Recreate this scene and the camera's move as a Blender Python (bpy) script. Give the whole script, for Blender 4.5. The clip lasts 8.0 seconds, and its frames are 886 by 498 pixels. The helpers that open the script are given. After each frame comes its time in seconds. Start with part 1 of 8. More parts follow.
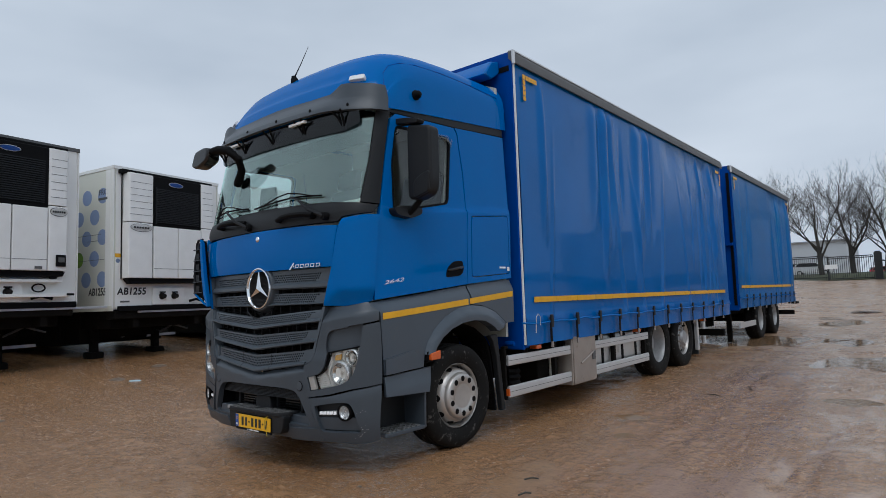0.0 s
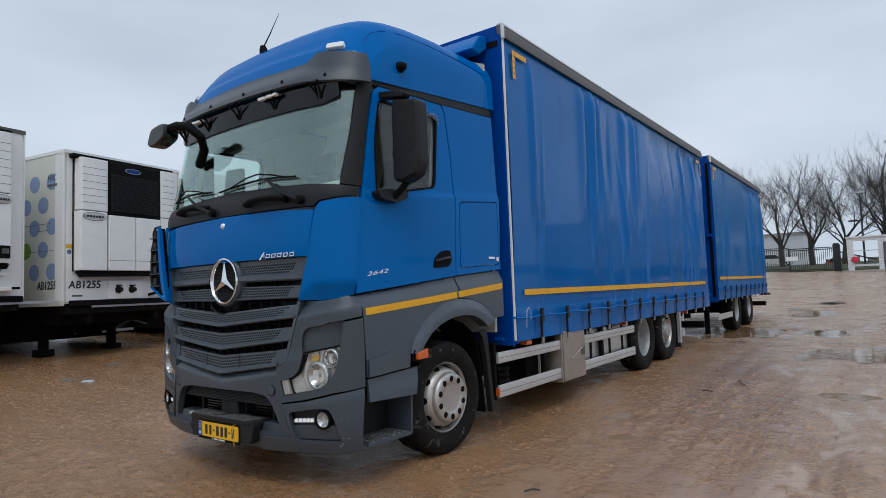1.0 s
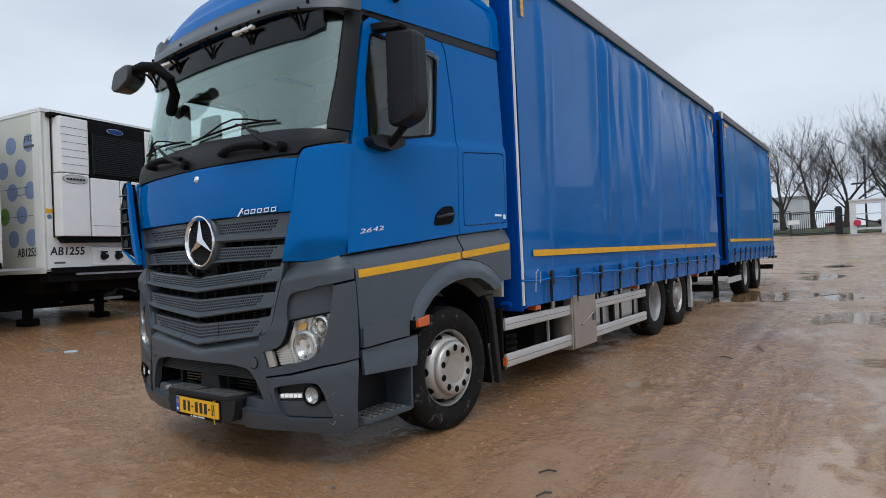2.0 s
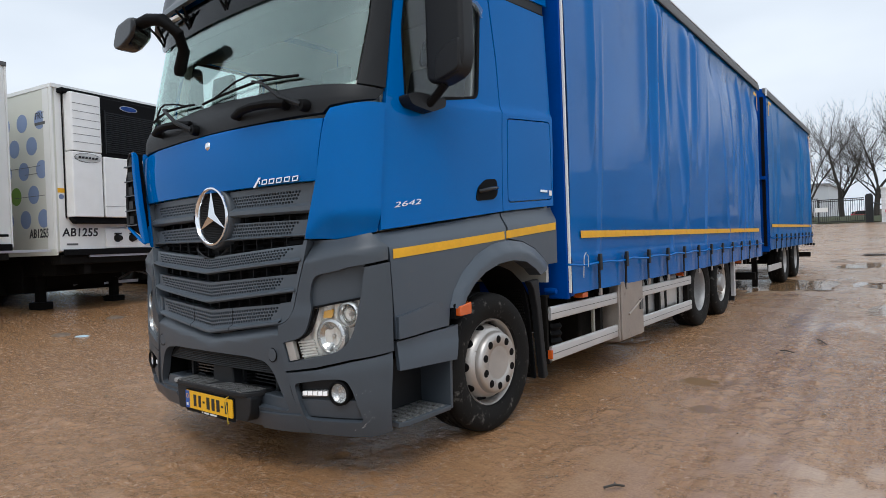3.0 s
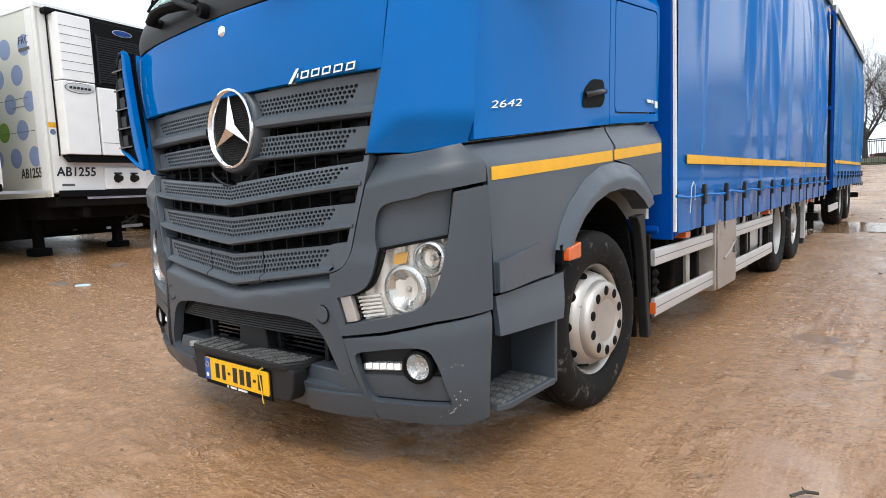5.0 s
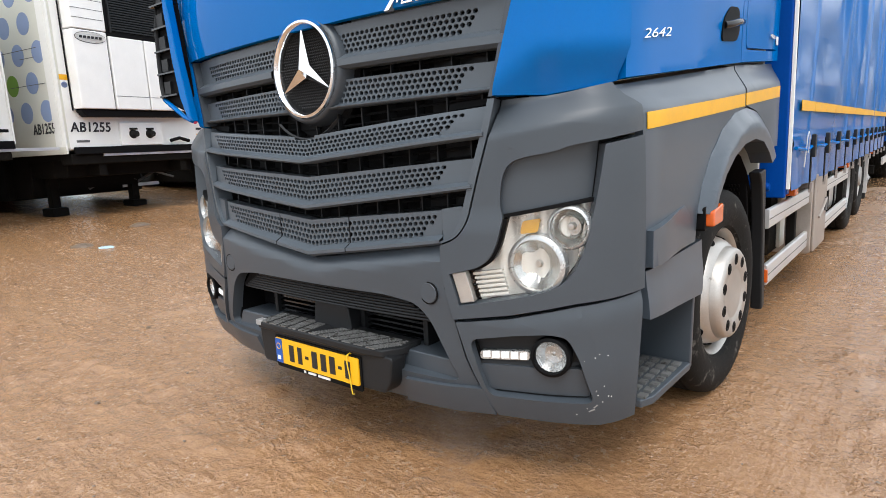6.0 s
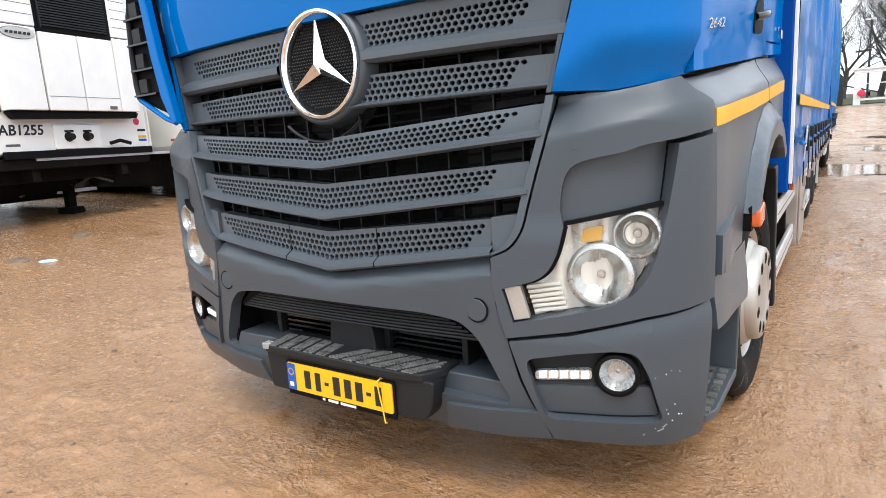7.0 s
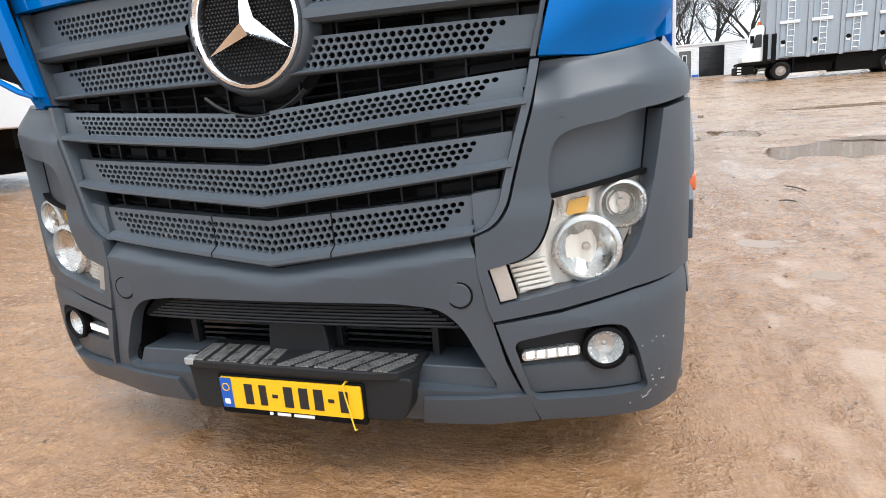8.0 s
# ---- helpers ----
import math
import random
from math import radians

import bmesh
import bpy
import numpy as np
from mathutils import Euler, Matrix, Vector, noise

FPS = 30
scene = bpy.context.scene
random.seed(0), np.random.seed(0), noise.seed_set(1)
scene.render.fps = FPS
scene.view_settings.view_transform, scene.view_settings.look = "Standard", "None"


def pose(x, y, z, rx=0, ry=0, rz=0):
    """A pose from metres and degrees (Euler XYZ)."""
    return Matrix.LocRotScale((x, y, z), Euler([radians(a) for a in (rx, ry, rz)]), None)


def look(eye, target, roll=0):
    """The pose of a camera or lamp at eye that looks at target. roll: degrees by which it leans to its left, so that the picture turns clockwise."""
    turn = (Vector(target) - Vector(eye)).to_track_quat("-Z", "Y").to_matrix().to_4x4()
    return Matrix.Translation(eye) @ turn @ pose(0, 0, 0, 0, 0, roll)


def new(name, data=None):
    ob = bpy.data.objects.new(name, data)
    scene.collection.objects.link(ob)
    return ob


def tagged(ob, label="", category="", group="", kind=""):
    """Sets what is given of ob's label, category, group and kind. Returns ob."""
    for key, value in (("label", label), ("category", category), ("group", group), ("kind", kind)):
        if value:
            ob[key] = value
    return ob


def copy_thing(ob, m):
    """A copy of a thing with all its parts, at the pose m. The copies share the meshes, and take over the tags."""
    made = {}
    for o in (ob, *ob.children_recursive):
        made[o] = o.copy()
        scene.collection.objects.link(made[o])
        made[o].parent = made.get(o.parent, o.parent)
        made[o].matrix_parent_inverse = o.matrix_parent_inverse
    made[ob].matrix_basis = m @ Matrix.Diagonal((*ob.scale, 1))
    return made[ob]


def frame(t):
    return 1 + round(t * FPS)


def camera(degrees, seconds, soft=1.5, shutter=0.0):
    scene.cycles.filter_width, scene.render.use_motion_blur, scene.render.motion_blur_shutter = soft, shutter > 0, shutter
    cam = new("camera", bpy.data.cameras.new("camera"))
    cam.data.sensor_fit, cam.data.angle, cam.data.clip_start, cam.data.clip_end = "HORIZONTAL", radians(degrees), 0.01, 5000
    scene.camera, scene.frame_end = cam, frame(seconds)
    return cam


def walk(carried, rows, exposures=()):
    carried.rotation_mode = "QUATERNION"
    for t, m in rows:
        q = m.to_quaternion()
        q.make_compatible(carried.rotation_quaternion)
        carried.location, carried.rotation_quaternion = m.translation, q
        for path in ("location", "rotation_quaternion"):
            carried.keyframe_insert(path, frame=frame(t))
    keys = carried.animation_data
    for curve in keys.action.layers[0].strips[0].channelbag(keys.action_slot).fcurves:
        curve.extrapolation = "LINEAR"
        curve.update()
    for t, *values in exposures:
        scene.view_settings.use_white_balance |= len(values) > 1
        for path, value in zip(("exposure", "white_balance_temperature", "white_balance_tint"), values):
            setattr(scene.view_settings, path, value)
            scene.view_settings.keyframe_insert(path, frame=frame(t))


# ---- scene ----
from mathutils.geometry import tessellate_polygon

cam = camera(73.1, 8.0, soft=0.9)
PATH = [
    (0, (4.66, -2.8, 1.372), (3.388, -1.265, 1.535), -1.9),
    (0.5, (4.459, -2.666, 1.382), (3.184, -1.131, 1.519), -1.7),
    (1, (4.229, -2.531, 1.382), (3.04, -0.928, 1.516), -2.1),
    (1.2, (4.16, -2.459, 1.376), (2.988, -0.842, 1.477), -2.0),
    (2.5, (3.686, -1.957, 1.309), (2.473, -0.366, 1.309), -2.3),
    (3, (3.433, -1.817, 1.289), (2.201, -0.241, 1.27), -2.1),
    (3.5, (3.192, -1.67, 1.238), (2.03, -0.042, 1.219), -2.7),
    (4, (2.983, -1.503, 1.219), (1.786, 0.094, 1.086), -2.6),
    (4.5, (2.805, -1.431, 1.198), (1.547, 0.118, 1.058), -2.6),
    (4.7, (2.691, -1.393, 1.189), (1.437, 0.157, 1.031), -2.4),
    (5.8, (2.033, -1.311, 1.188), (0.795, 0.228, 0.872), -3.2),
    (6, (1.915, -1.29, 1.2), (0.662, 0.23, 0.855), -2.8),
    (6.5, (1.709, -1.279, 1.197), (0.396, 0.19, 0.854), -3.0),
    (7, (1.53, -1.325, 1.233), (0.428, 0.304, 0.868), -3.7),
    (7.5, (1.35, -1.376, 1.243), (0.418, 0.346, 0.837), -4.4),
    (8, (1.09, -1.348, 1.238), (0.467, 0.493, 0.766), -4.7),
]
EXPOSURES = [(0, -0.88, 5920, 9), (1, -0.76, 5960, 9), (2.5, -0.50, 6130, 9.5), (3.5, -0.30, 6230, 10), (4.0, -0.22, 6270, 10), (4.5, 0.10, 6350, 10), (6.0, 0.46, 6480, 10), (7.0, 0.66, 6450, 10), (8.0, 0.60, 6350, 10)]
walk(cam, [(t, look(eye, target, roll)) for t, eye, target, roll in PATH], EXPOSURES)

# ---- light ----
SUN_AZ, SUN_EL = radians(140), radians(56)
world = bpy.data.worlds.new("overcast")
scene.world = world
world.use_nodes = True
wn, wl = world.node_tree.nodes, world.node_tree.links
wn.clear()
w_out, w_bg = wn.new("ShaderNodeOutputWorld"), wn.new("ShaderNodeBackground")
w_sky = wn.new("ShaderNodeTexSky")
w_sky.sky_type, w_sky.sun_disc = "NISHITA", False
w_sky.sun_elevation, w_sky.sun_rotation = SUN_EL, SUN_AZ
w_sky.air_density, w_sky.dust_density, w_sky.ozone_density = 1.0, 6.0, 1.0
w_grey = wn.new("ShaderNodeHueSaturation")
w_grey.inputs["Saturation"].default_value = 0.10
w_mix = wn.new("ShaderNodeMix")
w_mix.data_type = "RGBA"
w_mix.inputs[0].default_value = 0.86
w_co, w_noise, w_ramp = wn.new("ShaderNodeTexCoord"), wn.new("ShaderNodeTexNoise"), wn.new("ShaderNodeValToRGB")
w_map = wn.new("ShaderNodeMapping")
w_map.inputs["Scale"].default_value = (1.2, 1.2, 3.5)
w_noise.inputs["Scale"].default_value, w_noise.inputs["Detail"].default_value = 1.6, 4.0
w_ramp.color_ramp.elements[0].position, w_ramp.color_ramp.elements[0].color = 0.25, (8.6, 9.5, 10.5, 1)
w_ramp.color_ramp.elements[1].position, w_ramp.color_ramp.elements[1].color = 0.75, (12.0, 12.7, 13.4, 1)
wl.new(w_co.outputs["Generated"], w_map.inputs["Vector"])
wl.new(w_map.outputs["Vector"], w_noise.inputs["Vector"])
wl.new(w_noise.outputs["Fac"], w_ramp.inputs["Fac"])
wl.new(w_sky.outputs["Color"], w_grey.inputs["Color"])
wl.new(w_grey.outputs["Color"], w_mix.inputs[6])
wl.new(w_ramp.outputs["Color"], w_mix.inputs[7])
w_sep, w_rise, w_mul = wn.new("ShaderNodeSeparateXYZ"), wn.new("ShaderNodeMapRange"), wn.new("ShaderNodeMix")
w_rise.interpolation_type = "SMOOTHSTEP"
w_rise.inputs["From Min"].default_value, w_rise.inputs["From Max"].default_value = 0.30, 0.95
w_rise.inputs["To Min"].default_value, w_rise.inputs["To Max"].default_value = 1.08, 0.98
w_mul.data_type, w_mul.blend_type = "RGBA", "MULTIPLY"
w_mul.inputs[0].default_value = 1.0
wl.new(w_co.outputs["Generated"], w_sep.inputs[0])
wl.new(w_sep.outputs["Z"], w_rise.inputs["Value"])
wl.new(w_mix.outputs[2], w_mul.inputs[6])
wl.new(w_rise.outputs[0], w_mul.inputs[7])
wl.new(w_mul.outputs[2], w_bg.inputs["Color"])
w_bg.inputs["Strength"].default_value = 0.105
wl.new(w_bg.outputs["Background"], w_out.inputs["Surface"])
sun = new("sun", bpy.data.lights.new("sun", "SUN"))
sun.data.energy, sun.data.angle, sun.data.color = 1.5, radians(28), (1.0, 0.97, 0.93)
sun.matrix_world = look((0, 0, 30), (0 - 30 * math.sin(SUN_AZ), 0 - 30 * math.cos(SUN_AZ), 30 - 30 * math.tan(SUN_EL)))


# ---- materials ----
def material(name, color, rough=0.6, metal=0.0, vary=0.12, scale=4.0, fine=60.0, bump=0.0, bump_scale=80.0, rough_vary=0.1,
             coat=0.0, stain=None, stain_at=0.62, stain_scale=2.0, per_piece=0.0, spec=0.5, detail=6.0):
    """A surface with colour and gloss that vary at two scales, stains of their own shape and fine relief."""
    m = bpy.data.materials.new(name)
    m.use_nodes = True
    n, l = m.node_tree.nodes, m.node_tree.links
    b = n["Principled BSDF"]
    co = n.new("ShaderNodeTexCoord")
    big, small = n.new("ShaderNodeTexNoise"), n.new("ShaderNodeTexNoise")
    for t, s in ((big, scale), (small, fine)):
        t.inputs["Scale"].default_value, t.inputs["Detail"].default_value = s, detail
        l.new(co.outputs["Object"], t.inputs["Vector"])
    both = n.new("ShaderNodeMath")
    both.operation = "MULTIPLY_ADD"
    both.inputs[1].default_value = 0.35
    l.new(small.outputs["Fac"], both.inputs[0])
    half = n.new("ShaderNodeMath")
    half.operation = "MULTIPLY"
    half.inputs[1].default_value = 0.65
    l.new(big.outputs["Fac"], half.inputs[0])
    l.new(half.outputs[0], both.inputs[2])
    ramp = n.new("ShaderNodeValToRGB")
    e = ramp.color_ramp.elements
    e[0].position, e[1].position = 0.3, 0.7
    e[0].color = (*[c * (1 - vary) for c in color], 1)
    e[1].color = (*[min(1, c * (1 + vary)) for c in color], 1)
    l.new(both.outputs[0], ramp.inputs["Fac"])
    last = ramp.outputs["Color"]
    if stain:
        st = n.new("ShaderNodeTexNoise")
        st.inputs["Scale"].default_value, st.inputs["Detail"].default_value, st.inputs["Roughness"].default_value = stain_scale, 8.0, 0.65
        l.new(co.outputs["Object"], st.inputs["Vector"])
        sr = n.new("ShaderNodeValToRGB")
        sr.color_ramp.elements[0].position, sr.color_ramp.elements[1].position = stain_at, stain_at + 0.12
        l.new(st.outputs["Fac"], sr.inputs["Fac"])
        mx = n.new("ShaderNodeMix")
        mx.data_type = "RGBA"
        mx.inputs[7].default_value = (*stain, 1)
        l.new(sr.outputs["Color"], mx.inputs[0])
        l.new(last, mx.inputs[6])
        last = mx.outputs[2]
    if per_piece:
        oi, hs = n.new("ShaderNodeObjectInfo"), n.new("ShaderNodeHueSaturation")
        mr = n.new("ShaderNodeMapRange")
        mr.inputs["To Min"].default_value, mr.inputs["To Max"].default_value = 1 - per_piece, 1 + per_piece
        l.new(oi.outputs["Random"], mr.inputs["Value"])
        l.new(mr.outputs[0], hs.inputs["Value"])
        l.new(last, hs.inputs["Color"])
        last = hs.outputs["Color"]
    l.new(last, b.inputs["Base Color"])
    rr = n.new("ShaderNodeMapRange")
    rr.inputs["To Min"].default_value, rr.inputs["To Max"].default_value = max(0.02, rough - rough_vary), min(1, rough + rough_vary)
    l.new(both.outputs[0], rr.inputs["Value"])
    l.new(rr.outputs[0], b.inputs["Roughness"])
    b.inputs["Metallic"].default_value = metal
    b.inputs["Specular IOR Level"].default_value = spec
    b.inputs["Coat Weight"].default_value, b.inputs["Coat Roughness"].default_value = coat, 0.06
    if bump:
        bn, bt = n.new("ShaderNodeBump"), n.new("ShaderNodeTexNoise")
        bt.inputs["Scale"].default_value, bt.inputs["Detail"].default_value = bump_scale, 8.0
        l.new(co.outputs["Object"], bt.inputs["Vector"])
        bn.inputs["Strength"].default_value, bn.inputs["Distance"].default_value = bump, 0.01
        l.new(bt.outputs["Fac"], bn.inputs["Height"])
        l.new(bn.outputs["Normal"], b.inputs["Normal"])
    return m


def glass(name, tint, rough=0.02, clear=0.9, ior=1.45):
    """Thin clear glass: mirror gloss over a tinted see-through sheet."""
    m = bpy.data.materials.new(name)
    m.use_nodes = True
    n, l = m.node_tree.nodes, m.node_tree.links
    n.remove(n["Principled BSDF"])
    tr, gl, mx = n.new("ShaderNodeBsdfTransparent"), n.new("ShaderNodeBsdfGlossy"), n.new("ShaderNodeMixShader")
    lw, pw, mr = n.new("ShaderNodeLayerWeight"), n.new("ShaderNodeMath"), n.new("ShaderNodeMapRange")
    tr.inputs["Color"].default_value = (*[c * clear for c in tint], 1)
    gl.inputs["Roughness"].default_value = rough
    gl.inputs["Color"].default_value = (*[c ** 1.5 for c in tint], 1) if clear > 0.99 and tint[1] > 0.9 else (1, 1, 1, 1)
    lw.inputs["Blend"].default_value = 0.5
    pw.operation, pw.inputs[1].default_value = "POWER", 5.0
    mr.inputs["To Min"].default_value = ((ior - 1) / (ior + 1)) ** 2
    l.new(lw.outputs["Facing"], pw.inputs[0])
    l.new(pw.outputs[0], mr.inputs["Value"])
    l.new(mr.outputs[0], mx.inputs[0])
    l.new(tr.outputs[0], mx.inputs[1])
    l.new(gl.outputs[0], mx.inputs[2])
    l.new(mx.outputs[0], n["Material Output"].inputs["Surface"])
    return m


BLUE = material("blue cab paint", (0.0, 0.128, 0.44), 0.3, 0.0, 0.05, 2.0, 200.0, coat=0.34, rough_vary=0.05, spec=0.0)
BLUE_MATT = material("blue box panel", (0.0, 0.055, 0.30), 0.4, spec=0.1, vary=0.12, bump=0.05, bump_scale=40)
CURTAIN = material("blue tarpaulin", (0.0, 0.116, 0.40), 0.30, spec=0.04, coat=0.42, vary=0.14, scale=1.2, fine=300.0, bump=0.08, bump_scale=400.0, rough_vary=0.12,
                   stain=(0.0, 0.132, 0.43), stain_at=0.58, stain_scale=0.9)
CURTAIN_OLD = material("faded blue tarpaulin", (0.002, 0.120, 0.37), 0.40, spec=0.05, coat=0.18, vary=0.14, scale=1.2, fine=300.0, bump=0.12, bump_scale=400.0,
                       stain=(0.02, 0.165, 0.38), stain_at=0.57, stain_scale=0.8)
GREY = material("anthracite plastic", (0.050, 0.061, 0.074), 0.40, vary=0.08, scale=3.0, fine=500.0, bump=0.04, bump_scale=900.0, rough_vary=0.06,
                stain=(0.075, 0.08, 0.085), stain_at=0.66, stain_scale=3.0)
GREY_WORN = material("scuffed anthracite plastic", (0.050, 0.061, 0.074), 0.40, vary=0.10, scale=3.0, fine=500.0, bump=0.05, bump_scale=700.0, rough_vary=0.06,
                     stain=(0.40, 0.40, 0.39), stain_at=0.715, stain_scale=38.0)
BAR_GREY = material("anthracite grille plastic", (0.072, 0.088, 0.105), 0.42, vary=0.08, scale=3.0, fine=400.0, bump=0.04, bump_scale=900.0, rough_vary=0.06)
SLATE = material("grey painted skirt", (0.058, 0.074, 0.094), 0.34, vary=0.06, scale=2.5, fine=300.0, rough_vary=0.06, coat=0.15, stain=(0.085, 0.084, 0.082), stain_at=0.63, stain_scale=5.0)
DARK = material("dark plastic trim", (0.012, 0.013, 0.0145), 0.5, spec=0.28, vary=0.12, scale=5.0, fine=400.0, bump=0.05, bump_scale=700.0)
BLACK = material("black plastic", (0.004, 0.004, 0.0045), 0.65, spec=0.12, vary=0.2, scale=6.0, fine=300.0, bump=0.05, bump_scale=500.0)
GLOSSY = material("gloss black plastic", (0.008, 0.008, 0.009), 0.12, vary=0.2)
RUBBER = material("tyre rubber", (0.008, 0.0075, 0.007), 0.75, spec=0.2, vary=0.25, scale=7.0, fine=90.0, bump=0.15, bump_scale=120.0,
                  stain=(0.12, 0.112, 0.10), stain_at=0.58, stain_scale=15.0)
CHROME = material("chrome", (0.82, 0.83, 0.84), 0.08, 1.0, vary=0.03, rough_vary=0.03)
RIM = material("brushed steel wheel", (0.50, 0.475, 0.445), 0.42, 0.75, vary=0.15, scale=8.0, fine=200.0, rough_vary=0.12,
               stain=(0.16, 0.13, 0.10), stain_at=0.62, stain_scale=9.0)
RIM_GREY = material("painted grey wheel", (0.36, 0.36, 0.36), 0.5, 0.3, vary=0.2, scale=7.0, stain=(0.12, 0.10, 0.08), stain_at=0.6, stain_scale=7.0)
ALU = material("aluminium rail", (0.66, 0.66, 0.66), 0.38, 0.6, vary=0.08, scale=3.0, fine=150.0, stain=(0.40, 0.38, 0.35), stain_at=0.66, stain_scale=4.0)
TANK = material("aluminium tank", (0.62, 0.62, 0.61), 0.36, 0.8, vary=0.1, scale=4.0, stain=(0.36, 0.33, 0.30), stain_at=0.6, stain_scale=3.0)
STEEL = material("dull stainless steel", (0.42, 0.37, 0.33), 0.42, 0.75, vary=0.14, scale=5.0, stain=(0.22, 0.18, 0.15), stain_at=0.6, stain_scale=4.0)
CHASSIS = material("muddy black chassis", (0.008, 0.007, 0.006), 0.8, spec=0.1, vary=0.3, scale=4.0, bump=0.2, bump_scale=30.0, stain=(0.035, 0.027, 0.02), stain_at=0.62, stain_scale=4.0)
YELLOW = material("yellow reflective tape", (0.78, 0.40, 0.006), 0.42, vary=0.1, scale=9.0, stain=(0.55, 0.30, 0.02), stain_at=0.66, stain_scale=8.0)
PLATE = material("yellow number plate", (0.85, 0.46, 0.01), 0.35, vary=0.05)
PLATE_BLUE = material("blue plate field", (0.01, 0.09, 0.42), 0.35, vary=0.05)
AMBER = material("amber lens", (0.58, 0.32, 0.06), 0.15, vary=0.1, coat=0.6)
ORANGE = material("orange lens", (0.62, 0.11, 0.015), 0.2, vary=0.12, coat=0.5)
WHITE = material("white plastic", (0.84, 0.84, 0.82), 0.4, vary=0.05)
REEF = material("white reefer panel", (0.84, 0.84, 0.81), 0.42, vary=0.05, scale=1.5, fine=90.0, stain=(0.55, 0.53, 0.48), stain_at=0.64, stain_scale=1.6)
REEF_SIDE = material("cream reefer side", (0.70, 0.70, 0.62), 0.46, vary=0.06, scale=1.2, fine=60.0, stain=(0.46, 0.45, 0.38), stain_at=0.62, stain_scale=1.5)
DOT_BLUE = material("pale blue dot", (0.25, 0.33, 0.53), 0.5, vary=0.06)
DOT_GREEN = material("green dot", (0.17, 0.33, 0.03), 0.5, vary=0.06)
LETTER = material("black lettering", (0.012, 0.012, 0.014), 0.5, vary=0.1)
SEAL = material("grey rubber seal", (0.10, 0.10, 0.10), 0.6, vary=0.15)
SILVER = material("silver panel", (0.31, 0.34, 0.37), 0.42, 0.35, vary=0.08, scale=1.0, stain=(0.30, 0.31, 0.32), stain_at=0.63, stain_scale=1.5)
CABIN = material("white corrugated cladding", (0.72, 0.73, 0.74), 0.5, vary=0.05, scale=1.0)
FENCE = material("black fence paint", (0.015, 0.017, 0.018), 0.5, vary=0.2)
BARK = material("wet bark", (0.050, 0.043, 0.036), 0.85, vary=0.35, scale=3.0, bump=0.4, bump_scale=14.0, stain=(0.055, 0.065, 0.03), stain_at=0.6, stain_scale=1.5)
FABRIC = material("dark seat cloth", (0.045, 0.046, 0.05), 0.85, vary=0.2, scale=9.0, bump=0.2, bump_scale=200.0)
DASH = material("grey dashboard", (0.27, 0.27, 0.25), 0.6, vary=0.1)
PAPER = material("white paper", (0.75, 0.77, 0.78), 0.7, vary=0.05)
GLASS = glass("windscreen glass", (0.90, 0.985, 0.955), clear=1.0, ior=2.2)
GLASS_SIDE = glass("side glass", (0.84, 0.87, 0.87), clear=1.0, ior=1.5)
LAMP_CHROME = material("lamp chrome", (0.54, 0.54, 0.525), 0.20, 1.0, vary=0.04, fine=90.0)
TRIM_PALE = material("pale grey cab lining", (0.56, 0.56, 0.51), 0.7, vary=0.06, bump=0.1, bump_scale=200.0)
BOWL = material("silvered lamp bowl", (0.54, 0.55, 0.55), 0.28, 0.7, vary=0.05, fine=90.0)
FROST = material("frosted reflector", (0.80, 0.79, 0.75), 0.25, 0.25, vary=0.06)
LENS = glass("clear lens", (0.99, 0.99, 0.985), 0.05, 0.99, ior=1.3)
TREAD = material("worn tread metal", (0.22, 0.22, 0.215), 0.45, 0.5, vary=0.3, scale=20.0, stain=(0.05, 0.04, 0.03), stain_at=0.55, stain_scale=30.0)
MIRROR = material("mirror glass", (0.75, 0.77, 0.78), 0.03, 1.0, vary=0.02, rough_vary=0.01)
LED = bpy.data.materials.new("lit running light")
LED.use_nodes = True
LED.node_tree.nodes["Principled BSDF"].inputs["Emission Color"].default_value = (1.0, 0.98, 0.95, 1)
LED.node_tree.nodes["Principled BSDF"].inputs["Emission Strength"].default_value = 0.4


# ---- kit ----
def link(name, bm, mat, parent=None, label="", smooth=True, bevel=0.0, segments=2, sharp=40):
    """Links a bmesh as one mesh object."""
    me = bpy.data.meshes.new(name)
    bmesh.ops.recalc_face_normals(bm, faces=bm.faces[:])
    bm.to_mesh(me)
    bm.free()
    me.materials.append(mat)
    ob = new(name, me)
    if smooth:
        me.polygons.foreach_set("use_smooth", [True] * len(me.polygons))
    if bevel:
        mod = ob.modifiers.new("edge", "BEVEL")
        mod.width, mod.segments, mod.limit_method, mod.angle_limit = bevel, segments, "ANGLE", radians(sharp)
        mod.harden_normals = True
    elif smooth:
        me.set_sharp_from_angle(angle=radians(sharp))
    if parent:
        ob.parent = parent
    if label:
        ob["label"] = label
    return ob


def part(name, bm, mat, parent, label="", **kw):
    return link(name, bm, mat, parent, label, **kw)


def thing(name, label, category, group="", m=None):
    ob = tagged(new(name), label, category, group)
    ob.empty_display_size = 0.2
    if m is not None:
        ob.matrix_world = m
    return ob


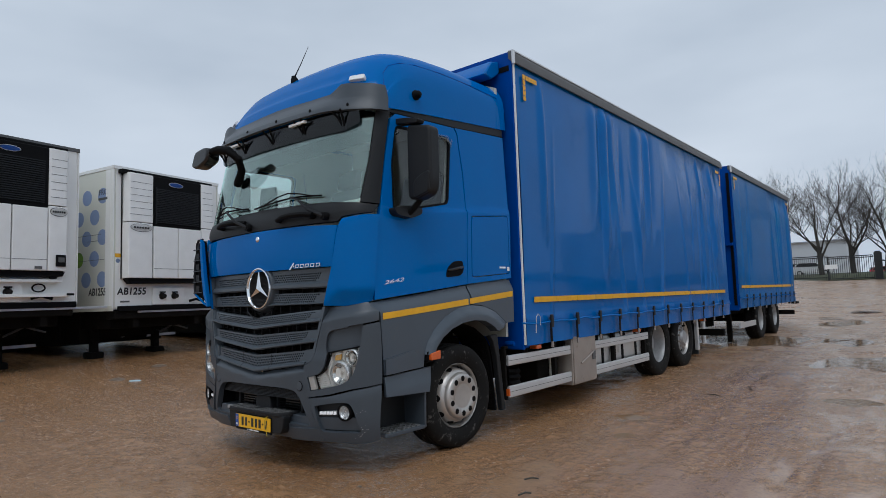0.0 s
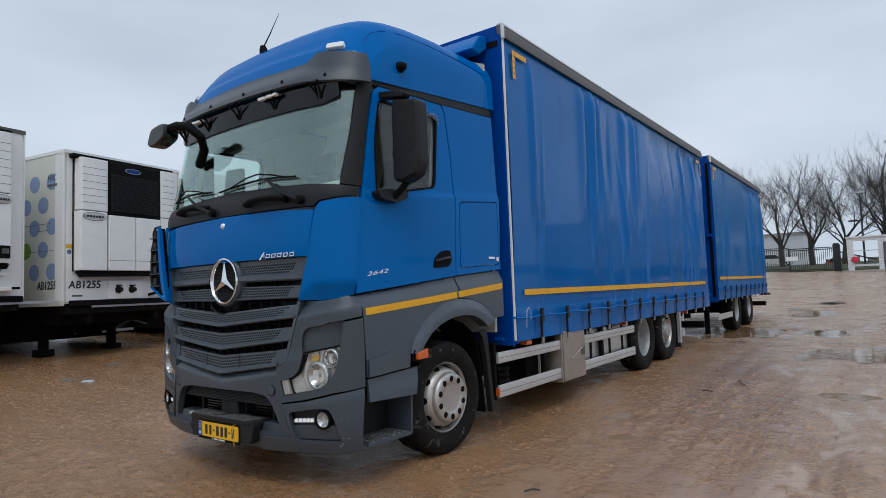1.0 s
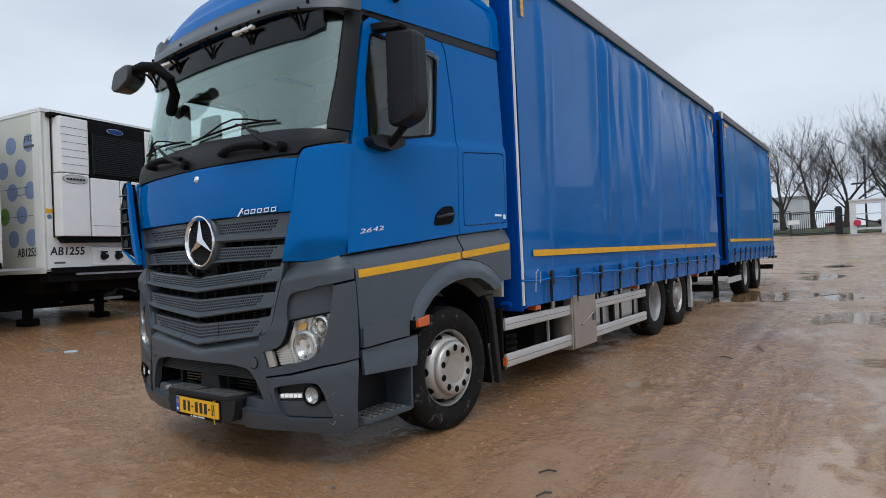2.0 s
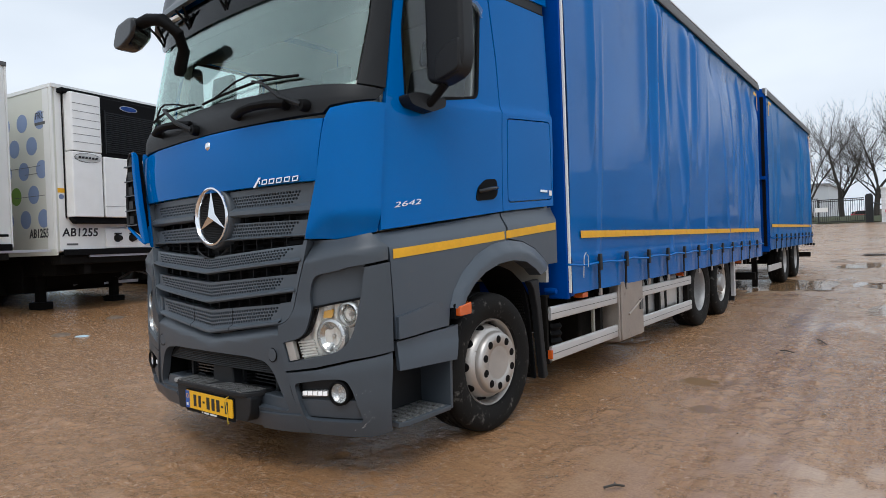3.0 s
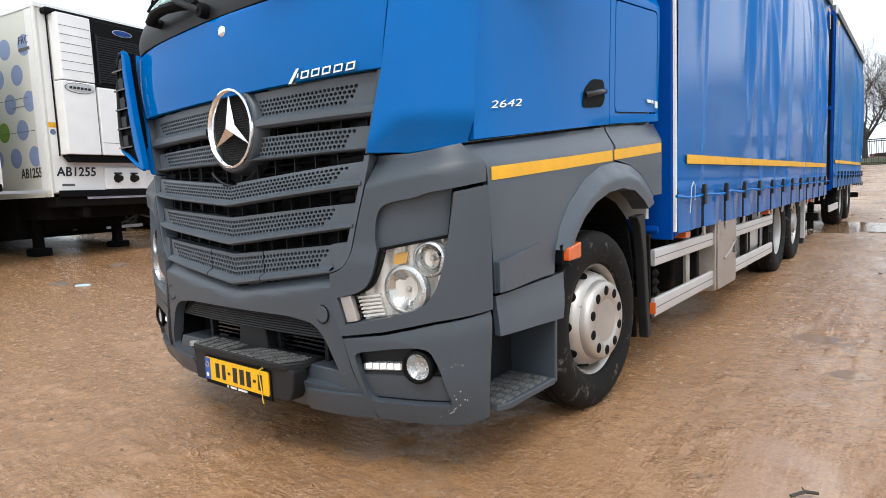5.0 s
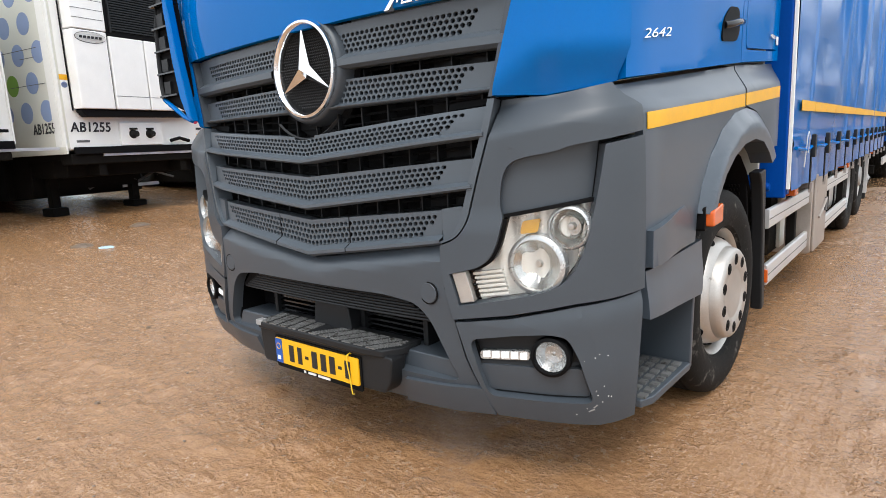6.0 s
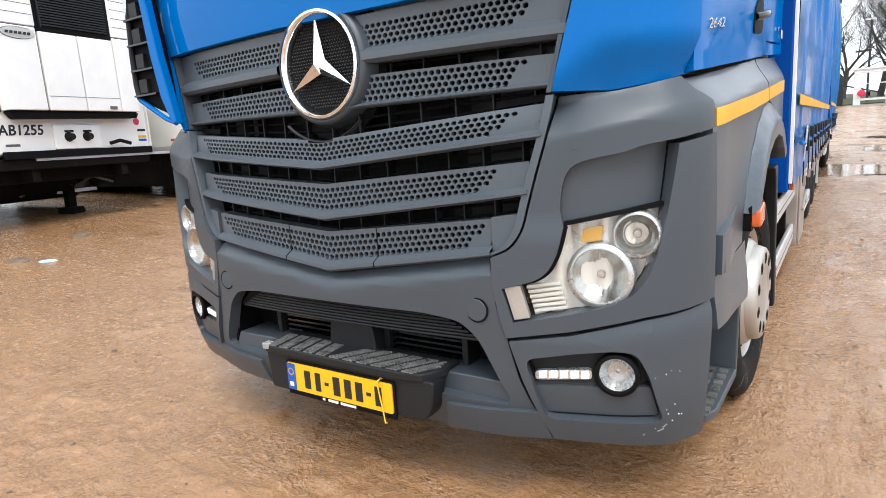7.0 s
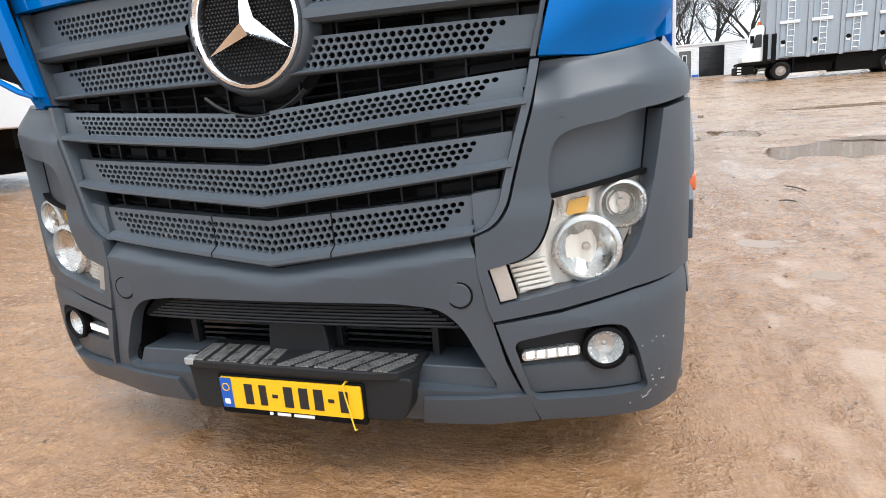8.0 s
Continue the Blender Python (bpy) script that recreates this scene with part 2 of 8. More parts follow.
def box(bm, x0, x1, y0, y1, z0, z1, m=None):
    vs = [bm.verts.new((x, y, z)) for x in (x0, x1) for y in (y0, y1) for z in (z0, z1)]
    for f in ((0, 1, 3, 2), (4, 6, 7, 5), (0, 4, 5, 1), (2, 3, 7, 6), (0, 2, 6, 4), (1, 5, 7, 3)):
        bm.faces.new([vs[i] for i in f])
    if m is not None:
        bmesh.ops.transform(bm, matrix=m, verts=vs)
    return vs


def boxed(*args, m=None):
    bm = bmesh.new()
    box(bm, *args, m=m)
    return bm


def lathe(bm, profile, m, steps=32, start=0.0, turn=2 * math.pi):
    """Turns (radius, height) points round the local z axis."""
    closed = turn > 6.28
    rows = []
    for i in range(steps if closed else steps + 1):
        a = start + turn * i / steps
        rows.append([bm.verts.new(m @ Vector((r * math.cos(a), r * math.sin(a), h))) for r, h in profile])
    for i in range(steps):
        a, b = rows[i], rows[(i + 1) % len(rows)]
        for j in range(len(profile) - 1):
            if profile[j][0] < 1e-6 and profile[j + 1][0] < 1e-6:
                continue
            bm.faces.new([a[j], b[j], b[j + 1], a[j + 1]])
    bmesh.ops.remove_doubles(bm, verts=[v for r in rows for v in r], dist=1e-5)


def lathed(profile, m, steps=32, **kw):
    bm = bmesh.new()
    lathe(bm, profile, m, steps, **kw)
    return bm


def tube(bm, points, radius, sides=10, radii=None, cap=True, flat=1.0):
    """A round bar along points."""
    pts = [Vector(p) for p in points]
    rings = []
    up = Vector((0, 0, 1))
    for i, p in enumerate(pts):
        d = (pts[min(i + 1, len(pts) - 1)] - pts[max(i - 1, 0)]).normalized()
        ref = up if abs(d.dot(up)) < 0.95 else Vector((1, 0, 0))
        a = d.cross(ref).normalized()
        b = a.cross(d).normalized()
        r = radii[i] if radii else radius
        rings.append([bm.verts.new(p + a * r * math.cos(2 * math.pi * k / sides) + b * r * flat * math.sin(2 * math.pi * k / sides)) for k in range(sides)])
    for r0, r1 in zip(rings, rings[1:]):
        for k in range(sides):
            bm.faces.new([r0[k], r0[(k + 1) % sides], r1[(k + 1) % sides], r1[k]])
    if cap:
        bm.faces.new(rings[0][::-1])
        bm.faces.new(rings[-1])


def tubed(points, radius, **kw):
    bm = bmesh.new()
    tube(bm, points, radius, **kw)
    return bm


def prism(outline, axis, a, b):
    """A flat outline of (u, v) points drawn out along an axis from a to b."""
    bm = bmesh.new()
    put = {"x": lambda u, v, w: (w, u, v), "y": lambda u, v, w: (u, w, v), "z": lambda u, v, w: (u, v, w)}[axis]
    lo = [bm.verts.new(put(u, v, a)) for u, v in outline]
    hi = [bm.verts.new(put(u, v, b)) for u, v in outline]
    n = len(outline)
    bm.faces.new(lo)
    bm.faces.new(hi[::-1])
    for i in range(n):
        bm.faces.new([lo[i], hi[i], hi[(i + 1) % n], lo[(i + 1) % n]])
    return bm


def rounded(points, r, steps=4):
    """The outline with its corners rounded."""
    out = []
    n = len(points)
    for i in range(n):
        p, a, b = Vector(points[i]), Vector(points[i - 1]), Vector(points[(i + 1) % n])
        ra = min(r, (a - p).length * 0.45, (b - p).length * 0.45)
        q0, q1 = p + (a - p).normalized() * ra, p + (b - p).normalized() * ra
        for k in range(steps + 1):
            t = k / steps
            out.append(tuple((1 - t) ** 2 * q0 + 2 * t * (1 - t) * p + t * t * q1))
    return out


def curved(points, steps=6):
    """An open smooth curve through the points."""
    p = [Vector(q) for q in points]
    p = [2 * p[0] - p[1]] + p + [2 * p[-1] - p[-2]]
    out = []
    for i in range(1, len(p) - 2):
        a, b, c, d = p[i - 1:i + 3]
        for k in range(steps):
            t = k / steps
            out.append(tuple(0.5 * (2 * b + (c - a) * t + (2 * a - 5 * b + 4 * c - d) * t * t + (3 * b - a - 3 * c + d) * t ** 3)))
    return out + [tuple(p[-2])]


def smoothstep(a, b, x):
    t = min(1, max(0, (x - a) / (b - a)))
    return t * t * (3 - 2 * t)


# ---- the cab's skin: a plan curve from the middle of the front round to the side, bent with height ----
LOW = [(0, 0.215), (0.3, 0.220), (0.6, 0.238), (0.72, 0.265), (0.87, 0.31), (1.0, 0.35), (1.12, 0.41), (1.185, 0.475), (1.222, 0.55), (1.237, 0.65), (1.240, 0.8), (1.242, 1.5), (1.242, 2.5)]
TOP = [(0, 0.250), (0.3, 0.255), (0.6, 0.275), (0.72, 0.288), (0.86, 0.312), (0.98, 0.35), (1.08, 0.41), (1.14, 0.475), (1.172, 0.55), (1.188, 0.65), (1.195, 0.8), (1.210, 1.5), (1.222, 2.5)]


def dense(points, steps=12):
    p = [Vector((*q, 0)) for q in points]
    p = [Vector((-p[1].x, p[1].y, 0))] + p + [2 * p[-1] - p[-2]]
    out = []
    for i in range(1, len(p) - 2):
        for k in range(steps):
            t = k / steps
            a, b, c, d = p[i - 1], p[i], p[i + 1], p[i + 2]
            out.append(0.5 * (2 * b + (c - a) * t + (2 * a - 5 * b + 4 * c - d) * t * t + (3 * b - a - 3 * c + d) * t ** 3))
    out.append(p[-2])
    return np.array([(v.x, v.y) for v in out])


LOW_D, TOP_D = dense(LOW), dense(TOP)
ARC = np.concatenate([[0], np.cumsum(np.hypot(*np.diff(LOW_D, axis=0).T))])
TOTAL = float(ARC[-1])


def skin(s, z):
    """The point of the cab's skin at the way s round from the middle and the height z."""
    lx, ly = np.interp(s, ARC, LOW_D[:, 0]), np.interp(s, ARC, LOW_D[:, 1])
    tx, ty = np.interp(s, ARC, TOP_D[:, 0]), np.interp(s, ARC, TOP_D[:, 1])
    rise = 0.095 * max(0, ly - 0.55)
    w = smoothstep(1.25 + rise, 1.385 + rise, z)
    x, y = lx + (tx - lx) * w, ly + (ty - ly) * w
    front = 1 - smoothstep(0.9, 3.4, s)
    if z > 2.0:
        y += 0.21 * (z - 2.0) * front
        x -= 0.022 * (z - 2.0) * (x / 1.2)
    if z < 0.5:
        y += 0.9 * (0.5 - z) ** 2 * (1 - smoothstep(1.2, 1.5, s))
        x -= 0.35 * (0.5 - z) ** 2 * smoothstep(1.0, 1.4, s)
    return Vector((x, y, z))


def normal(s, z):
    a = skin(min(s + 0.01, TOTAL), z) - skin(max(s - 0.01, -1), z)
    b = skin(s, z + 0.01) - skin(s, z - 0.01)
    return a.cross(b).normalized()


def from_x(x, z):
    lo, hi = 0.0, 1.75
    for _ in range(22):
        mid = (lo + hi) / 2
        lo, hi = (mid, hi) if skin(mid, z).x < x else (lo, mid)
    return lo


def from_y(y, z):
    lo, hi = 0.5, TOTAL
    for _ in range(22):
        mid = (lo + hi) / 2
        lo, hi = (mid, hi) if skin(mid, z).y < y else (lo, mid)
    return lo


def X(*pts):
    """Points of the front, given across and up, on the skin's plan."""
    return [(math.copysign(from_x(abs(x), z), x), z) for x, z in pts]


def Y(*pts):
    """Points of the side, given along and up, on the skin's plan."""
    return [(from_y(y, z), z) for y, z in pts]


def on_skin(s, z, off=0.0, side=1):
    a = abs(s)
    p = skin(a, z) + normal(a, z) * off
    p.x *= 1.047 if s * side < 0 else 1 - 0.010 * (1 - smoothstep(1.5, 2.0, a))
    return Vector((math.copysign(1, s) * p.x * side, p.y, p.z)) if s != 0 else Vector((p.x * side, p.y, p.z))


def sheet(outline, off=0.0, thick=0.02, holes=(), side=1, cell=0.06, flip=None):
    """A panel of the skin: an outline on its plan, with holes, laid off outwards and given thickness. off may depend on (s, z)."""
    from_off = off if callable(off) else (lambda s, z: off)
    loops = [list(outline)] + [list(h) for h in holes]
    flat = [p for lp in loops for p in lp]
    tri = tessellate_polygon([[Vector((s, z, 0)) for s, z in lp] for lp in loops])
    bm = bmesh.new()
    vs = [bm.verts.new((s, z, 0)) for s, z in flat]
    for t in tri:
        try:
            bm.faces.new([vs[i] for i in t])
        except ValueError:
            pass
    for k, (lo, hi) in enumerate(((min(p[0] for p in flat), max(p[0] for p in flat)), (min(p[1] for p in flat), max(p[1] for p in flat)))):
        step = cell
        c = math.floor(lo / step) * step + step
        while c < hi - 1e-4:
            no, co = ((1, 0, 0), (c, 0, 0)) if k == 0 else ((0, 1, 0), (0, c, 0))
            bmesh.ops.bisect_plane(bm, geom=bm.verts[:] + bm.edges[:] + bm.faces[:], plane_co=co, plane_no=no, dist=1e-5)
            c += step
    rim = [e for e in bm.edges if len(e.link_faces) == 1]
    plan = [(v, v.co.x, v.co.y) for v in bm.verts]
    back = {}
    faces = bm.faces[:]
    for v, s, z in plan:
        o = from_off(s, z)
        back[v] = bm.verts.new(on_skin(s, z, o - thick, side))
        v.co = on_skin(s, z, o, side)
    for f in faces:
        bm.faces.new([back[v] for v in reversed(f.verts[:])])
    for e in rim:
        a, b = e.verts
        bm.faces.new([a, b, back[b], back[a]])
    return bm


def text(name, words, size, m, mat, parent, depth=0.004, spacing=1.0, shear=0.0, label="", bold=0.0):
    cu = bpy.data.curves.new(name, "FONT")
    cu.body, cu.size, cu.extrude, cu.space_character, cu.shear = words, size, depth, spacing, shear
    cu.offset = bold
    cu.align_x, cu.align_y = "CENTER", "CENTER"
    tmp = bpy.data.objects.new(name, cu)
    me = bpy.data.meshes.new_from_object(tmp)
    bpy.data.objects.remove(tmp)
    me.materials.clear()
    me.materials.append(mat)
    me.transform(m)
    ob = new(name, me)
    ob.parent = parent
    if label:
        ob["label"] = label
    return ob


FRONT = Matrix(((1, 0, 0, 0), (0, 0, -1, 0), (0, 1, 0, 0), (0, 0, 0, 1)))     # upright, facing -y
FLANK = Matrix(((0, 0, 1, 0), (1, 0, 0, 0), (0, 1, 0, 0), (0, 0, 0, 1)))      # upright, facing +x


# ---- the ground's height ----
def ground_z(x, y):
    back = np.maximum(0, y - 15.0)
    return 0.0135 * (y - 1.5) * (y > -8) - 0.128 * (y <= -8) + 0.030 * back * back / (back + 8.0) + 0.040 * np.maximum(0, -x - 1.8) * np.exp(-np.maximum(0, -x - 14) / 30)


# ---- the truck ----
truck = thing("truck", "blue curtain-sided lorry with anthracite bumper and skirts, parked on wet ground", "truck")


def both(name, outline, mat, off=0.0, thick=0.02, holes=(), bevel=0.004, label="", cell=0.06):
    made = []
    for side in (1, -1):
        made.append(part(name, sheet(outline, off, thick, holes, side, cell), mat, truck, label, bevel=bevel))
    return made


# front lid and corners
EDGE = [(0.845, 1.340), (0.925, 1.655), (0.965, 1.90), (0.985, 1.985)]
lid = X((-0.918, 1.655), (0.918, 1.655), (0.958, 1.90), (0.972, 1.985), (0.6, 2.004), (0, 2.012), (-0.6, 2.004), (-0.972, 1.985), (-0.958, 1.90))
part("front_lid", sheet(lid, lambda s, z: 0.012 + 0.010 * math.sin((z - 1.655) / 0.35 * math.pi), 0.03), BLUE, truck, "glossy blue front lid", bevel=0.006)
corner = X(*EDGE[:3]) + X((0.985, 1.985), (1.01, 2.03)) + Y((0.50, 2.062), (0.60, 2.068), (0.565, 1.80), (0.545, 1.60), (0.535, 1.372)) + X((1.0, 1.338))
both("corner_panel", corner, BLUE, lambda s, z: 0.028 - 0.070 * max(0, min(1, (1.465 - 0.75 * max(0, 1.01 - s) - z) / 0.13)), 0.045, bevel=0.007, label="blue corner deflector panel", cell=0.03)

# the dark panel under the windscreen and the pillars
scuttle = X((-0.965, 2.016), (0, 2.022), (0.965, 2.016), (1.0, 2.05)) + Y((0.55, 2.085), (0.60, 2.14)) + X((1.08, 2.165), (0.8, 2.185), (0, 2.215), (-0.8, 2.185), (-1.08, 2.165))
right = [(-s, z) for s, z in Y((0.60, 2.14), (0.55, 2.085))] + X((-1.0, 2.05))
part("scuttle_panel", sheet(scuttle + right, lambda s, z: 0.020 * math.sin(min(1, max(0, (z - 2.0) / 0.2)) * math.pi), 0.03), DARK, truck, "dark grey panel below the windscreen", bevel=0.004)
screen = X((-1.10, 2.17), (-0.8, 2.19), (0, 2.22), (0.8, 2.19), (1.10, 2.17), (1.115, 2.55), (1.112, 3.0), (-1.112, 3.0), (-1.115, 2.55))
ob = part("windscreen", sheet(screen, 0.0, 0.006, cell=0.1), GLASS, truck, "large raked windscreen")
ob.visible_shadow = False
pillar = X((1.105, 2.172), (1.12, 2.55), (1.116, 3.0)) + Y((0.80, 3.0), (0.765, 2.93), (0.69, 2.55), (0.618, 2.16))
both("windscreen_pillar", pillar, DARK, 0.004, 0.03, label="dark grey windscreen pillar")

# doors, with a soft fold below the window
def fold(s, z):
    y = float(np.interp(s, ARC, LOW_D[:, 1]))
    zc = 2.12 + (y - 1.0) * 0.085
    return 0.004 + 0.016 * smoothstep(0.75, 1.1, y) * (max(0.0, 1 - (zc - z) / 0.55) if z < zc else max(0.0, 1 - (z - zc) / 0.035))


door = Y((0.545, 1.375), (1.705, 1.495), (1.718, 2.18), (1.695, 2.55), (1.64, 2.93), (1.60, 2.985), (0.84, 2.965), (0.785, 2.92), (0.70, 2.55), (0.612, 2.08), (0.575, 1.80), (0.555, 1.60))
window = Y(*rounded([(0.755, 2.10), (1.47, 2.235), (1.545, 2.84), (1.50, 2.875), (0.83, 2.87), (0.76, 2.52)], 0.06))
both("door", door, BLUE, fold, 0.035, [window], 0.005, "blue cab door", cell=0.035)
inner = Y(*rounded([(0.775, 2.122), (1.452, 2.250), (1.522, 2.828), (1.485, 2.855), (0.845, 2.85), (0.78, 2.52)], 0.05))
both("window_seal", window, BLACK, 0.002, 0.02, [inner], 0.003, "black window seal")
for ob in both("side_window", inner, GLASS_SIDE, -0.012, 0.006, bevel=0, label="tinted door window"):
    ob.visible_shadow = False
part("wind_deflector", sheet(Y((1.20, 2.872), (1.50, 2.882), (1.555, 2.845), (1.535, 2.78), (1.515, 2.815), (1.47, 2.835), (1.20, 2.83)), 0.022, 0.016), GLASS_SIDE, truck, "smoked wind deflector over the window", bevel=0.003)
rear_side = Y((1.712, 1.497), (2.44, 1.555), (2.445, 2.2), (2.42, 3.04), (1.62, 2.99), (1.655, 2.93), (1.708, 2.55), (1.728, 2.18))
hatch = Y(*rounded([(1.775, 1.555), (2.425, 1.600), (2.405, 2.205), (1.78, 2.150)], 0.04))
both("rear_side_panel", rear_side, BLUE, fold, 0.03, [hatch], 0.004, "blue sleeper side panel", cell=0.035)
hatch_in = Y(*rounded([(1.785, 1.565), (2.416, 1.609), (2.396, 2.196), (1.79, 2.141)], 0.036))
both("locker_hatch", hatch_in, BLUE, fold, 0.02, (), 0.005, "blue locker hatch")
for side in (1, -1):
    p = on_skin(from_y(2.28, 1.66), 1.66, 0.010, side)
    part("hatch_badge", boxed(p.x - 0.003, p.x + 0.003, p.y - 0.055, p.y + 0.055, p.z - 0.008, p.z + 0.010), CHROME, truck)
p = on_skin(from_y(2.385, 1.65), 1.65, 0.010)
part("hatch_sticker", boxed(p.x - 0.002, p.x + 0.002, p.y - 0.02, p.y + 0.02, p.z - 0.02, p.z + 0.02), WHITE, truck, "small white sticker")

# door handle in its dished recess
for side in (1, -1):
    lining = part("door_lining", sheet(door, -0.055, 0.01, [window], side, 0.12), TRIM_PALE, truck, "pale inner door lining")
    part("sleeper_lining", sheet(rear_side, -0.055, 0.01, (), side, 0.12), TRIM_PALE, truck, "pale sleeper lining")
cup = rounded([(1.385, 1.555), (1.41, 1.645), (1.50, 1.705), (1.635, 1.715), (1.648, 1.62), (1.60, 1.575)], 0.035)
for side in (1, -1):
    recess = part("handle_recess", sheet(Y(*cup), lambda s, z: 0.010, 0.012, (), side, 0.03), BLACK, truck, "black handle recess", bevel=0.004)
    a, b = on_skin(from_y(1.42, 1.62), 1.62, 0.028, side), on_skin(from_y(1.63, 1.655), 1.655, 0.028, side)
    part("door_handle", tubed([a - Vector((0.02 * side, 0, 0)), a.lerp(b, 0.15), a.lerp(b, 0.5) + Vector((0.006 * side, 0, 0.004)), a.lerp(b, 0.85), b - Vector((0.02 * side, 0, 0))], 0.017, flat=0.9), GLOSSY, recess, "black pull handle")

# grey cladding below the belt line
ARCH_O = [(1.030, 0.90), (1.075, 1.00), (1.165, 1.105), (1.32, 1.205), (1.50, 1.27), (1.70, 1.295), (1.90, 1.28), (2.08, 1.225), (2.20, 1.155), (2.285, 1.095)]
ARCH_I = [(1.105, 0.885), (1.15, 0.955), (1.235, 1.03), (1.36, 1.095), (1.52, 1.14), (1.70, 1.157), (1.87, 1.14), (2.00, 1.085), (2.08, 1.03)]
clad_door = Y((0.575, 0.775), (1.02, 0.795), (1.035, 0.90), (1.08, 1.00), (1.17, 1.105), (1.325, 1.205), (1.50, 1.27), (1.66, 1.29), (1.69, 1.30), (1.705, 1.485), (0.497, 1.358), (0.508, 1.322), (0.552, 1.278))

def shoulder(s, z):
    """The cladding leans in above the crease over the stripe."""
    y = float(np.interp(s, ARC, LOW_D[:, 1]))
    return 0.004 - 0.030 * max(0.0, min(1.0, (z - 1.277 - (y - 0.573) * 0.084) / 0.10))


def arch_lip(s, z):
    """The lip swells out from the cladding to a rounded crease and stays proud to the opening."""
    y = float(np.interp(s, ARC, LOW_D[:, 1]))
    ang = math.atan2(z - 0.78, 1.62 - y)
    ro, ri = (float(np.interp(ang, [math.atan2(b - 0.78, 1.62 - a) for a, b in edge], [math.hypot(a - 1.62, b - 0.78) for a, b in edge])) for edge in (ARCH_O, ARCH_I))
    f = (ro - math.hypot(y - 1.62, z - 0.78)) / max(0.02, ro - ri)
    return 0.006 + 0.044 * smoothstep(0.0, 0.62, f)


both("door_cladding", clad_door, SLATE, shoulder, 0.03, bevel=0.005, label="slate grey lower door cladding", cell=0.03)
both("cladding_fold", Y((0.577, 0.778), (1.0, 0.796), (0.96, 0.90), (0.90, 0.945), (0.76, 0.925), (0.577, 0.898)), SLATE, lambda s, z: 0.030 - 0.026 * smoothstep(0.58, 0.98, float(np.interp(s, ARC, LOW_D[:, 1]))), 0.03, bevel=0.006, label="slate grey fold of the door cladding")
clad_rear = Y((1.72, 1.305), (1.90, 1.285), (2.08, 1.232), (2.20, 1.16), (2.29, 1.10), (2.43, 1.105), (2.44, 1.545), (1.722, 1.488))
both("rear_cladding", clad_rear, SLATE, shoulder, 0.03, bevel=0.005, label="slate grey cladding behind the door", cell=0.03)
arch_f = Y(*(ARCH_O[:6] + ARCH_I[:6][::-1]))
arch_r = Y(*(ARCH_O[5:] + ARCH_I[5:][::-1]))
both("wheel_arch", arch_f, SLATE, arch_lip, 0.10, bevel=0.006, label="slate grey wheel arch lip", cell=0.025)
both("wheel_arch", arch_r, SLATE, arch_lip, 0.10, bevel=0.006, label="slate grey wheel arch lip", cell=0.025)
both("reflective_stripe", Y((0.573, 1.216), (1.665, 1.302), (1.663, 1.356), (0.573, 1.266)), YELLOW, 0.008, 0.003, bevel=0, label="yellow reflective stripe")
both("reflective_stripe", Y((1.69, 1.306), (2.415, 1.364), (2.42, 1.421), (1.69, 1.359)), YELLOW, 0.008, 0.003, bevel=0, label="yellow reflective stripe")
skirt = Y((0.580, 0.605), (1.065, 0.585), (1.10, 0.70), (1.11, 0.79), (1.02, 0.783), (0.580, 0.762))
both("step_skirt", skirt, SLATE, lambda s, z: 0.020 - 0.02 * smoothstep(0.60, 0.78, z), 0.03, bevel=0.008, label="slate grey skirt over the step")
for side in (1, -1):
    step = part("cab_step", prism([(side * u, v) for u, v in ((0.98, 0.585), (1.205, 0.585), (1.228, 0.64), (1.235, 1.02), (0.98, 1.02))], "z", 0.285, 0.315), GREY, truck, "worn entry step", bevel=0.006)
    for k in range(7):
        bm = bmesh.new()
        for j in range(5):
            box(bm, side * (1.03 + 0.042 * j) - 0.014, side * (1.03 + 0.042 * j) + 0.014, 0.60 + 0.058 * k, 0.635 + 0.058 * k, 0.315, 0.323)
        part("tread", bm, TREAD, step, bevel=0)
    part("step_well", prism([(0.54, 0.30), (1.035, 0.30), (1.055, 0.60), (0.54, 0.62)], "x", side * 0.985, side * 1.0), DARK, truck, "dark grey step well", bevel=0.003)
    part("step_end", prism([(side * u, v) for u, v in ((0.99, 0.29), (1.232, 0.29), (1.24, 0.62), (0.99, 0.62))], "y", 1.022, 1.045), GREY, truck, "grey end wall of the step", bevel=0.006)

# headlamp corner: a brow that runs down beside the grille and under the lamp, and a fin that rises at the outer edge
SWEEP = [(0.855, 1.330), (0.845, 1.28), (0.824, 1.20), (0.797, 1.11), (0.772, 1.02), (0.750, 0.945), (0.712, 0.893), (0.655, 0.866)]
LAMP_IN = [(0.738, 0.784), (0.780, 0.797), (0.815, 0.822), (0.838, 0.860), (0.852, 0.90), (0.866, 0.957)]
LAMP_OUT = [(1.150, 1.178), (1.138, 1.07), (1.122, 0.96), (1.105, 0.872), (1.080, 0.80), (1.036, 0.746), (0.97, 0.716), (0.89, 0.696), (0.80, 0.678)]
RECESS = [(0.858, 1.0), (0.860, 1.04), (0.870, 1.092), (0.892, 1.128), (0.935, 1.147), (1.025, 1.163), (1.07, 1.178), (1.148, 1.192)]
surround = X(*curved(SWEEP), (0.655, 0.80), (0.657, 0.762), (0.676, 0.66), (0.690, 0.613), (0.88, 0.640), (1.08, 0.688))
surround += Y((0.545, 0.720), (0.548, 1.0), (0.541, 1.200)) + X(*curved(LAMP_OUT)) + X((0.712, 0.662), (0.682, 0.770)) + X(*curved(LAMP_IN)) + X(*curved(RECESS))
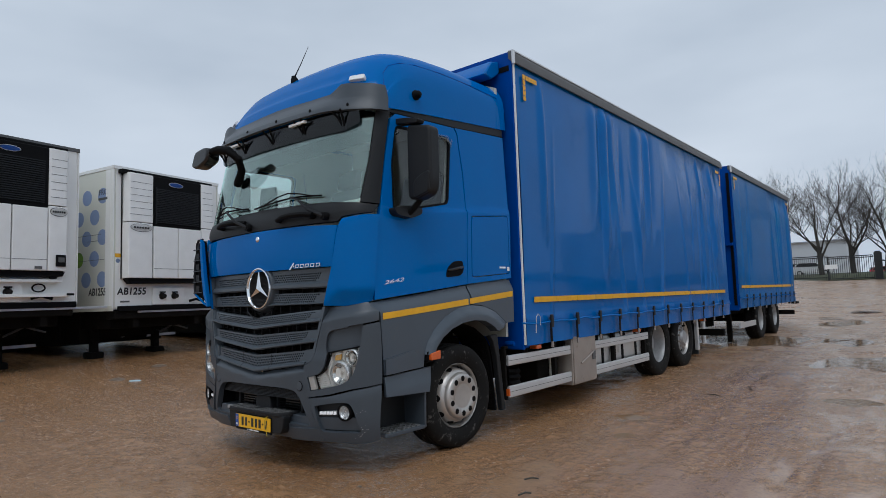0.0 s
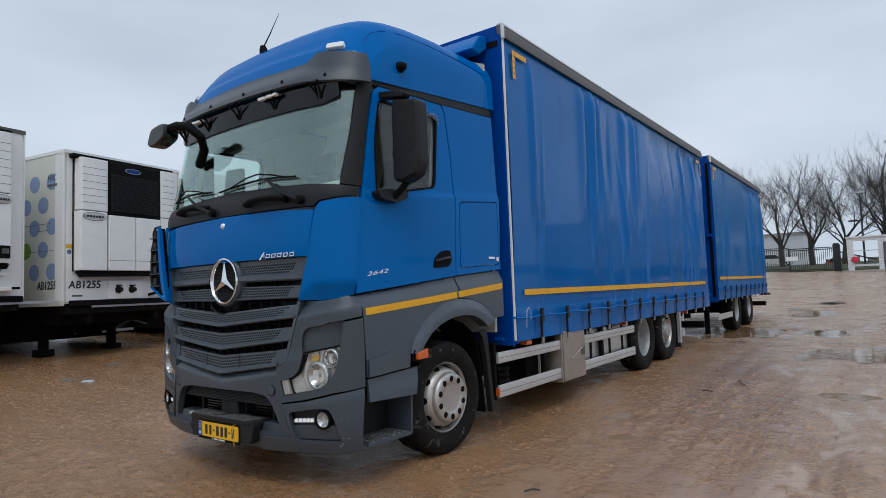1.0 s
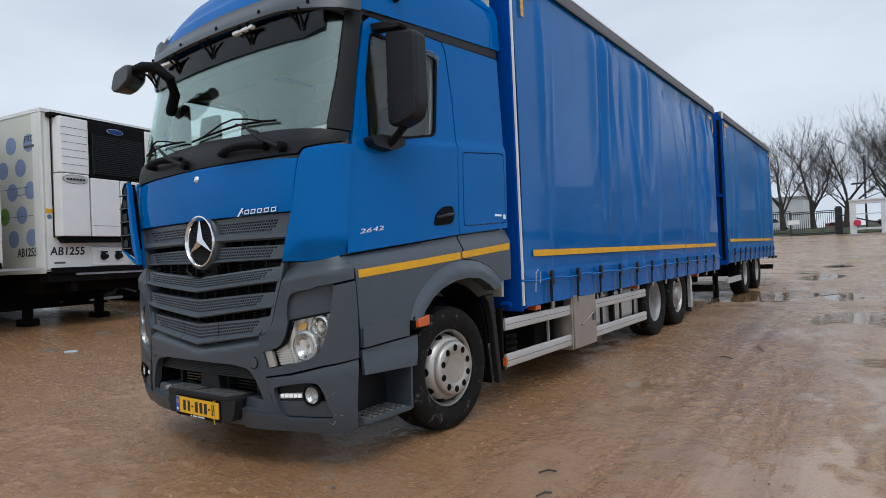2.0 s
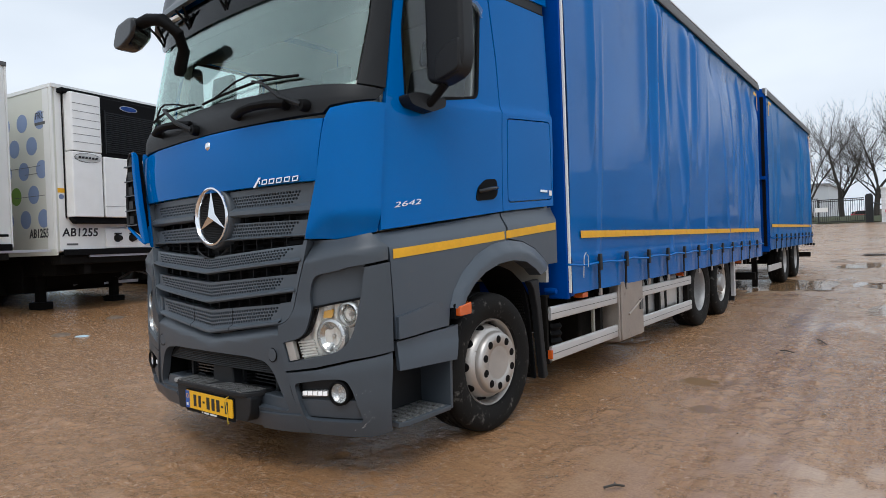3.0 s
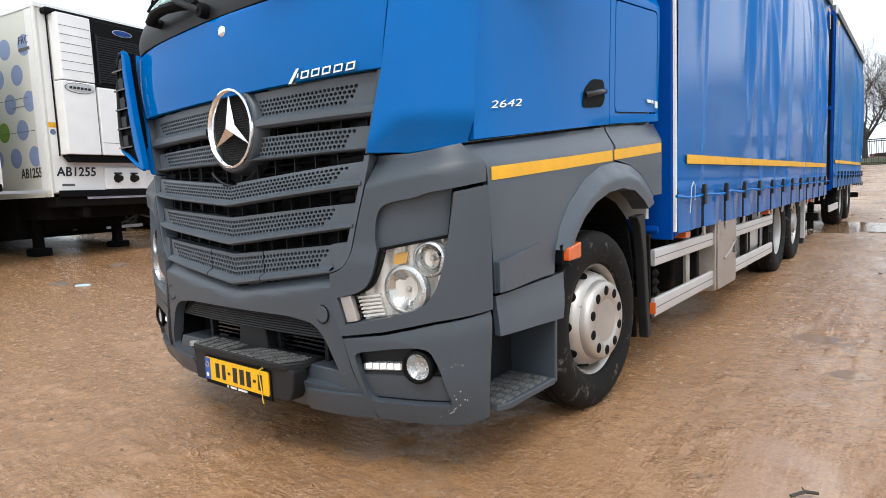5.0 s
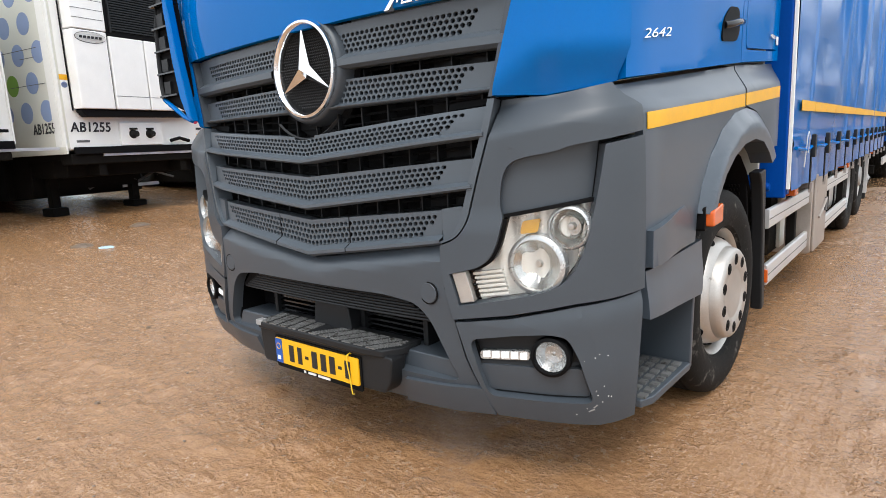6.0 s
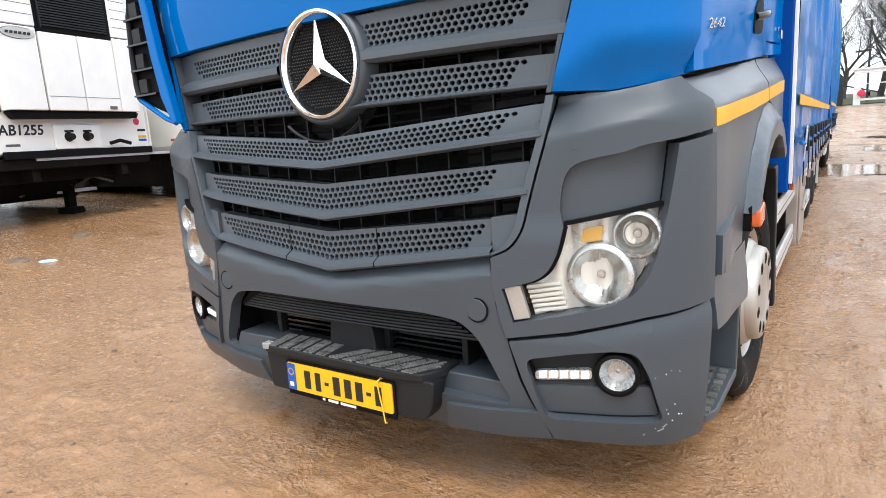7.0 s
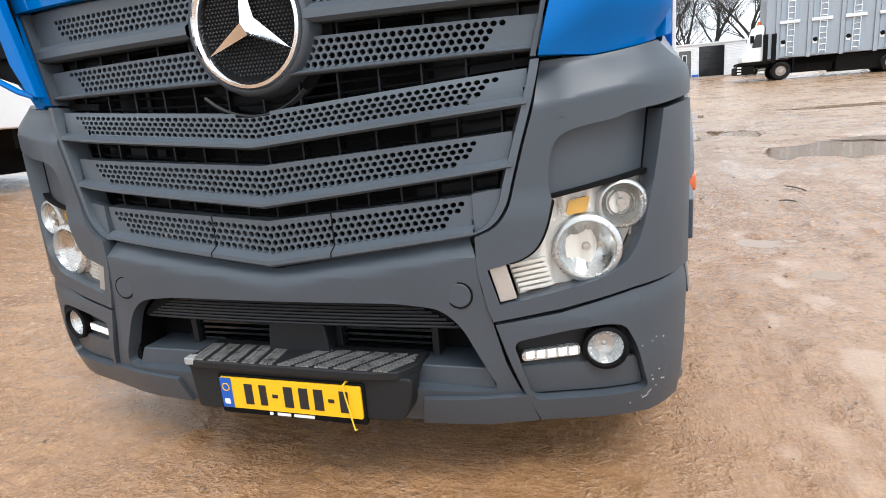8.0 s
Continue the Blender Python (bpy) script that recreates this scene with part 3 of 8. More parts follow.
surround += Y((0.534, 1.214), (0.536, 1.282), (0.503, 1.318), (0.492, 1.362)) + X((1.0, 1.334))


def surround_off(s, z):
    crease = 1.212 + 0.15 * max(0.0, min(0.5, s - 0.84))
    return 0.024 - (0.055 - 0.03 * smoothstep(1.05, 1.3, s)) * max(0, min(1, (z - crease) / 0.09)) - 0.010 * smoothstep(0.93, 0.86, s) * smoothstep(0.90, 1.0, z)


both("headlamp_surround", surround, GREY, surround_off, 0.065, (), 0.008, "anthracite headlamp surround", cell=0.025)
inlet = X((0.85, 0.952), (0.84, 1.03), (0.855, 1.11), (0.88, 1.15), (0.93, 1.17), (1.025, 1.19), (1.10, 1.21), (1.195, 1.222), (1.172, 1.02), (1.0, 0.992))
both("air_inlet", inlet, GREY, lambda s, z: -0.010 - 0.030 * smoothstep(0.9, 1.2, s), 0.02, bevel=0, label="recessed anthracite air inlet", cell=0.04)
both("inlet_slot", X((1.128, 1.012), (1.172, 1.018), (1.190, 1.20), (1.150, 1.192)), BLACK, -0.034, 0.01, bevel=0, label="black slot at the fin's edge", cell=0.03)
both("lamp_seal", X((0.868, 0.958), (1.0, 0.982), (1.145, 1.008), (1.145, 1.020), (1.0, 0.994), (0.866, 0.970)), BLACK, lambda s, z: 0.004 - 0.016 * smoothstep(0.9, 1.2, s), 0.03, bevel=0.002, label="black seal over the headlamp", cell=0.03)
both("lamp_seal", X(*curved([(x - 0.003, z + 0.003) for x, z in LAMP_IN]), *curved([(x + 0.009, z - 0.006) for x, z in LAMP_IN[::-1]])), BLACK, 0.006, 0.03, bevel=0.002, label="black seal beside the headlamp", cell=0.03)
cut = X(*rounded([(0.742, 0.546), (0.90, 0.572), (1.0, 0.583), (1.055, 0.574), (1.088, 0.50), (1.119, 0.352), (0.794, 0.350)], 0.03, 5))
low = X((0.696, 0.602), (0.733, 0.48), (0.806, 0.272), (1.0, 0.270), (1.12, 0.268)) + Y((0.50, 0.276), (0.545, 0.288), (0.545, 0.710)) + X((1.08, 0.674), (0.88, 0.625))
both("bumper_corner", low, GREY_WORN, lambda s, z: 0.008 + 0.014 * smoothstep(0.66, 0.60, z - 0.06 * smoothstep(0.9, 1.3, s)), 0.05, [cut], 0.008, "scuffed anthracite bumper corner", cell=0.04)
both("fog_lamp_recess", cut, DARK, lambda s, z: -0.03 + 0.02 * smoothstep(0.47, 0.455, z), 0.02, bevel=0.002, label="dark fog lamp recess", cell=0.02)

both("recess_panel", X(*rounded([(0.788, 0.360), (1.112, 0.362), (1.093, 0.462), (0.762, 0.452)], 0.012)), GREY, -0.004, 0.02, bevel=0.005, label="anthracite panel below the fog lamp")

# headlamps
def fluted_bowl(m, r):
    """A bright dish with upright flutes."""
    bm = bmesh.new()
    rings, steps = 12, 56
    grid = []
    for i in range(rings + 1):
        q = max(0.03, r * i / rings)
        row = []
        for k in range(steps):
            x, y = q * math.cos(2 * math.pi * k / steps), q * math.sin(2 * math.pi * k / steps)
            h = -0.052 * (1 - (q / r) ** 2) + 0.0035 * abs(math.sin(x * math.pi / (r * 0.17))) * smoothstep(1.0, 0.8, q / r)
            row.append(bm.verts.new(m @ Vector((x, y, h))))
        grid.append(row)
    for r0, r1 in zip(grid, grid[1:]):
        for k in range(steps):
            bm.faces.new([r0[k], r0[(k + 1) % steps], r1[(k + 1) % steps], r1[k]])
    bm.faces.new(grid[0][::-1])
    return bm


for side in (1, -1):
    rim = X((0.742, 0.782), (0.770, 0.672), *LAMP_OUT[:2:-1], (1.128, 0.962), (1.142, 1.008), (1.0, 0.984), *[(x + 0.006, z) for x, z in LAMP_IN[::-1]])
    lamp = part("headlamp", sheet(rim, -0.062, 0.01, (), side, 0.05), BLACK, truck, "clear-lens headlamp")
    part("reflector", sheet(rim, lambda s, z: -0.046 + 0.006 * math.sin(s * 90), 0.008, (), side, 0.012), FROST, lamp, "silvered reflector")
    for x, z, r in ((0.962, 0.804, 0.082), (1.062, 0.924, 0.059)):
        s = from_x(x, z)
        c, nrm = on_skin(s, z, -0.012, side), normal(s, z)
        d = Vector((nrm.x * side * 0.45, nrm.y, nrm.z)).normalized()
        m = Matrix.Translation(c) @ d.to_track_quat("Z", "Y").to_matrix().to_4x4()
        part("lamp_bowl", fluted_bowl(m, r), LAMP_CHROME, lamp, "fluted chrome lamp bowl")
        part("bulb", lathed([(0, -0.016), (0.010, -0.018), (0.013, -0.028), (0.013, -0.056)], m, 16), RIM, lamp, "dull bulb shield")
        part("bowl_ring", lathed([(r * 0.97, -0.004), (r * 1.02, 0.010), (r * 1.10, 0.009), (r * 1.20, 0.002), (r * 1.24, -0.026)], m, 40), BOWL, lamp, "silvered ring round the bowl")
        if r < 0.07:
            part("inner_ring", lathed([(r * 0.56, -0.046), (r * 0.58, -0.014), (r * 0.64, -0.010), (r * 0.68, -0.042)], m, 32), LAMP_CHROME, lamp, "bright inner ring")
    part("turn_signal", sheet(X(*rounded([(0.908, 0.902), (0.966, 0.908), (0.976, 0.954), (0.918, 0.944)], 0.010)), -0.024, 0.012, (), side, 0.03), AMBER, lamp, "amber indicator")
    part("trim_strip", sheet(X((1.085, 0.830), (1.100, 0.845), (1.122, 0.960), (1.108, 0.96)), -0.016, 0.012, (), side, 0.03), LAMP_CHROME, lamp, "bright chrome strip at the outer edge")
    for k in range(6):
        z, x1 = 0.690 + 0.0150 * k, 0.868 - 0.004 * k
        part("daytime_fin", sheet(X((0.772 - 0.0045 * k, z - 0.004), (x1, z + 0.010), (x1, z + 0.019), (0.772 - 0.0045 * k, z + 0.005)), lambda s, z: -0.022, 0.016, (), side, 0.03), FROST, lamp, bevel=0)
    ob = part("lens", sheet(rim, 0.0, 0.004, (), side, 0.05), LENS, lamp, "clear headlamp glass")
    ob.visible_shadow = False
    part("corner_reflector", sheet(X((0.687, 0.771), (0.714, 0.667), (0.762, 0.676), (0.735, 0.780)), 0.012, 0.03, (), side, 0.05), RIM, lamp, "small silver reflector", bevel=0.003)
    # fog lamp and running light
    s = from_x(1.005, 0.503)
    c = on_skin(s, 0.503, 0.004, side)
    nrm = normal(s, 0.503)
    m = Matrix.Translation(c) @ Vector((nrm.x * side * 0.5, nrm.y, 0)).normalized().to_track_quat("Z", "Y").to_matrix().to_4x4()
    fog = part("fog_lamp", lathed([(0.060, -0.05), (0.068, -0.01), (0.066, 0.010), (0.056, 0.014), (0.052, 0.004)], m, 32), BLACK, truck, "round fog lamp")
    part("fog_reflector", lathed([(0.0, -0.030), (0.008, -0.032), (0.03, -0.028), (0.052, 0.0)], m, 22), BOWL, fog, smooth=False)
    ob = part("fog_lens", lathed([(0, 0.010), (0.03, 0.007), (0.053, 0.001)], m, 28), LENS, fog)
    ob.visible_shadow = False
    drl = part("running_light", sheet(X(*rounded([(0.768, 0.470), (0.935, 0.480), (0.935, 0.512), (0.768, 0.500)], 0.012)), -0.008, 0.02, (), side, 0.04), BOWL, truck, "clear running light strip", bevel=0.003)
    for k in range(5):
        part("led_cell", sheet(X((0.780 + 0.031 * k, 0.478 + 0.001 * k), (0.803 + 0.031 * k, 0.480 + 0.001 * k), (0.803 + 0.031 * k, 0.503 + 0.001 * k), (0.780 + 0.031 * k, 0.500 + 0.001 * k)), -0.004, 0.006, (), side, 0.04), LED, drl, "lit white LED cell")

both("bumper_lip", X((0.46, 0.362), (0.775, 0.374), (0.800, 0.273), (0.44, 0.263)), GREY, 0.024, 0.03, bevel=0.008, label="lower bumper lip")
for a, b in (((1.100, 0.322), (1.116, 0.330)), ((1.114, 0.336), (1.124, 0.346)), ((1.125, 0.395), (1.127, 0.398))):
    part("scratch", sheet(X((a[0], a[1]), (b[0], b[1]), (b[0] - 0.0015, b[1] + 0.003), (a[0] - 0.002, a[1] + 0.0015)), 0.0235, 0.002), RIM_GREY, truck, "pale scratch", bevel=0)
crng = random.Random(6)
for k in range(11):
    x, z = crng.uniform(1.02, 1.19), crng.uniform(0.31, 0.56)
    if x < 1.09 and z > 0.33:
        x += 0.09
    r = crng.uniform(0.0006, 0.0017)
    part("paint_chip", sheet(X((x - r, z), (x, z - 1.6 * r), (x + r, z + 0.3 * r), (x + 0.2 * r, z + 1.4 * r)), 0.0232, 0.002), WHITE, truck, "tiny pale paint chip", bevel=0)
both("panel_joint", X((0.640, 0.868), (0.700, 0.868), (0.705, 0.70), (0.73, 0.60), (0.770, 0.48), (0.845, 0.275), (0.770, 0.275), (0.70, 0.48), (0.655, 0.66)), BLACK, -0.016, 0.01, bevel=0, label="dark joint behind the bumper panels", cell=0.04)
# middle of the bumper
ridge = lambda s: 0.735 + 0.125 * abs(s)
mouth = X(*rounded([(-0.700, 0.385), (0.700, 0.385), (0.60, 0.60), (0.54, 0.655), (0.40, 0.672), (-0.40, 0.672), (-0.54, 0.655), (-0.60, 0.60)], 0.04))
mid = X((-0.798, 0.273), (-0.4, 0.262), (0.4, 0.262), (0.798, 0.273), (0.72, 0.48), (0.662, 0.72), (0.658, 0.80), (0.636, 0.862), (0.3, 0.815), (0, 0.772), (-0.3, 0.815), (-0.636, 0.862), (-0.658, 0.80), (-0.662, 0.72), (-0.72, 0.48))
bow = lambda s, z: 0.022 - 0.045 * smoothstep(-0.005, 0.05, z - ridge(s)) - 0.012 * smoothstep(0.0, 0.35, ridge(s) - z)
part("bumper_middle", sheet(mid, bow, 0.05, [mouth], 1, 0.03), GREY, truck, "anthracite front bumper", bevel=0.006)
for side in (1, -1):
    c = on_skin(from_x(0.601, 0.698), 0.698, 0.0195, side)
    part("towing_cap", lathed([(0, 0.003), (0.034, 0.003), (0.0365, 0)], Matrix.Translation(c) @ pose(0, 0, 0, 90, 0, 0), 28), GREY, truck, "round towing eye cap")
    part("cap_joint", lathed([(0.036, 0.0015), (0.0405, 0.0015), (0.041, -0.002)], Matrix.Translation(c) @ pose(0, 0, 0, 90, 0, 0), 28), BLACK, truck)
bm = bmesh.new()
box(bm, -0.72, 0.72, 0.42, 0.44, 0.30, 0.69)
part("mouth_back", bm, BLACK, truck, "dark back of the lower intake")
for x0, x1 in ((-0.47, -0.125), (0.125, 0.47)):
    for k in range(6):
        part("intake_slat", boxed(x0, x1, 0.355, 0.40, 0.440 + 0.021 * k, 0.448 + 0.021 * k), GLOSSY, truck)
    for x in (x0, x1):
        part("intake_frame", boxed(x - 0.012, x + 0.012, 0.335, 0.42, 0.42, 0.575), DARK, truck, bevel=0.004)
for sx in (-1, 1):
    x0, x1 = sorted((sx * 0.69, sx * 0.72))
    part("mouth_cheek", boxed(x0, x1, 0.285, 0.44, 0.30, 0.70), BLACK, truck)
part("radar_cover", prism(rounded([(-0.125, 0.415), (0.125, 0.415), (0.105, 0.57), (-0.105, 0.57)], 0.02), "y", 0.275, 0.42), DARK, truck, "plain square cover in the intake", bevel=0.01)
part("intake_floor", prism([(-0.685, 0.384), (0.685, 0.384), (0.655, 0.452), (-0.655, 0.452)], "y", 0.266, 0.42), GREY, truck, bevel=0.006)
for k in range(7):
    z = 0.585 + 0.0115 * k
    w = 0.585 - 0.022 * k
    bm = bmesh.new()
    pts = [(w * (-1 + 2 * i / 12), skin(from_x(abs(w * (-1 + 2 * i / 12)), z), z).y + 0.022, z) for i in range(13)]
    tube(bm, pts, 0.0048, 6)
    part("intake_rib", bm, DARK, truck)
part("intake_lip", sheet(X(*rounded([(-0.595, 0.580), (0.595, 0.580), (0.50, 0.668), (-0.50, 0.668)], 0.03)), -0.028, 0.015), BLACK, truck)

# step plate and number plate
plate_top = prism([(-0.375, 0.20), (-0.36, 0.155), (0.30, 0.150), (0.40, 0.165), (0.445, 0.235), (0.445, 0.34), (-0.375, 0.34)], "z", 0.438, 0.470)
tread_plate = part("bumper_step", plate_top, DARK, truck, "anthracite tread step on the bumper", bevel=0.008)
for k in range(11):
    x = -0.345 + 0.067 * k
    lean = -0.016 if k < 5 else 0.090
    bm = bmesh.new()
    for j in range(13):
        f, y = j / 13, 0.158 + 0.0105 * j
        a, b = x + lean * f, x + lean * f + 0.047
        for c, d in ((a, a + 0.0145), (a + 0.0165, a + 0.0305), (a + 0.0325, b)):
            if d < 0.428:
                box(bm, c, d, y, y + 0.0080, 0.469, 0.4735)
    part("tread", bm, TREAD, tread_plate, bevel=0)
chip = prism([(-0.372, 0.154), (-0.362, 0.148), (-0.338, 0.152), (-0.330, 0.166), (-0.345, 0.174), (-0.340, 0.190), (-0.362, 0.184), (-0.374, 0.196), (-0.370, 0.172)], "z", 0.452, 0.4765)
part("broken_edge", chip, RIM_GREY, tread_plate, "pale broken plastic at the step's corner", bevel=0.004)
part("step_apron", prism(rounded([(-0.375, 0.445), (0.445, 0.445), (0.43, 0.345), (0.40, 0.298), (-0.36, 0.285)], 0.02), "y", 0.172, 0.25), DARK, truck, "anthracite apron under the step", bevel=0.008)
tilt = pose(0.014, 0.163, 0.358, 0, 0, 0)
plate = part("number_plate", prism(rounded([(-0.26, -0.055), (0.26, -0.055), (0.26, 0.055), (-0.26, 0.055)], 0.008), "y", -0.004, 0.004), PLATE, truck, "yellow number plate", bevel=0.001)
plate.matrix_basis = tilt
part("plate_frame", prism(rounded([(-0.270, -0.078), (0.270, -0.078), (0.270, 0.064), (-0.270, 0.064)], 0.01), "y", 0.003, 0.012), BLACK, plate, "black plate holder", bevel=0.002)
part("plate_field", boxed(-0.258, -0.215, -0.0062, -0.003, -0.053, 0.053), PLATE_BLUE, plate, "blue field")
part("plate_ring", lathed([(0.011, 0.0), (0.013, 0.001), (0.015, 0.0)], Matrix.Translation((-0.2365, -0.0066, 0.02)) @ pose(0, 0, 0, 90, 0, 0), 14), YELLOW, plate)
part("plate_mark", boxed(-0.247, -0.227, -0.0078, -0.005, -0.040, -0.022), WHITE, plate)
for x, w in ((-0.150, 0.030), (-0.095, 0.026), (-0.050, 0.020), (0.000, 0.032), (0.056, 0.032), (0.110, 0.032), (0.155, 0.020), (0.200, 0.030)):
    hgt = 0.036 if w > 0.025 else 0.006
    part("plate_character", boxed(x - w / 2, x + w / 2, -0.0062, -0.003, -hgt, hgt), LETTER, plate)
for x, w in ((-0.078, 0.012), (-0.03, 0.05), (0.045, 0.075)):
    part("holder_mark", boxed(x - w / 2, x + w / 2, 0.0005, 0.004, -0.072, -0.062), WHITE, plate)
tie = [(0.205, -0.012, 0.058), (0.212, -0.014, 0.02), (0.222, -0.014, -0.03), (0.230, -0.017, -0.066), (0.236, -0.020, -0.084), (0.243, -0.016, -0.083)]
part("cable_tie", tubed(tie, 0.0026, sides=6), material("yellow cable tie", (0.72, 0.48, 0.02), 0.4), plate, "yellow cable tie")
part("cable_tie", tubed([(0.205, -0.012, 0.058), (0.209, 0.004, 0.068), (0.215, 0.014, 0.058)], 0.0035, sides=6), bpy.data.materials["yellow cable tie"], plate)

# grille bars with punched faces
BARS = [(1.645, 1.490, 1.650, 1.485, 0.895, 0.755, 0.20, 0.66), (1.455, 1.348, 1.448, 1.356, 0.85, 0.715, 0.06, 0.84),
        (1.252, 1.148, 1.312, 1.214, 0.806, 0.690, 0.10, 0.72), (1.098, 0.968, 1.150, 1.050, 0.762, 0.645, 0.10, 0.72), (0.928, 0.782, 0.982, 0.866, 0.648, 0.590, 0.10, 0.72)]


def grille_bar(zc0, zc1, ze0, ze1, xe, xp, v0, v1):
    bm = bmesh.new()

    def at(x, v, off=0.0):
        a = min(abs(x) / xe, 1.0)
        top, bot = zc0 + (ze0 - zc0) * a, zc1 + (ze1 - zc1) * a
        z = top + (bot - top) * v
        y = skin(from_x(abs(x), z), z).y + (0.012 if zc0 > 1.3 else 0.0) + 0.014 * a
        return Vector((x if x > 0 else 1.035 * x, y + off - 0.030 * smoothstep(v1, v1 + 0.12, v) + 0.018 * smoothstep(0.93, 1.0, v), z))

    cache = {}

    def vert(x, v, off=0.0):
        key = (round(x, 5), round(v, 5), round(off, 5))
        if key not in cache:
            cache[key] = bm.verts.new(at(x, v, off))
        return cache[key]

    n = round(2 * xe / 0.0232)
    pitch = 2 * xe / n
    rows = [(0.0, v0)] + [(v0 + (v1 - v0) * k / 4, v0 + (v1 - v0) * (k + 1) / 4) for k in range(4)] + [(v1, v1 + 0.06), (v1 + 0.06, v1 + 0.12), (v1 + 0.12, 0.93), (0.93, 1.0)]
    for r, (a, b) in enumerate(rows):
        holed = 1 <= r <= 4
        shift = pitch / 2 if holed and r % 2 == 0 else 0.0
        edges = [-xe] + [-xe + shift + pitch * k for k in range(0 if shift else 1, n)] + [xe]
        reach = xp + 0.035 - 0.020 * (r - 1)
        for x0, x1 in zip(edges, edges[1:]):
            xm, vm = (x0 + x1) / 2, (a + b) / 2
            away = math.hypot(xm, at(xm, vm).z - 1.507)
            if away < (0.262 if 1.2 < zc0 < 1.3 else 0.190):
                continue
            if not holed or abs(xm) > reach or x1 - x0 < pitch * 0.8:
                bm.faces.new([vert(x0, a), vert(x1, a), vert(x1, b), vert(x0, b)])
                continue
            outer = [(x1, vm), (x1, b), (xm, b), (x0, b), (x0, vm), (x0, a), (xm, a), (x1, a)]
            dv = (b - a) / 2 * 0.84
            inner = [(xm + 0.0094 * math.cos(k * math.pi / 4), vm + dv * math.sin(k * math.pi / 4)) for k in range(8)]
            for k in range(8):
                k2 = (k + 1) % 8
                o0, o1 = vert(*outer[k]), vert(*outer[k2])
                i0, i1 = vert(*inner[k]), vert(*inner[k2])
                bm.faces.new([o0, o1, i1, i0])
                bm.faces.new([i0, i1, vert(*inner[k2], 0.014), vert(*inner[k], 0.014)])
    xs = [-xe + 2 * xe * k / 40 for k in range(41)]
    for v, o in ((0.0, 0.055), (1.0, 0.055)):
        for x0, x1 in zip(xs, xs[1:]):
            if math.hypot((x0 + x1) / 2, at(x0, v).z - 1.507) < (0.275 if 1.2 < zc0 < 1.3 else 0.205):
                continue
            p = [bm.verts.new(at(x0, v)), bm.verts.new(at(x1, v)), bm.verts.new(at(x1, v, o)), bm.verts.new(at(x0, v, o))]
            bm.faces.new(p)
    for x in (-xe, xe):
        bm.faces.new([bm.verts.new(at(x, 0)), bm.verts.new(at(x, 1)), bm.verts.new(at(x, 1, 0.055)), bm.verts.new(at(x, 0, 0.055))])
    return bm


for row in BARS:
    part("grille_bar", grille_bar(*row), BAR_GREY, truck, "anthracite grille bar with a punched face", sharp=28)
for x in (-0.215, 0.215):
    prof = []
    for v in (0.0, 0.3, 0.6, 0.72, 0.78, 0.84, 0.95):
        z = 0.928 + 0.054 * 0.336 + (-0.146 + 0.030 * 0.336) * v
        prof.append((skin(0.215, z).y + 0.0035 - 0.030 * smoothstep(0.72, 0.84, v), z))
    part("bar_seam", prism(prof + [(y + 0.02, z) for y, z in prof[::-1]], "x", x - 0.002, x + 0.002), BLACK, truck)
frame_l = X(*curved([(x - 0.007, z + 0.003) for x, z in SWEEP]), *curved([(x - 0.030, z + 0.002) for x, z in SWEEP[::-1]]))
both("grille_frame", frame_l, BAR_GREY, 0.010, 0.08, bevel=0.006, label="anthracite grille frame")
both("grille_corner", X((0.654, 0.874), (0.700, 0.897), (0.738, 0.947), (0.752, 0.995), (0.700, 0.992), (0.654, 0.986)), BAR_GREY, -0.006, 0.03, bevel=0.006, label="anthracite end piece of the lowest grille bar", cell=0.03)
part("emblem_recess", lathed([(0.256, 0.0), (0.262, 0.006), (0.270, -0.002)], Matrix.Translation((0, 0.236, 1.506)) @ pose(0, 0, 0, 90, 0, 0), 28, start=-2.30, turn=1.46), DARK, truck, "grey rim below the emblem")
part("emblem_backing", lathed([(0, 0.0), (0.254, 0.0), (0.256, -0.02)], Matrix.Translation((0, 0.300, 1.506)) @ pose(0, 0, 0, 90, 0, 0), 40), BLACK, truck, "black backing behind the emblem")
# slats and ribs in the gaps, dark core behind
for zc, ze, xe in ((1.472, 1.468, 0.86), (1.300, 1.335, 0.84), (1.123, 1.182, 0.80), (0.948, 1.015, 0.70)):
    for dz in (-0.020, 0.012):
        pts = [(xe * (-1 + k / 8), skin(from_x(abs(xe * (-1 + k / 8)), zc), zc).y + 0.075, zc + (ze - zc) * abs(-1 + k / 8) + dz) for k in range(17)]
        part("grille_slat", tubed(pts, 0.005, sides=6), BLACK, truck)
    for k in range(-6, 7):
        x = k * xe / 6.6
        z = zc + (ze - zc) * abs(x) / xe
        yr = skin(from_x(abs(x), z), z).y
        part("grille_rib", boxed(x - 0.0028, x + 0.0028, yr + 0.055, yr + 0.10, z - 0.045, z + 0.045), DARK, truck)
    for sx in (-1, 1):
        x0, x1 = sorted((sx * xe * 0.62, sx * xe * 0.99))
        part("grille_blank", boxed(x0, x1, 0.385, 0.392, zc + (ze - zc) * 0.8 - 0.04, zc + (ze - zc) * 0.8 + 0.045), DARK, truck)
part("grille_core", prism([(-0.95, 1.66), (0.95, 1.66), (0.88, 1.3), (0.70, 0.88), (-0.70, 0.88), (-0.88, 1.3)], "y", 0.40, 0.43), BLACK, truck, "dark radiator core")
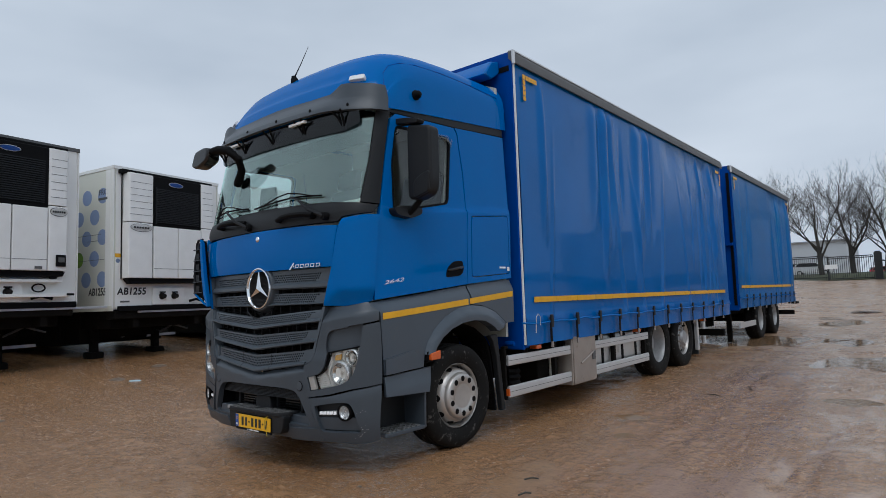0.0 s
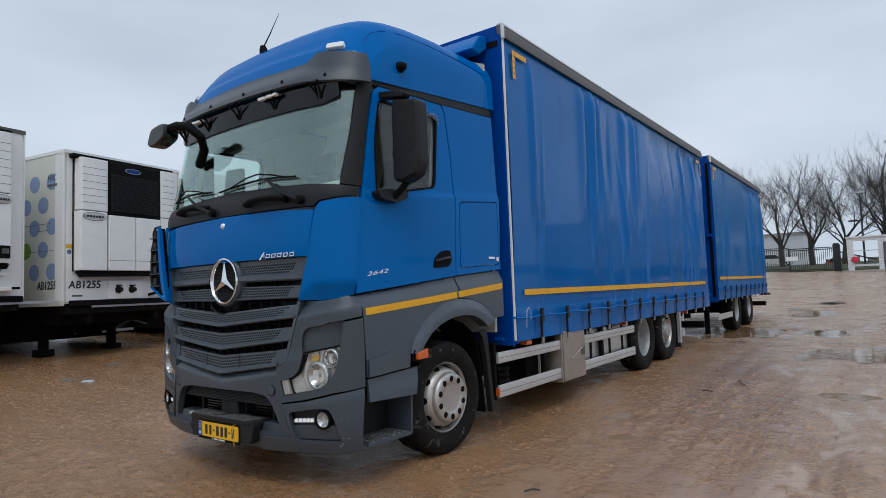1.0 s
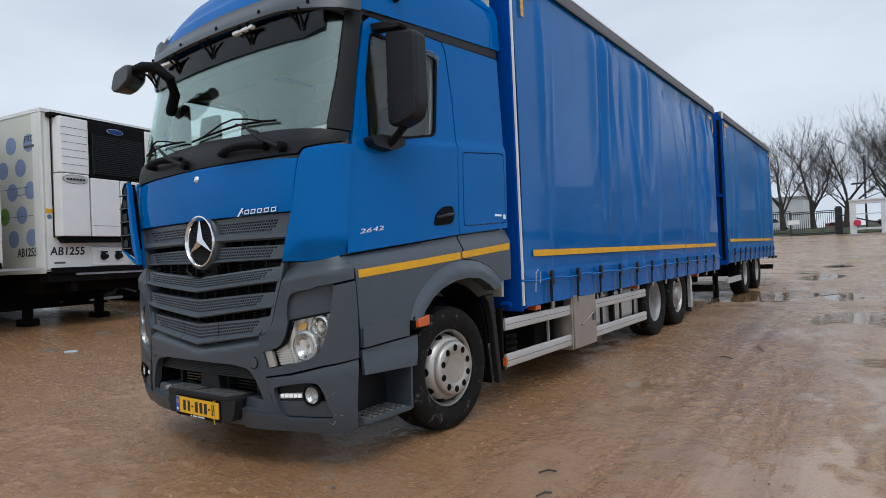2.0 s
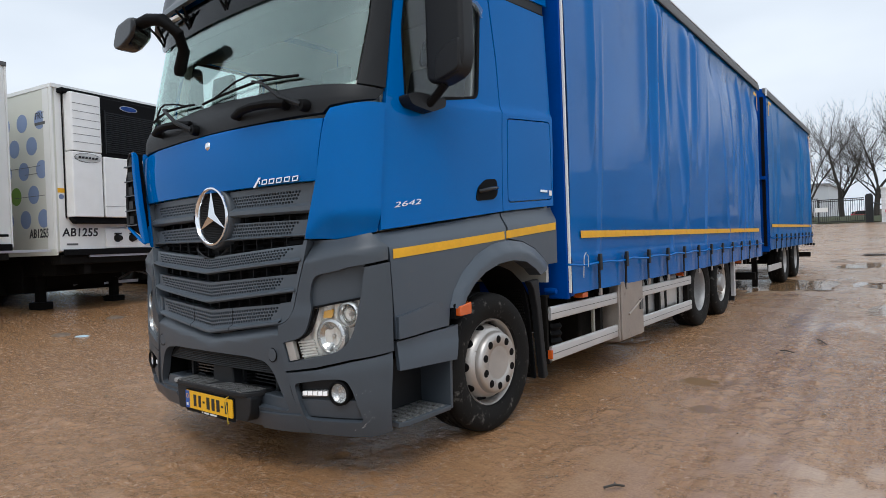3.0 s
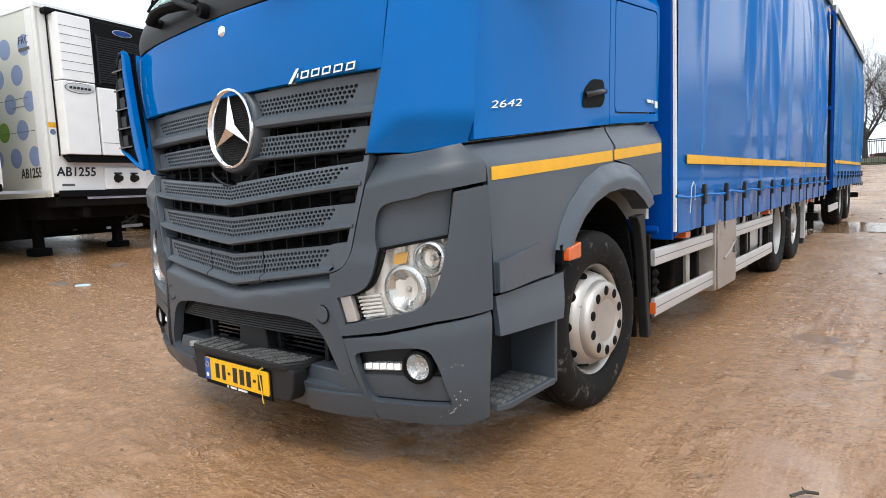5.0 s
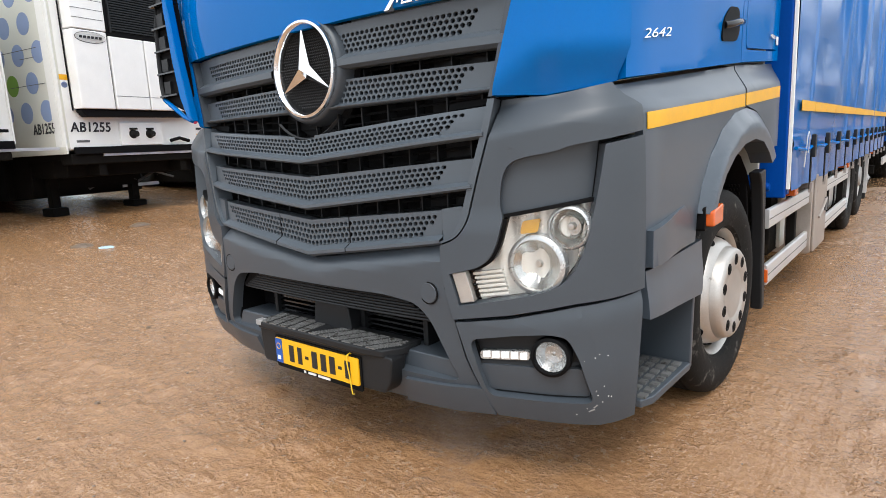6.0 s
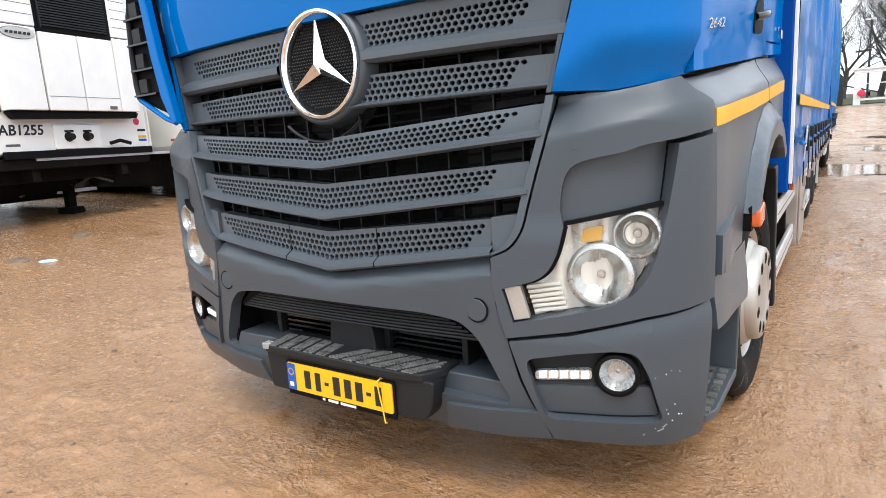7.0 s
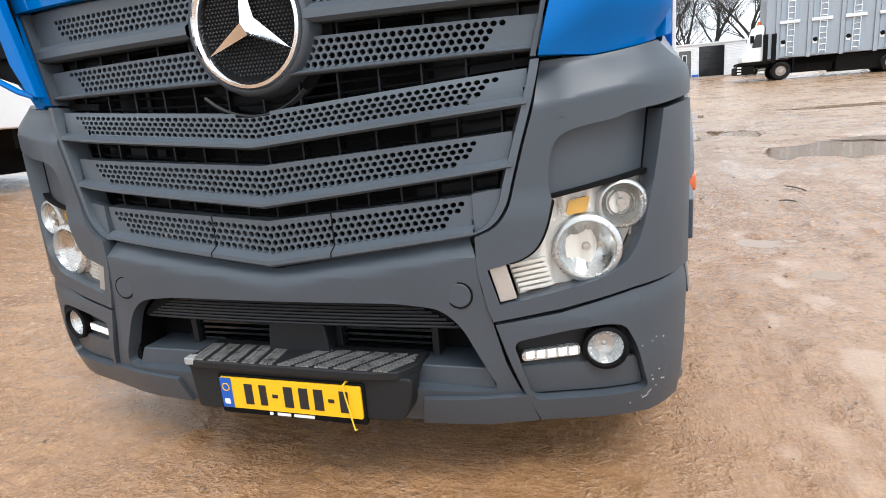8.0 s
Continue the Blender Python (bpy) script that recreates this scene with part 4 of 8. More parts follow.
for side in (1, -1):
    part("grille_cheek", sheet(X((0.915, 1.652), (0.862, 1.44), (0.84, 1.34), (0.825, 1.34), (0.85, 1.44), (0.898, 1.652)), 0.004, 0.08, (), side, 0.05), GREY, truck, bevel=0.003)
    part("shadow_gap", sheet(X((0.66, 1.345), (0.90, 1.345), (0.90, 1.325), (0.66, 1.325)), -0.05, 0.02, (), side, 0.05), BLACK, truck)

# emblem
m = Matrix.Translation((0.004, 0.248, 1.508)) @ pose(0, 0, 0, 90, 0, 0) @ Matrix.Scale(1.03, 4)
emblem = part("emblem", lathed([(0.0, -0.012), (0.158, -0.012), (0.160, 0.008)], m, 48), BLACK, truck, "round three-pointed star emblem")
part("emblem_ring", lathed([(0.155, -0.012), (0.158, 0.012), (0.167, 0.022), (0.176, 0.018), (0.181, 0.0)], m, 64), CHROME, emblem, "chrome ring")
part("emblem_rim", lathed([(0.180, 0.006), (0.186, 0.011), (0.195, 0.006), (0.199, -0.004), (0.206, -0.024), (0.214, -0.060)], m, 64), GREY, emblem, "grey outer ring")
bm = bmesh.new()
hub = bm.verts.new(m @ Vector((0, 0, 0.034)))
tips = [bm.verts.new(m @ Vector((0.157 * math.sin(a), 0.157 * math.cos(a), 0.008))) for a in (0, 2 * math.pi / 3, 4 * math.pi / 3)]
inn = [bm.verts.new(m @ Vector((0.030 * math.sin(a), 0.030 * math.cos(a), 0.004))) for a in (math.pi / 3, math.pi, 5 * math.pi / 3)]
for k in range(3):
    bm.faces.new([hub, tips[k], inn[k]])
    bm.faces.new([hub, inn[k], tips[(k + 1) % 3]])
part("star", bm, CHROME, emblem, "chrome star", smooth=False)
bm = bmesh.new()
for i in range(-13, 14):
    for j in range(-13, 14):
        x, y = (i + 0.5 * (j % 2)) * 0.0118, j * 0.0105
        if math.hypot(x, y) < 0.150:
            c = m @ Vector((x, y, -0.011))
            v = [bm.verts.new(c + m.to_3x3() @ Vector((0.0052 * math.cos(k * math.pi / 2), 0.0052 * math.sin(k * math.pi / 2), 0))) for k in range(4)]
            t = bm.verts.new(c + m.to_3x3() @ Vector((0, 0, 0.004)))
            for k in range(4):
                bm.faces.new([v[k], v[(k + 1) % 4], t])
tagged(part("emblem_mesh", bm, DARK, emblem, smooth=False), kind="stuff")
part("front_badge", lathed([(0, 0.014), (0.018, 0.012), (0.026, 0.006), (0.028, 0)], Matrix.Translation((0, 0.236, 1.945)) @ pose(0, 0, 0, 90, 0, 0), 28), CHROME, truck, "small round silver badge")

# maker's wordmark as plain slanted chrome shapes, and the model number on the door
for k in range(6):
    x = 0.490 + 0.060 * k
    y = skin(from_x(x, 1.67), 1.67).y - 0.022
    w, h = 0.025, 0.015
    t, lean = 0.0068, 0.35
    bars = [(-w, w, -h, -h + t), (-w, w, h - t, h), (-w, -w + t * 1.3, -h + t, h - t), (w - t * 1.3, w, -h + t, h - t)]
    if k == 0:
        part("wordmark_stroke", prism([(x - 0.045, 1.648), (x - 0.022, 1.648), (x + 0.034, 1.702), (x + 0.014, 1.704)], "y", y - 0.004, y + 0.02), CHROME, truck, "chrome wordmark stroke", bevel=0.001)
    for u0, u1, v0, v1 in (bars if k else [bars[3]]):
        part("wordmark_stroke", prism([(x + u0 + lean * v0, 1.674 + v0), (x + u1 + lean * v0, 1.674 + v0), (x + u1 + lean * v1, 1.674 + v1), (x + u0 + lean * v1, 1.674 + v1)], "y", y - 0.004, y + 0.02), CHROME, truck, "chrome wordmark stroke", bevel=0.001)
for side in (1, -1):
    p = on_skin(from_y(0.742, 1.523), 1.523, 0.006, side)
    q = on_skin(from_y(0.862, 1.538), 1.538, 0.006, side)
    d = (q - p).normalized()
    rot = Matrix((d, (0, 0, 1), d.cross(Vector((0, 0, 1))))).transposed().to_4x4() if side > 0 else Matrix((-d, (0, 0, 1), (-d).cross(Vector((0, 0, 1))))).transposed().to_4x4()
    text("model_number", "2642", 0.042, Matrix.Translation(p) @ rot @ Matrix.Diagonal((2.7, 1, 1, 1)), CHROME, truck, 0.003, 1.0, 0.2, "chrome model number", 0.0)

# ---- roof, visor and what hangs on the cab ----
def roof_height(x, y):
    """Height of the roof's skin: a sloping brow, a crest and a nearly level top with full shoulders."""
    w = 1.185
    a = min(1.0, abs(x) / w)
    sweep = skin(from_x(min(abs(x), 1.15), 3.0), 3.0).y - 0.46
    yy = y - sweep * (1 - smoothstep(0.6, 1.7, y))
    crown = float(np.interp(yy, [0.44, 0.47, 0.52, 0.60, 0.70, 0.80, 0.90, 1.05, 1.3, 1.7, 2.5], [3.03, 3.16, 3.28, 3.40, 3.525, 3.60, 3.645, 3.68, 3.71, 3.73, 3.72]))
    base = 2.995 + 0.078 * max(0, y - 0.7)
    brow = (1 - smoothstep(0.74, 0.86, abs(x))) * smoothstep(0.47, 0.56, yy)
    crown -= brow * (0.004 * (1 - smoothstep(0.85, 1.7, yy)) + 0.015 * math.exp(-((yy - 0.55) / 0.05) ** 2))
    return base + (crown - base) * max(0.0, 1 - a ** 5.5) ** 0.23


def roof_mesh():
    bm = bmesh.new()
    ns, nv = 150, 40
    grid = []
    for i in range(-ns, ns + 1):
        a = TOTAL * (abs(i) / ns) ** 0.9
        b = skin(a, 3.0)
        sgn = 1 if i >= 0 else -1
        c = Vector((0, max(1.15 - 0.15 * smoothstep(0.0, 1.0, a), b.y), 0))
        row = []
        for k in range(nv + 1):
            f = (k / nv) ** 2.4
            p = b.lerp(c, f)
            z = 2.995 + 0.078 * max(0, b.y - 0.7) if k == 0 else roof_height(p.x, p.y)
            row.append(bm.verts.new((sgn * p.x, p.y - 0.012 * (1 - f) * (1 - smoothstep(1.0, 1.6, a)), z)))
        grid.append(row)
    for r0, r1 in zip(grid, grid[1:]):
        for k in range(nv):
            bm.faces.new([r0[k], r1[k], r1[k + 1], r0[k + 1]])
    bmesh.ops.remove_doubles(bm, verts=bm.verts[:], dist=1e-4)
    return bm


part("roof", roof_mesh(), BLUE, truck, "high glossy blue cab roof", sharp=60)
for side in (1, -1):
    pts = []
    for y, z in ((0.735, 3.12), (0.745, 3.22), (0.775, 3.33), (0.84, 3.41), (0.95, 3.46), (1.15, 3.49), (1.5, 3.505), (1.9, 3.50), (2.4, 3.47)):
        lo, hi = 0.8, 1.1849
        for _ in range(24):
            mid = (lo + hi) / 2
            lo, hi = (mid, hi) if roof_height(mid, y) > z else (lo, mid)
        pts.append((side * lo, y, z))
    part("roof_seam", tubed(pts, 0.005, sides=6), BLUE_MATT, truck, "fine seam of the roof side panel")
both("roof_trim", Y((0.74, 2.972), (1.62, 2.998), (2.43, 3.052), (2.43, 3.128), (1.6, 3.064), (0.74, 3.000)), DARK, -0.006, 0.02, bevel=0.003, label="dark trim strip under the roof")
both("gutter", Y((0.80, 2.968), (1.62, 2.99), (2.43, 3.045), (2.43, 3.053), (1.62, 2.998), (0.80, 2.976)), BLACK, 0.002, 0.02, bevel=0, label="black gutter line")

def visor_off(s, z):
    return max(0.125 - 0.085 * smoothstep(2.96, 3.16, z) - 0.045 * smoothstep(0.75, 1.2, abs(s)), 0.040 + 0.030 * smoothstep(0.75, 0.95, abs(s)))


vis_r = X((0.72, 3.150), (0.84, 3.208)) + Y((0.60, 3.195), (0.735, 3.172), (0.742, 3.06), (0.728, 2.948))
vis_l = [(-s, z) for s, z in vis_r[::-1]]
visor = part("sun_visor", sheet(X((-0.9, 2.950), (0, 2.950), (0.9, 2.940)) + vis_r[::-1][0:4] + vis_r[::-1][4:] + X((0.5, 3.145), (0, 3.160), (-0.5, 3.145)) + vis_l[::-1], visor_off, 0.03), GREY, truck, "dark grey sun visor over the windscreen", bevel=0.006)
for x in (-1.05, -0.75, -0.3, 0.15, 0.6, 0.95):
    z = 2.985
    s = math.copysign(from_x(abs(x), z), x)
    c = on_skin(s, z, visor_off(abs(s), z) + 0.003)
    part("visor_screw", lathed([(0, 0.005), (0.012, 0.004), (0.016, 0)], Matrix.Translation(c) @ pose(0, 0, 0, 90, 0, 0), 14), BLACK, visor)
band = part("visor_band", sheet(X((-1.02, 2.965), (-0.5, 2.955), (0.5, 2.955), (1.02, 2.965), (1.035, 2.85), (0.9, 2.795), (0, 2.80), (-0.9, 2.795), (-1.035, 2.85)), lambda s, z: 0.012 + 0.30 * (z - 2.80), 0.004), glass("smoked visor sheet", (0.22, 0.24, 0.25), 0.1, 1.0), visor, "smoked translucent sheet under the visor")
for x in (-0.9, -0.45, 0.0, 0.45, 0.9):
    z = 2.90
    a = on_skin(math.copysign(from_x(abs(x), z), x), z, 0.01)
    for dx in (-0.05, 0.05):
        part("visor_bracket", tubed([a + Vector((dx * 0.25, -0.02, -0.06)), a + Vector((dx * 0.5, -0.05, 0.0)), a + Vector((dx, -0.10, 0.06))], 0.009, sides=6), BLACK, visor, "black visor bracket")
# white bars stand in for bright sky between the visor and its sheet
for x in (-0.58, 0.42):
    z = 2.95
    a = on_skin(math.copysign(from_x(abs(x), z), x), z, 0.09)
    part("visor_slot", boxed(a.x - 0.11, a.x + 0.11, a.y - 0.02, a.y + 0.01, 2.925, 2.945), WHITE, visor, "white bar painted for the sky in the visor gap")

for x, y, z in ((0.952, 0.585, 3.275), (-0.952, 0.585, 3.275)):
    ob = part("roof_marker", prism(rounded([(-0.075, -0.026), (0.075, -0.026), (0.07, 0.028), (-0.07, 0.028)], 0.015), "y", -0.018, 0.03), WHITE, truck, "clear white roof marker lamp", bevel=0.006)
    ob.matrix_basis = pose(x, y + 0.016, z - 0.004, -28, 0, 22 if x > 0 else -22)
part("roof_knob", lathed([(0, 0.055), (0.02, 0.052), (0.034, 0.035), (0.036, 0.012), (0.045, 0.004), (0.045, -0.02)], Matrix.Translation((1.185, 1.088, 3.185)) @ pose(0, 0, 0, 0, 90, 0), 20), BLACK, truck, "black round knob on the roof side")
ant = Vector((-0.14, 0.76, roof_height(-0.14, 0.76) + 0.01))
antenna = part("antenna", lathed([(0, 0.055), (0.022, 0.05), (0.034, 0.02), (0.042, -0.03)], Matrix.Translation(ant) @ pose(0, 0, 0, 12, 0, 0), 16), BLACK, truck, "black roof antenna")
part("antenna_rod", tubed([ant + Vector((0, 0, 0.04)), ant + Vector((0.05, 0.04, 0.17)), ant + Vector((0.11, 0.09, 0.35))], 0.005, radii=[0.007, 0.0045, 0.002], sides=6), BLACK, antenna)

# left and right door mirrors
for side in (1, -1):
    mir = part("door_mirror", prism(rounded([(side * 1.265, 2.215), (side * 1.36, 2.190), (side * 1.50, 2.235), (side * 1.53, 2.33), (side * 1.53, 2.80), (side * 1.27, 2.852)], 0.05, 5), "y", 0.85, 0.985), DARK, truck, "tall dark grey door mirror", bevel=0.03, segments=3)
    part("wide_mirror_cover", prism(rounded([(side * 1.345, 2.20), (side * 1.508, 2.245), (side * 1.522, 2.42), (side * 1.44, 2.405), (side * 1.345, 2.345)], 0.03), "y", 0.836, 0.9), DARK, mir, bevel=0.012)
    part("mirror_glass", prism(rounded([(side * 1.31, 2.40), (side * 1.50, 2.40), (side * 1.50, 2.77), (side * 1.31, 2.80)], 0.03), "y", 0.98, 0.989), MIRROR, mir, "mirror glass")
    part("mirror_arm", prism(rounded([(side * 1.15, 2.875), (side * 1.40, 2.838), (side * 1.42, 2.872), (side * 1.30, 2.905), (side * 1.15, 2.925)], 0.015), "y", 0.84, 0.93), DARK, mir, "dark upper mirror arm", bevel=0.012)
    part("mirror_foot", sheet(Y(*rounded([(0.70, 2.125), (0.73, 2.07), (0.90, 2.05), (1.02, 2.095), (1.03, 2.145), (0.80, 2.15)], 0.03)), 0.085, 0.085, (), side, 0.05), DARK, mir, "dark lower mirror foot", bevel=0.025)
    part("mirror_stalk", tubed([(side * 1.25, 0.88, 2.09), (side * 1.30, 0.90, 2.14), (side * 1.36, 0.91, 2.20)], 0.035, sides=10, flat=0.7), BLACK, mir)

# front mirror on its bent arm, over the far corner
fm = part("front_mirror", prism(rounded([(-0.90, 2.72), (-0.78, 2.69), (-0.60, 2.745), (-0.575, 2.86), (-0.66, 2.885), (-0.83, 2.865)], 0.05, 5), "y", 0.075, 0.21), GLOSSY, truck, "gloss black front mirror", bevel=0.03, segments=3)
part("mirror_glass", prism(rounded([(-0.875, 2.73), (-0.78, 2.71), (-0.62, 2.755), (-0.60, 2.845), (-0.82, 2.85)], 0.04, 5), "y", 0.208, 0.216), MIRROR, fm, "mirror glass")
part("mirror_arm", tubed([(-0.64, 0.14, 2.835), (-0.50, 0.15, 2.84), (-0.385, 0.18, 2.815), (-0.325, 0.25, 2.73), (-0.37, 0.31, 2.64), (-0.50, 0.35, 2.55), (-0.525, 0.355, 2.52)], 0.05, sides=12, radii=[0.045, 0.048, 0.052, 0.045, 0.038, 0.042, 0.03], flat=0.8), BLACK, fm, "bent black arm")

# wipers and grab handles
for x, s in ((0.86, 1), (-0.14, 1)):
    z0 = 2.065
    yb = skin(from_x(abs(x), z0), z0).y - 0.03
    wiper = part("wiper", lathed([(0, 0.03), (0.03, 0.028), (0.036, 0.0), (0.03, -0.04)], Matrix.Translation((x, yb, z0)) @ pose(0, 0, 0, 90, 0, 0), 16), BLACK, truck, "black windscreen wiper")
    tip = (x - 0.43, skin(from_x(abs(x - 0.43), 2.27), 2.27).y - 0.045, 2.275)
    part("wiper_arm", tubed([(x, yb - 0.02, z0), (x - 0.15, yb - 0.045, 2.13), (x - 0.33, yb - 0.03, 2.245), tip], 0.013, radii=[0.017, 0.014, 0.009, 0.006], sides=8), DARK, wiper)
    pts = [(x + d, skin(from_x(min(1.05, abs(x + d)), 2.2), 2.2 + 0).y + 0.21 * 0.02 - 0.012, 2.262 - 0.0002 * k + 0.012 * math.sin(k / 8 * math.pi) - 0.045 * abs(d + 0.42)) for k, d in enumerate([-0.98, -0.86, -0.72, -0.58, -0.44, -0.3, -0.18, -0.08])] if x > 0 else \
          [(x + d, skin(from_x(min(1.05, abs(x + d)), 2.2), 2.2).y - 0.012, 2.262 + 0.012 * math.sin(k / 8 * math.pi) - 0.045 * abs(d + 0.42)) for k, d in enumerate([-0.76, -0.68, -0.6, -0.52, -0.44, -0.3, -0.18, -0.08])]
    part("wiper_blade", tubed(pts, 0.008, sides=6), BLACK, wiper)
    part("wiper_bow", tubed([pts[1], (pts[3][0], pts[3][1] - 0.03, pts[3][2] + 0.03), (pts[4][0], pts[4][1] - 0.035, pts[4][2] + 0.035), (pts[5][0], pts[5][1] - 0.03, pts[5][2] + 0.02), pts[6]], 0.006, sides=6), BLACK, wiper)
for x0, x1, z in ((0.31, 0.75, 2.085), (-0.64, -0.22, 2.115)):
    y = skin(from_x(abs((x0 + x1) / 2), z), z).y
    pts = [(x0 + 0.02, y - 0.01, z - 0.01), (x0, y - 0.055, z), (x0 + 0.10, y - 0.08, z + 0.012), ((x0 + x1) / 2, y - 0.085, z + 0.014), (x1 - 0.10, y - 0.07, z + 0.010), (x1, y - 0.04, z), (x1 - 0.02, y - 0.01, z - 0.01)]
    part("grab_handle", tubed(pts, 0.028, sides=10, flat=0.85), BLACK, truck, "black grab handle")

# corner deflector of the far side, an open vane with dark ribs
defl = part("side_deflector", prism([(-0.842, 1.362), (-0.912, 1.655), (-0.952, 1.90), (-0.962, 1.995), (-0.995, 2.035), (-0.996, 1.90), (-0.968, 1.66), (-0.932, 1.48), (-0.885, 1.385)], "y", 0.222, 0.262), BLUE, truck, "blue corner vane with black ribs behind it", bevel=0.008)
part("vane_back", prism([(-0.92, 1.40), (-1.15, 1.482), (-1.198, 1.60), (-1.18, 1.85), (-1.15, 2.0), (-1.0, 2.02), (-0.94, 1.6)], "y", 0.272, 0.30), BLACK, defl, "black inner wall")
part("vane_edge", tubed([(-0.86, 0.235, 1.368), (-0.94, 0.242, 1.392), (-1.06, 0.252, 1.448), (-1.145, 0.258, 1.490)], 0.011, sides=8), BLUE, defl, "blue lower edge")
part("vane_rim", tubed([(-1.145, 0.258, 1.490), (-1.163, 0.26, 1.55), (-1.166, 0.262, 1.67), (-1.15, 0.262, 1.85), (-1.125, 0.262, 1.98), (-1.09, 0.262, 2.03), (-1.01, 0.262, 2.035)], 0.012, sides=8), DARK, defl, "dark outer rim")
for k in range(5):
    z = 1.50 + 0.108 * k
    part("rib", boxed(-1.155, -0.985, 0.238, 0.29, z, z + 0.008), GLOSSY, defl)
    part("rib_block", boxed(-1.135, -1.075, 0.258, 0.275, z + 0.016, z + 0.075), DARK, defl)

# cab inside
both("roof_lining", Y((0.80, 2.90), (2.42, 2.95), (2.42, 3.27), (0.80, 3.20)), TRIM_PALE, -0.065, 0.01, bevel=0, label="pale lining under the roof edge")
part("cab_floor", boxed(-1.12, 1.12, 0.5, 2.40, 1.50, 1.54), DASH, truck)
part("cab_back", prism([(-1.16, 0.95), (1.16, 0.95), (1.17, 2.2), (1.14, 3.02), (1.14, 3.60), (0.9, 3.70), (-0.9, 3.70), (-1.14, 3.60), (-1.14, 3.02), (-1.17, 2.2)], "y", 2.40, 2.44), TRIM_PALE, truck, "grey back wall of the cab")
part("headliner", boxed(-1.10, 1.10, 0.85, 2.40, 3.28, 3.30), TRIM_PALE, truck)
part("overhead_shelf", prism([(0.60, 2.99), (0.545, 2.80), (0.80, 2.78), (1.05, 2.86), (1.1, 3.02)], "x", -1.0, 1.0), BLACK, truck, "dark overhead shelf", bevel=0.01)
part("dashboard", prism([(0.43, 2.16), (0.55, 2.22), (0.80, 2.20), (0.92, 2.10), (0.95, 1.6), (0.5, 1.55)], "x", -1.08, 1.08), TRIM_PALE, truck, "grey dashboard", bevel=0.02)
for x in (0.62, -0.55):
    seat = part("seat", prism(rounded([(1.12, 1.95), (1.62, 1.93), (1.68, 2.08), (1.15, 2.10)], 0.05), "x", x - 0.26, x + 0.26), FABRIC, truck, "dark cloth cab seat", bevel=0.04)
    part("seat_back", prism(rounded([(1.58, 2.05), (1.72, 2.05), (1.86, 2.62), (1.76, 2.66)], 0.05), "x", x - 0.25, x + 0.25), FABRIC, seat, bevel=0.04)
    part("headrest", prism(rounded([(1.74, 2.66), (1.86, 2.66), (1.90, 2.88), (1.80, 2.88)], 0.04), "x", x - 0.15, x + 0.15), FABRIC, seat, bevel=0.04)
wheel_m = Matrix.Translation((0.62, 0.98, 2.18)) @ pose(0, 0, 0, 35, 0, 0)
part("steering_wheel", lathed([(0.215, -0.012), (0.228, 0.0), (0.215, 0.012), (0.203, 0.0), (0.215, -0.012)], wheel_m, 32), BLACK, truck, "black steering wheel")
part("tablet", prism(rounded([(-0.40, 2.20), (-0.09, 2.20), (-0.10, 2.47), (-0.34, 2.48)], 0.025), "y", 0.500, 0.516), BLACK, truck, "dark tablet on the dashboard")
part("paper_notice", boxed(-0.98, -0.84, 0.475, 0.478, 2.20, 2.38), PAPER, truck, "white paper behind the windscreen")

# ---- wheels ----
TYRE = [(0.285, 0.115), (0.30, 0.138), (0.34, 0.150), (0.385, 0.158), (0.42, 0.156), (0.455, 0.150), (0.482, 0.138), (0.497, 0.120), (0.503, 0.095), (0.503, 0.078), (0.491, 0.074), (0.491, 0.064), (0.505, 0.060), (0.505, 0.026), (0.493, 0.022), (0.493, 0.012), (0.506, 0.008)]
TYRE = TYRE + [(r, -h) for r, h in TYRE[::-1]]


TYRE = [(r if r < 0.3 else 0.285 + (r - 0.285) * 0.955, h) for r, h in TYRE]


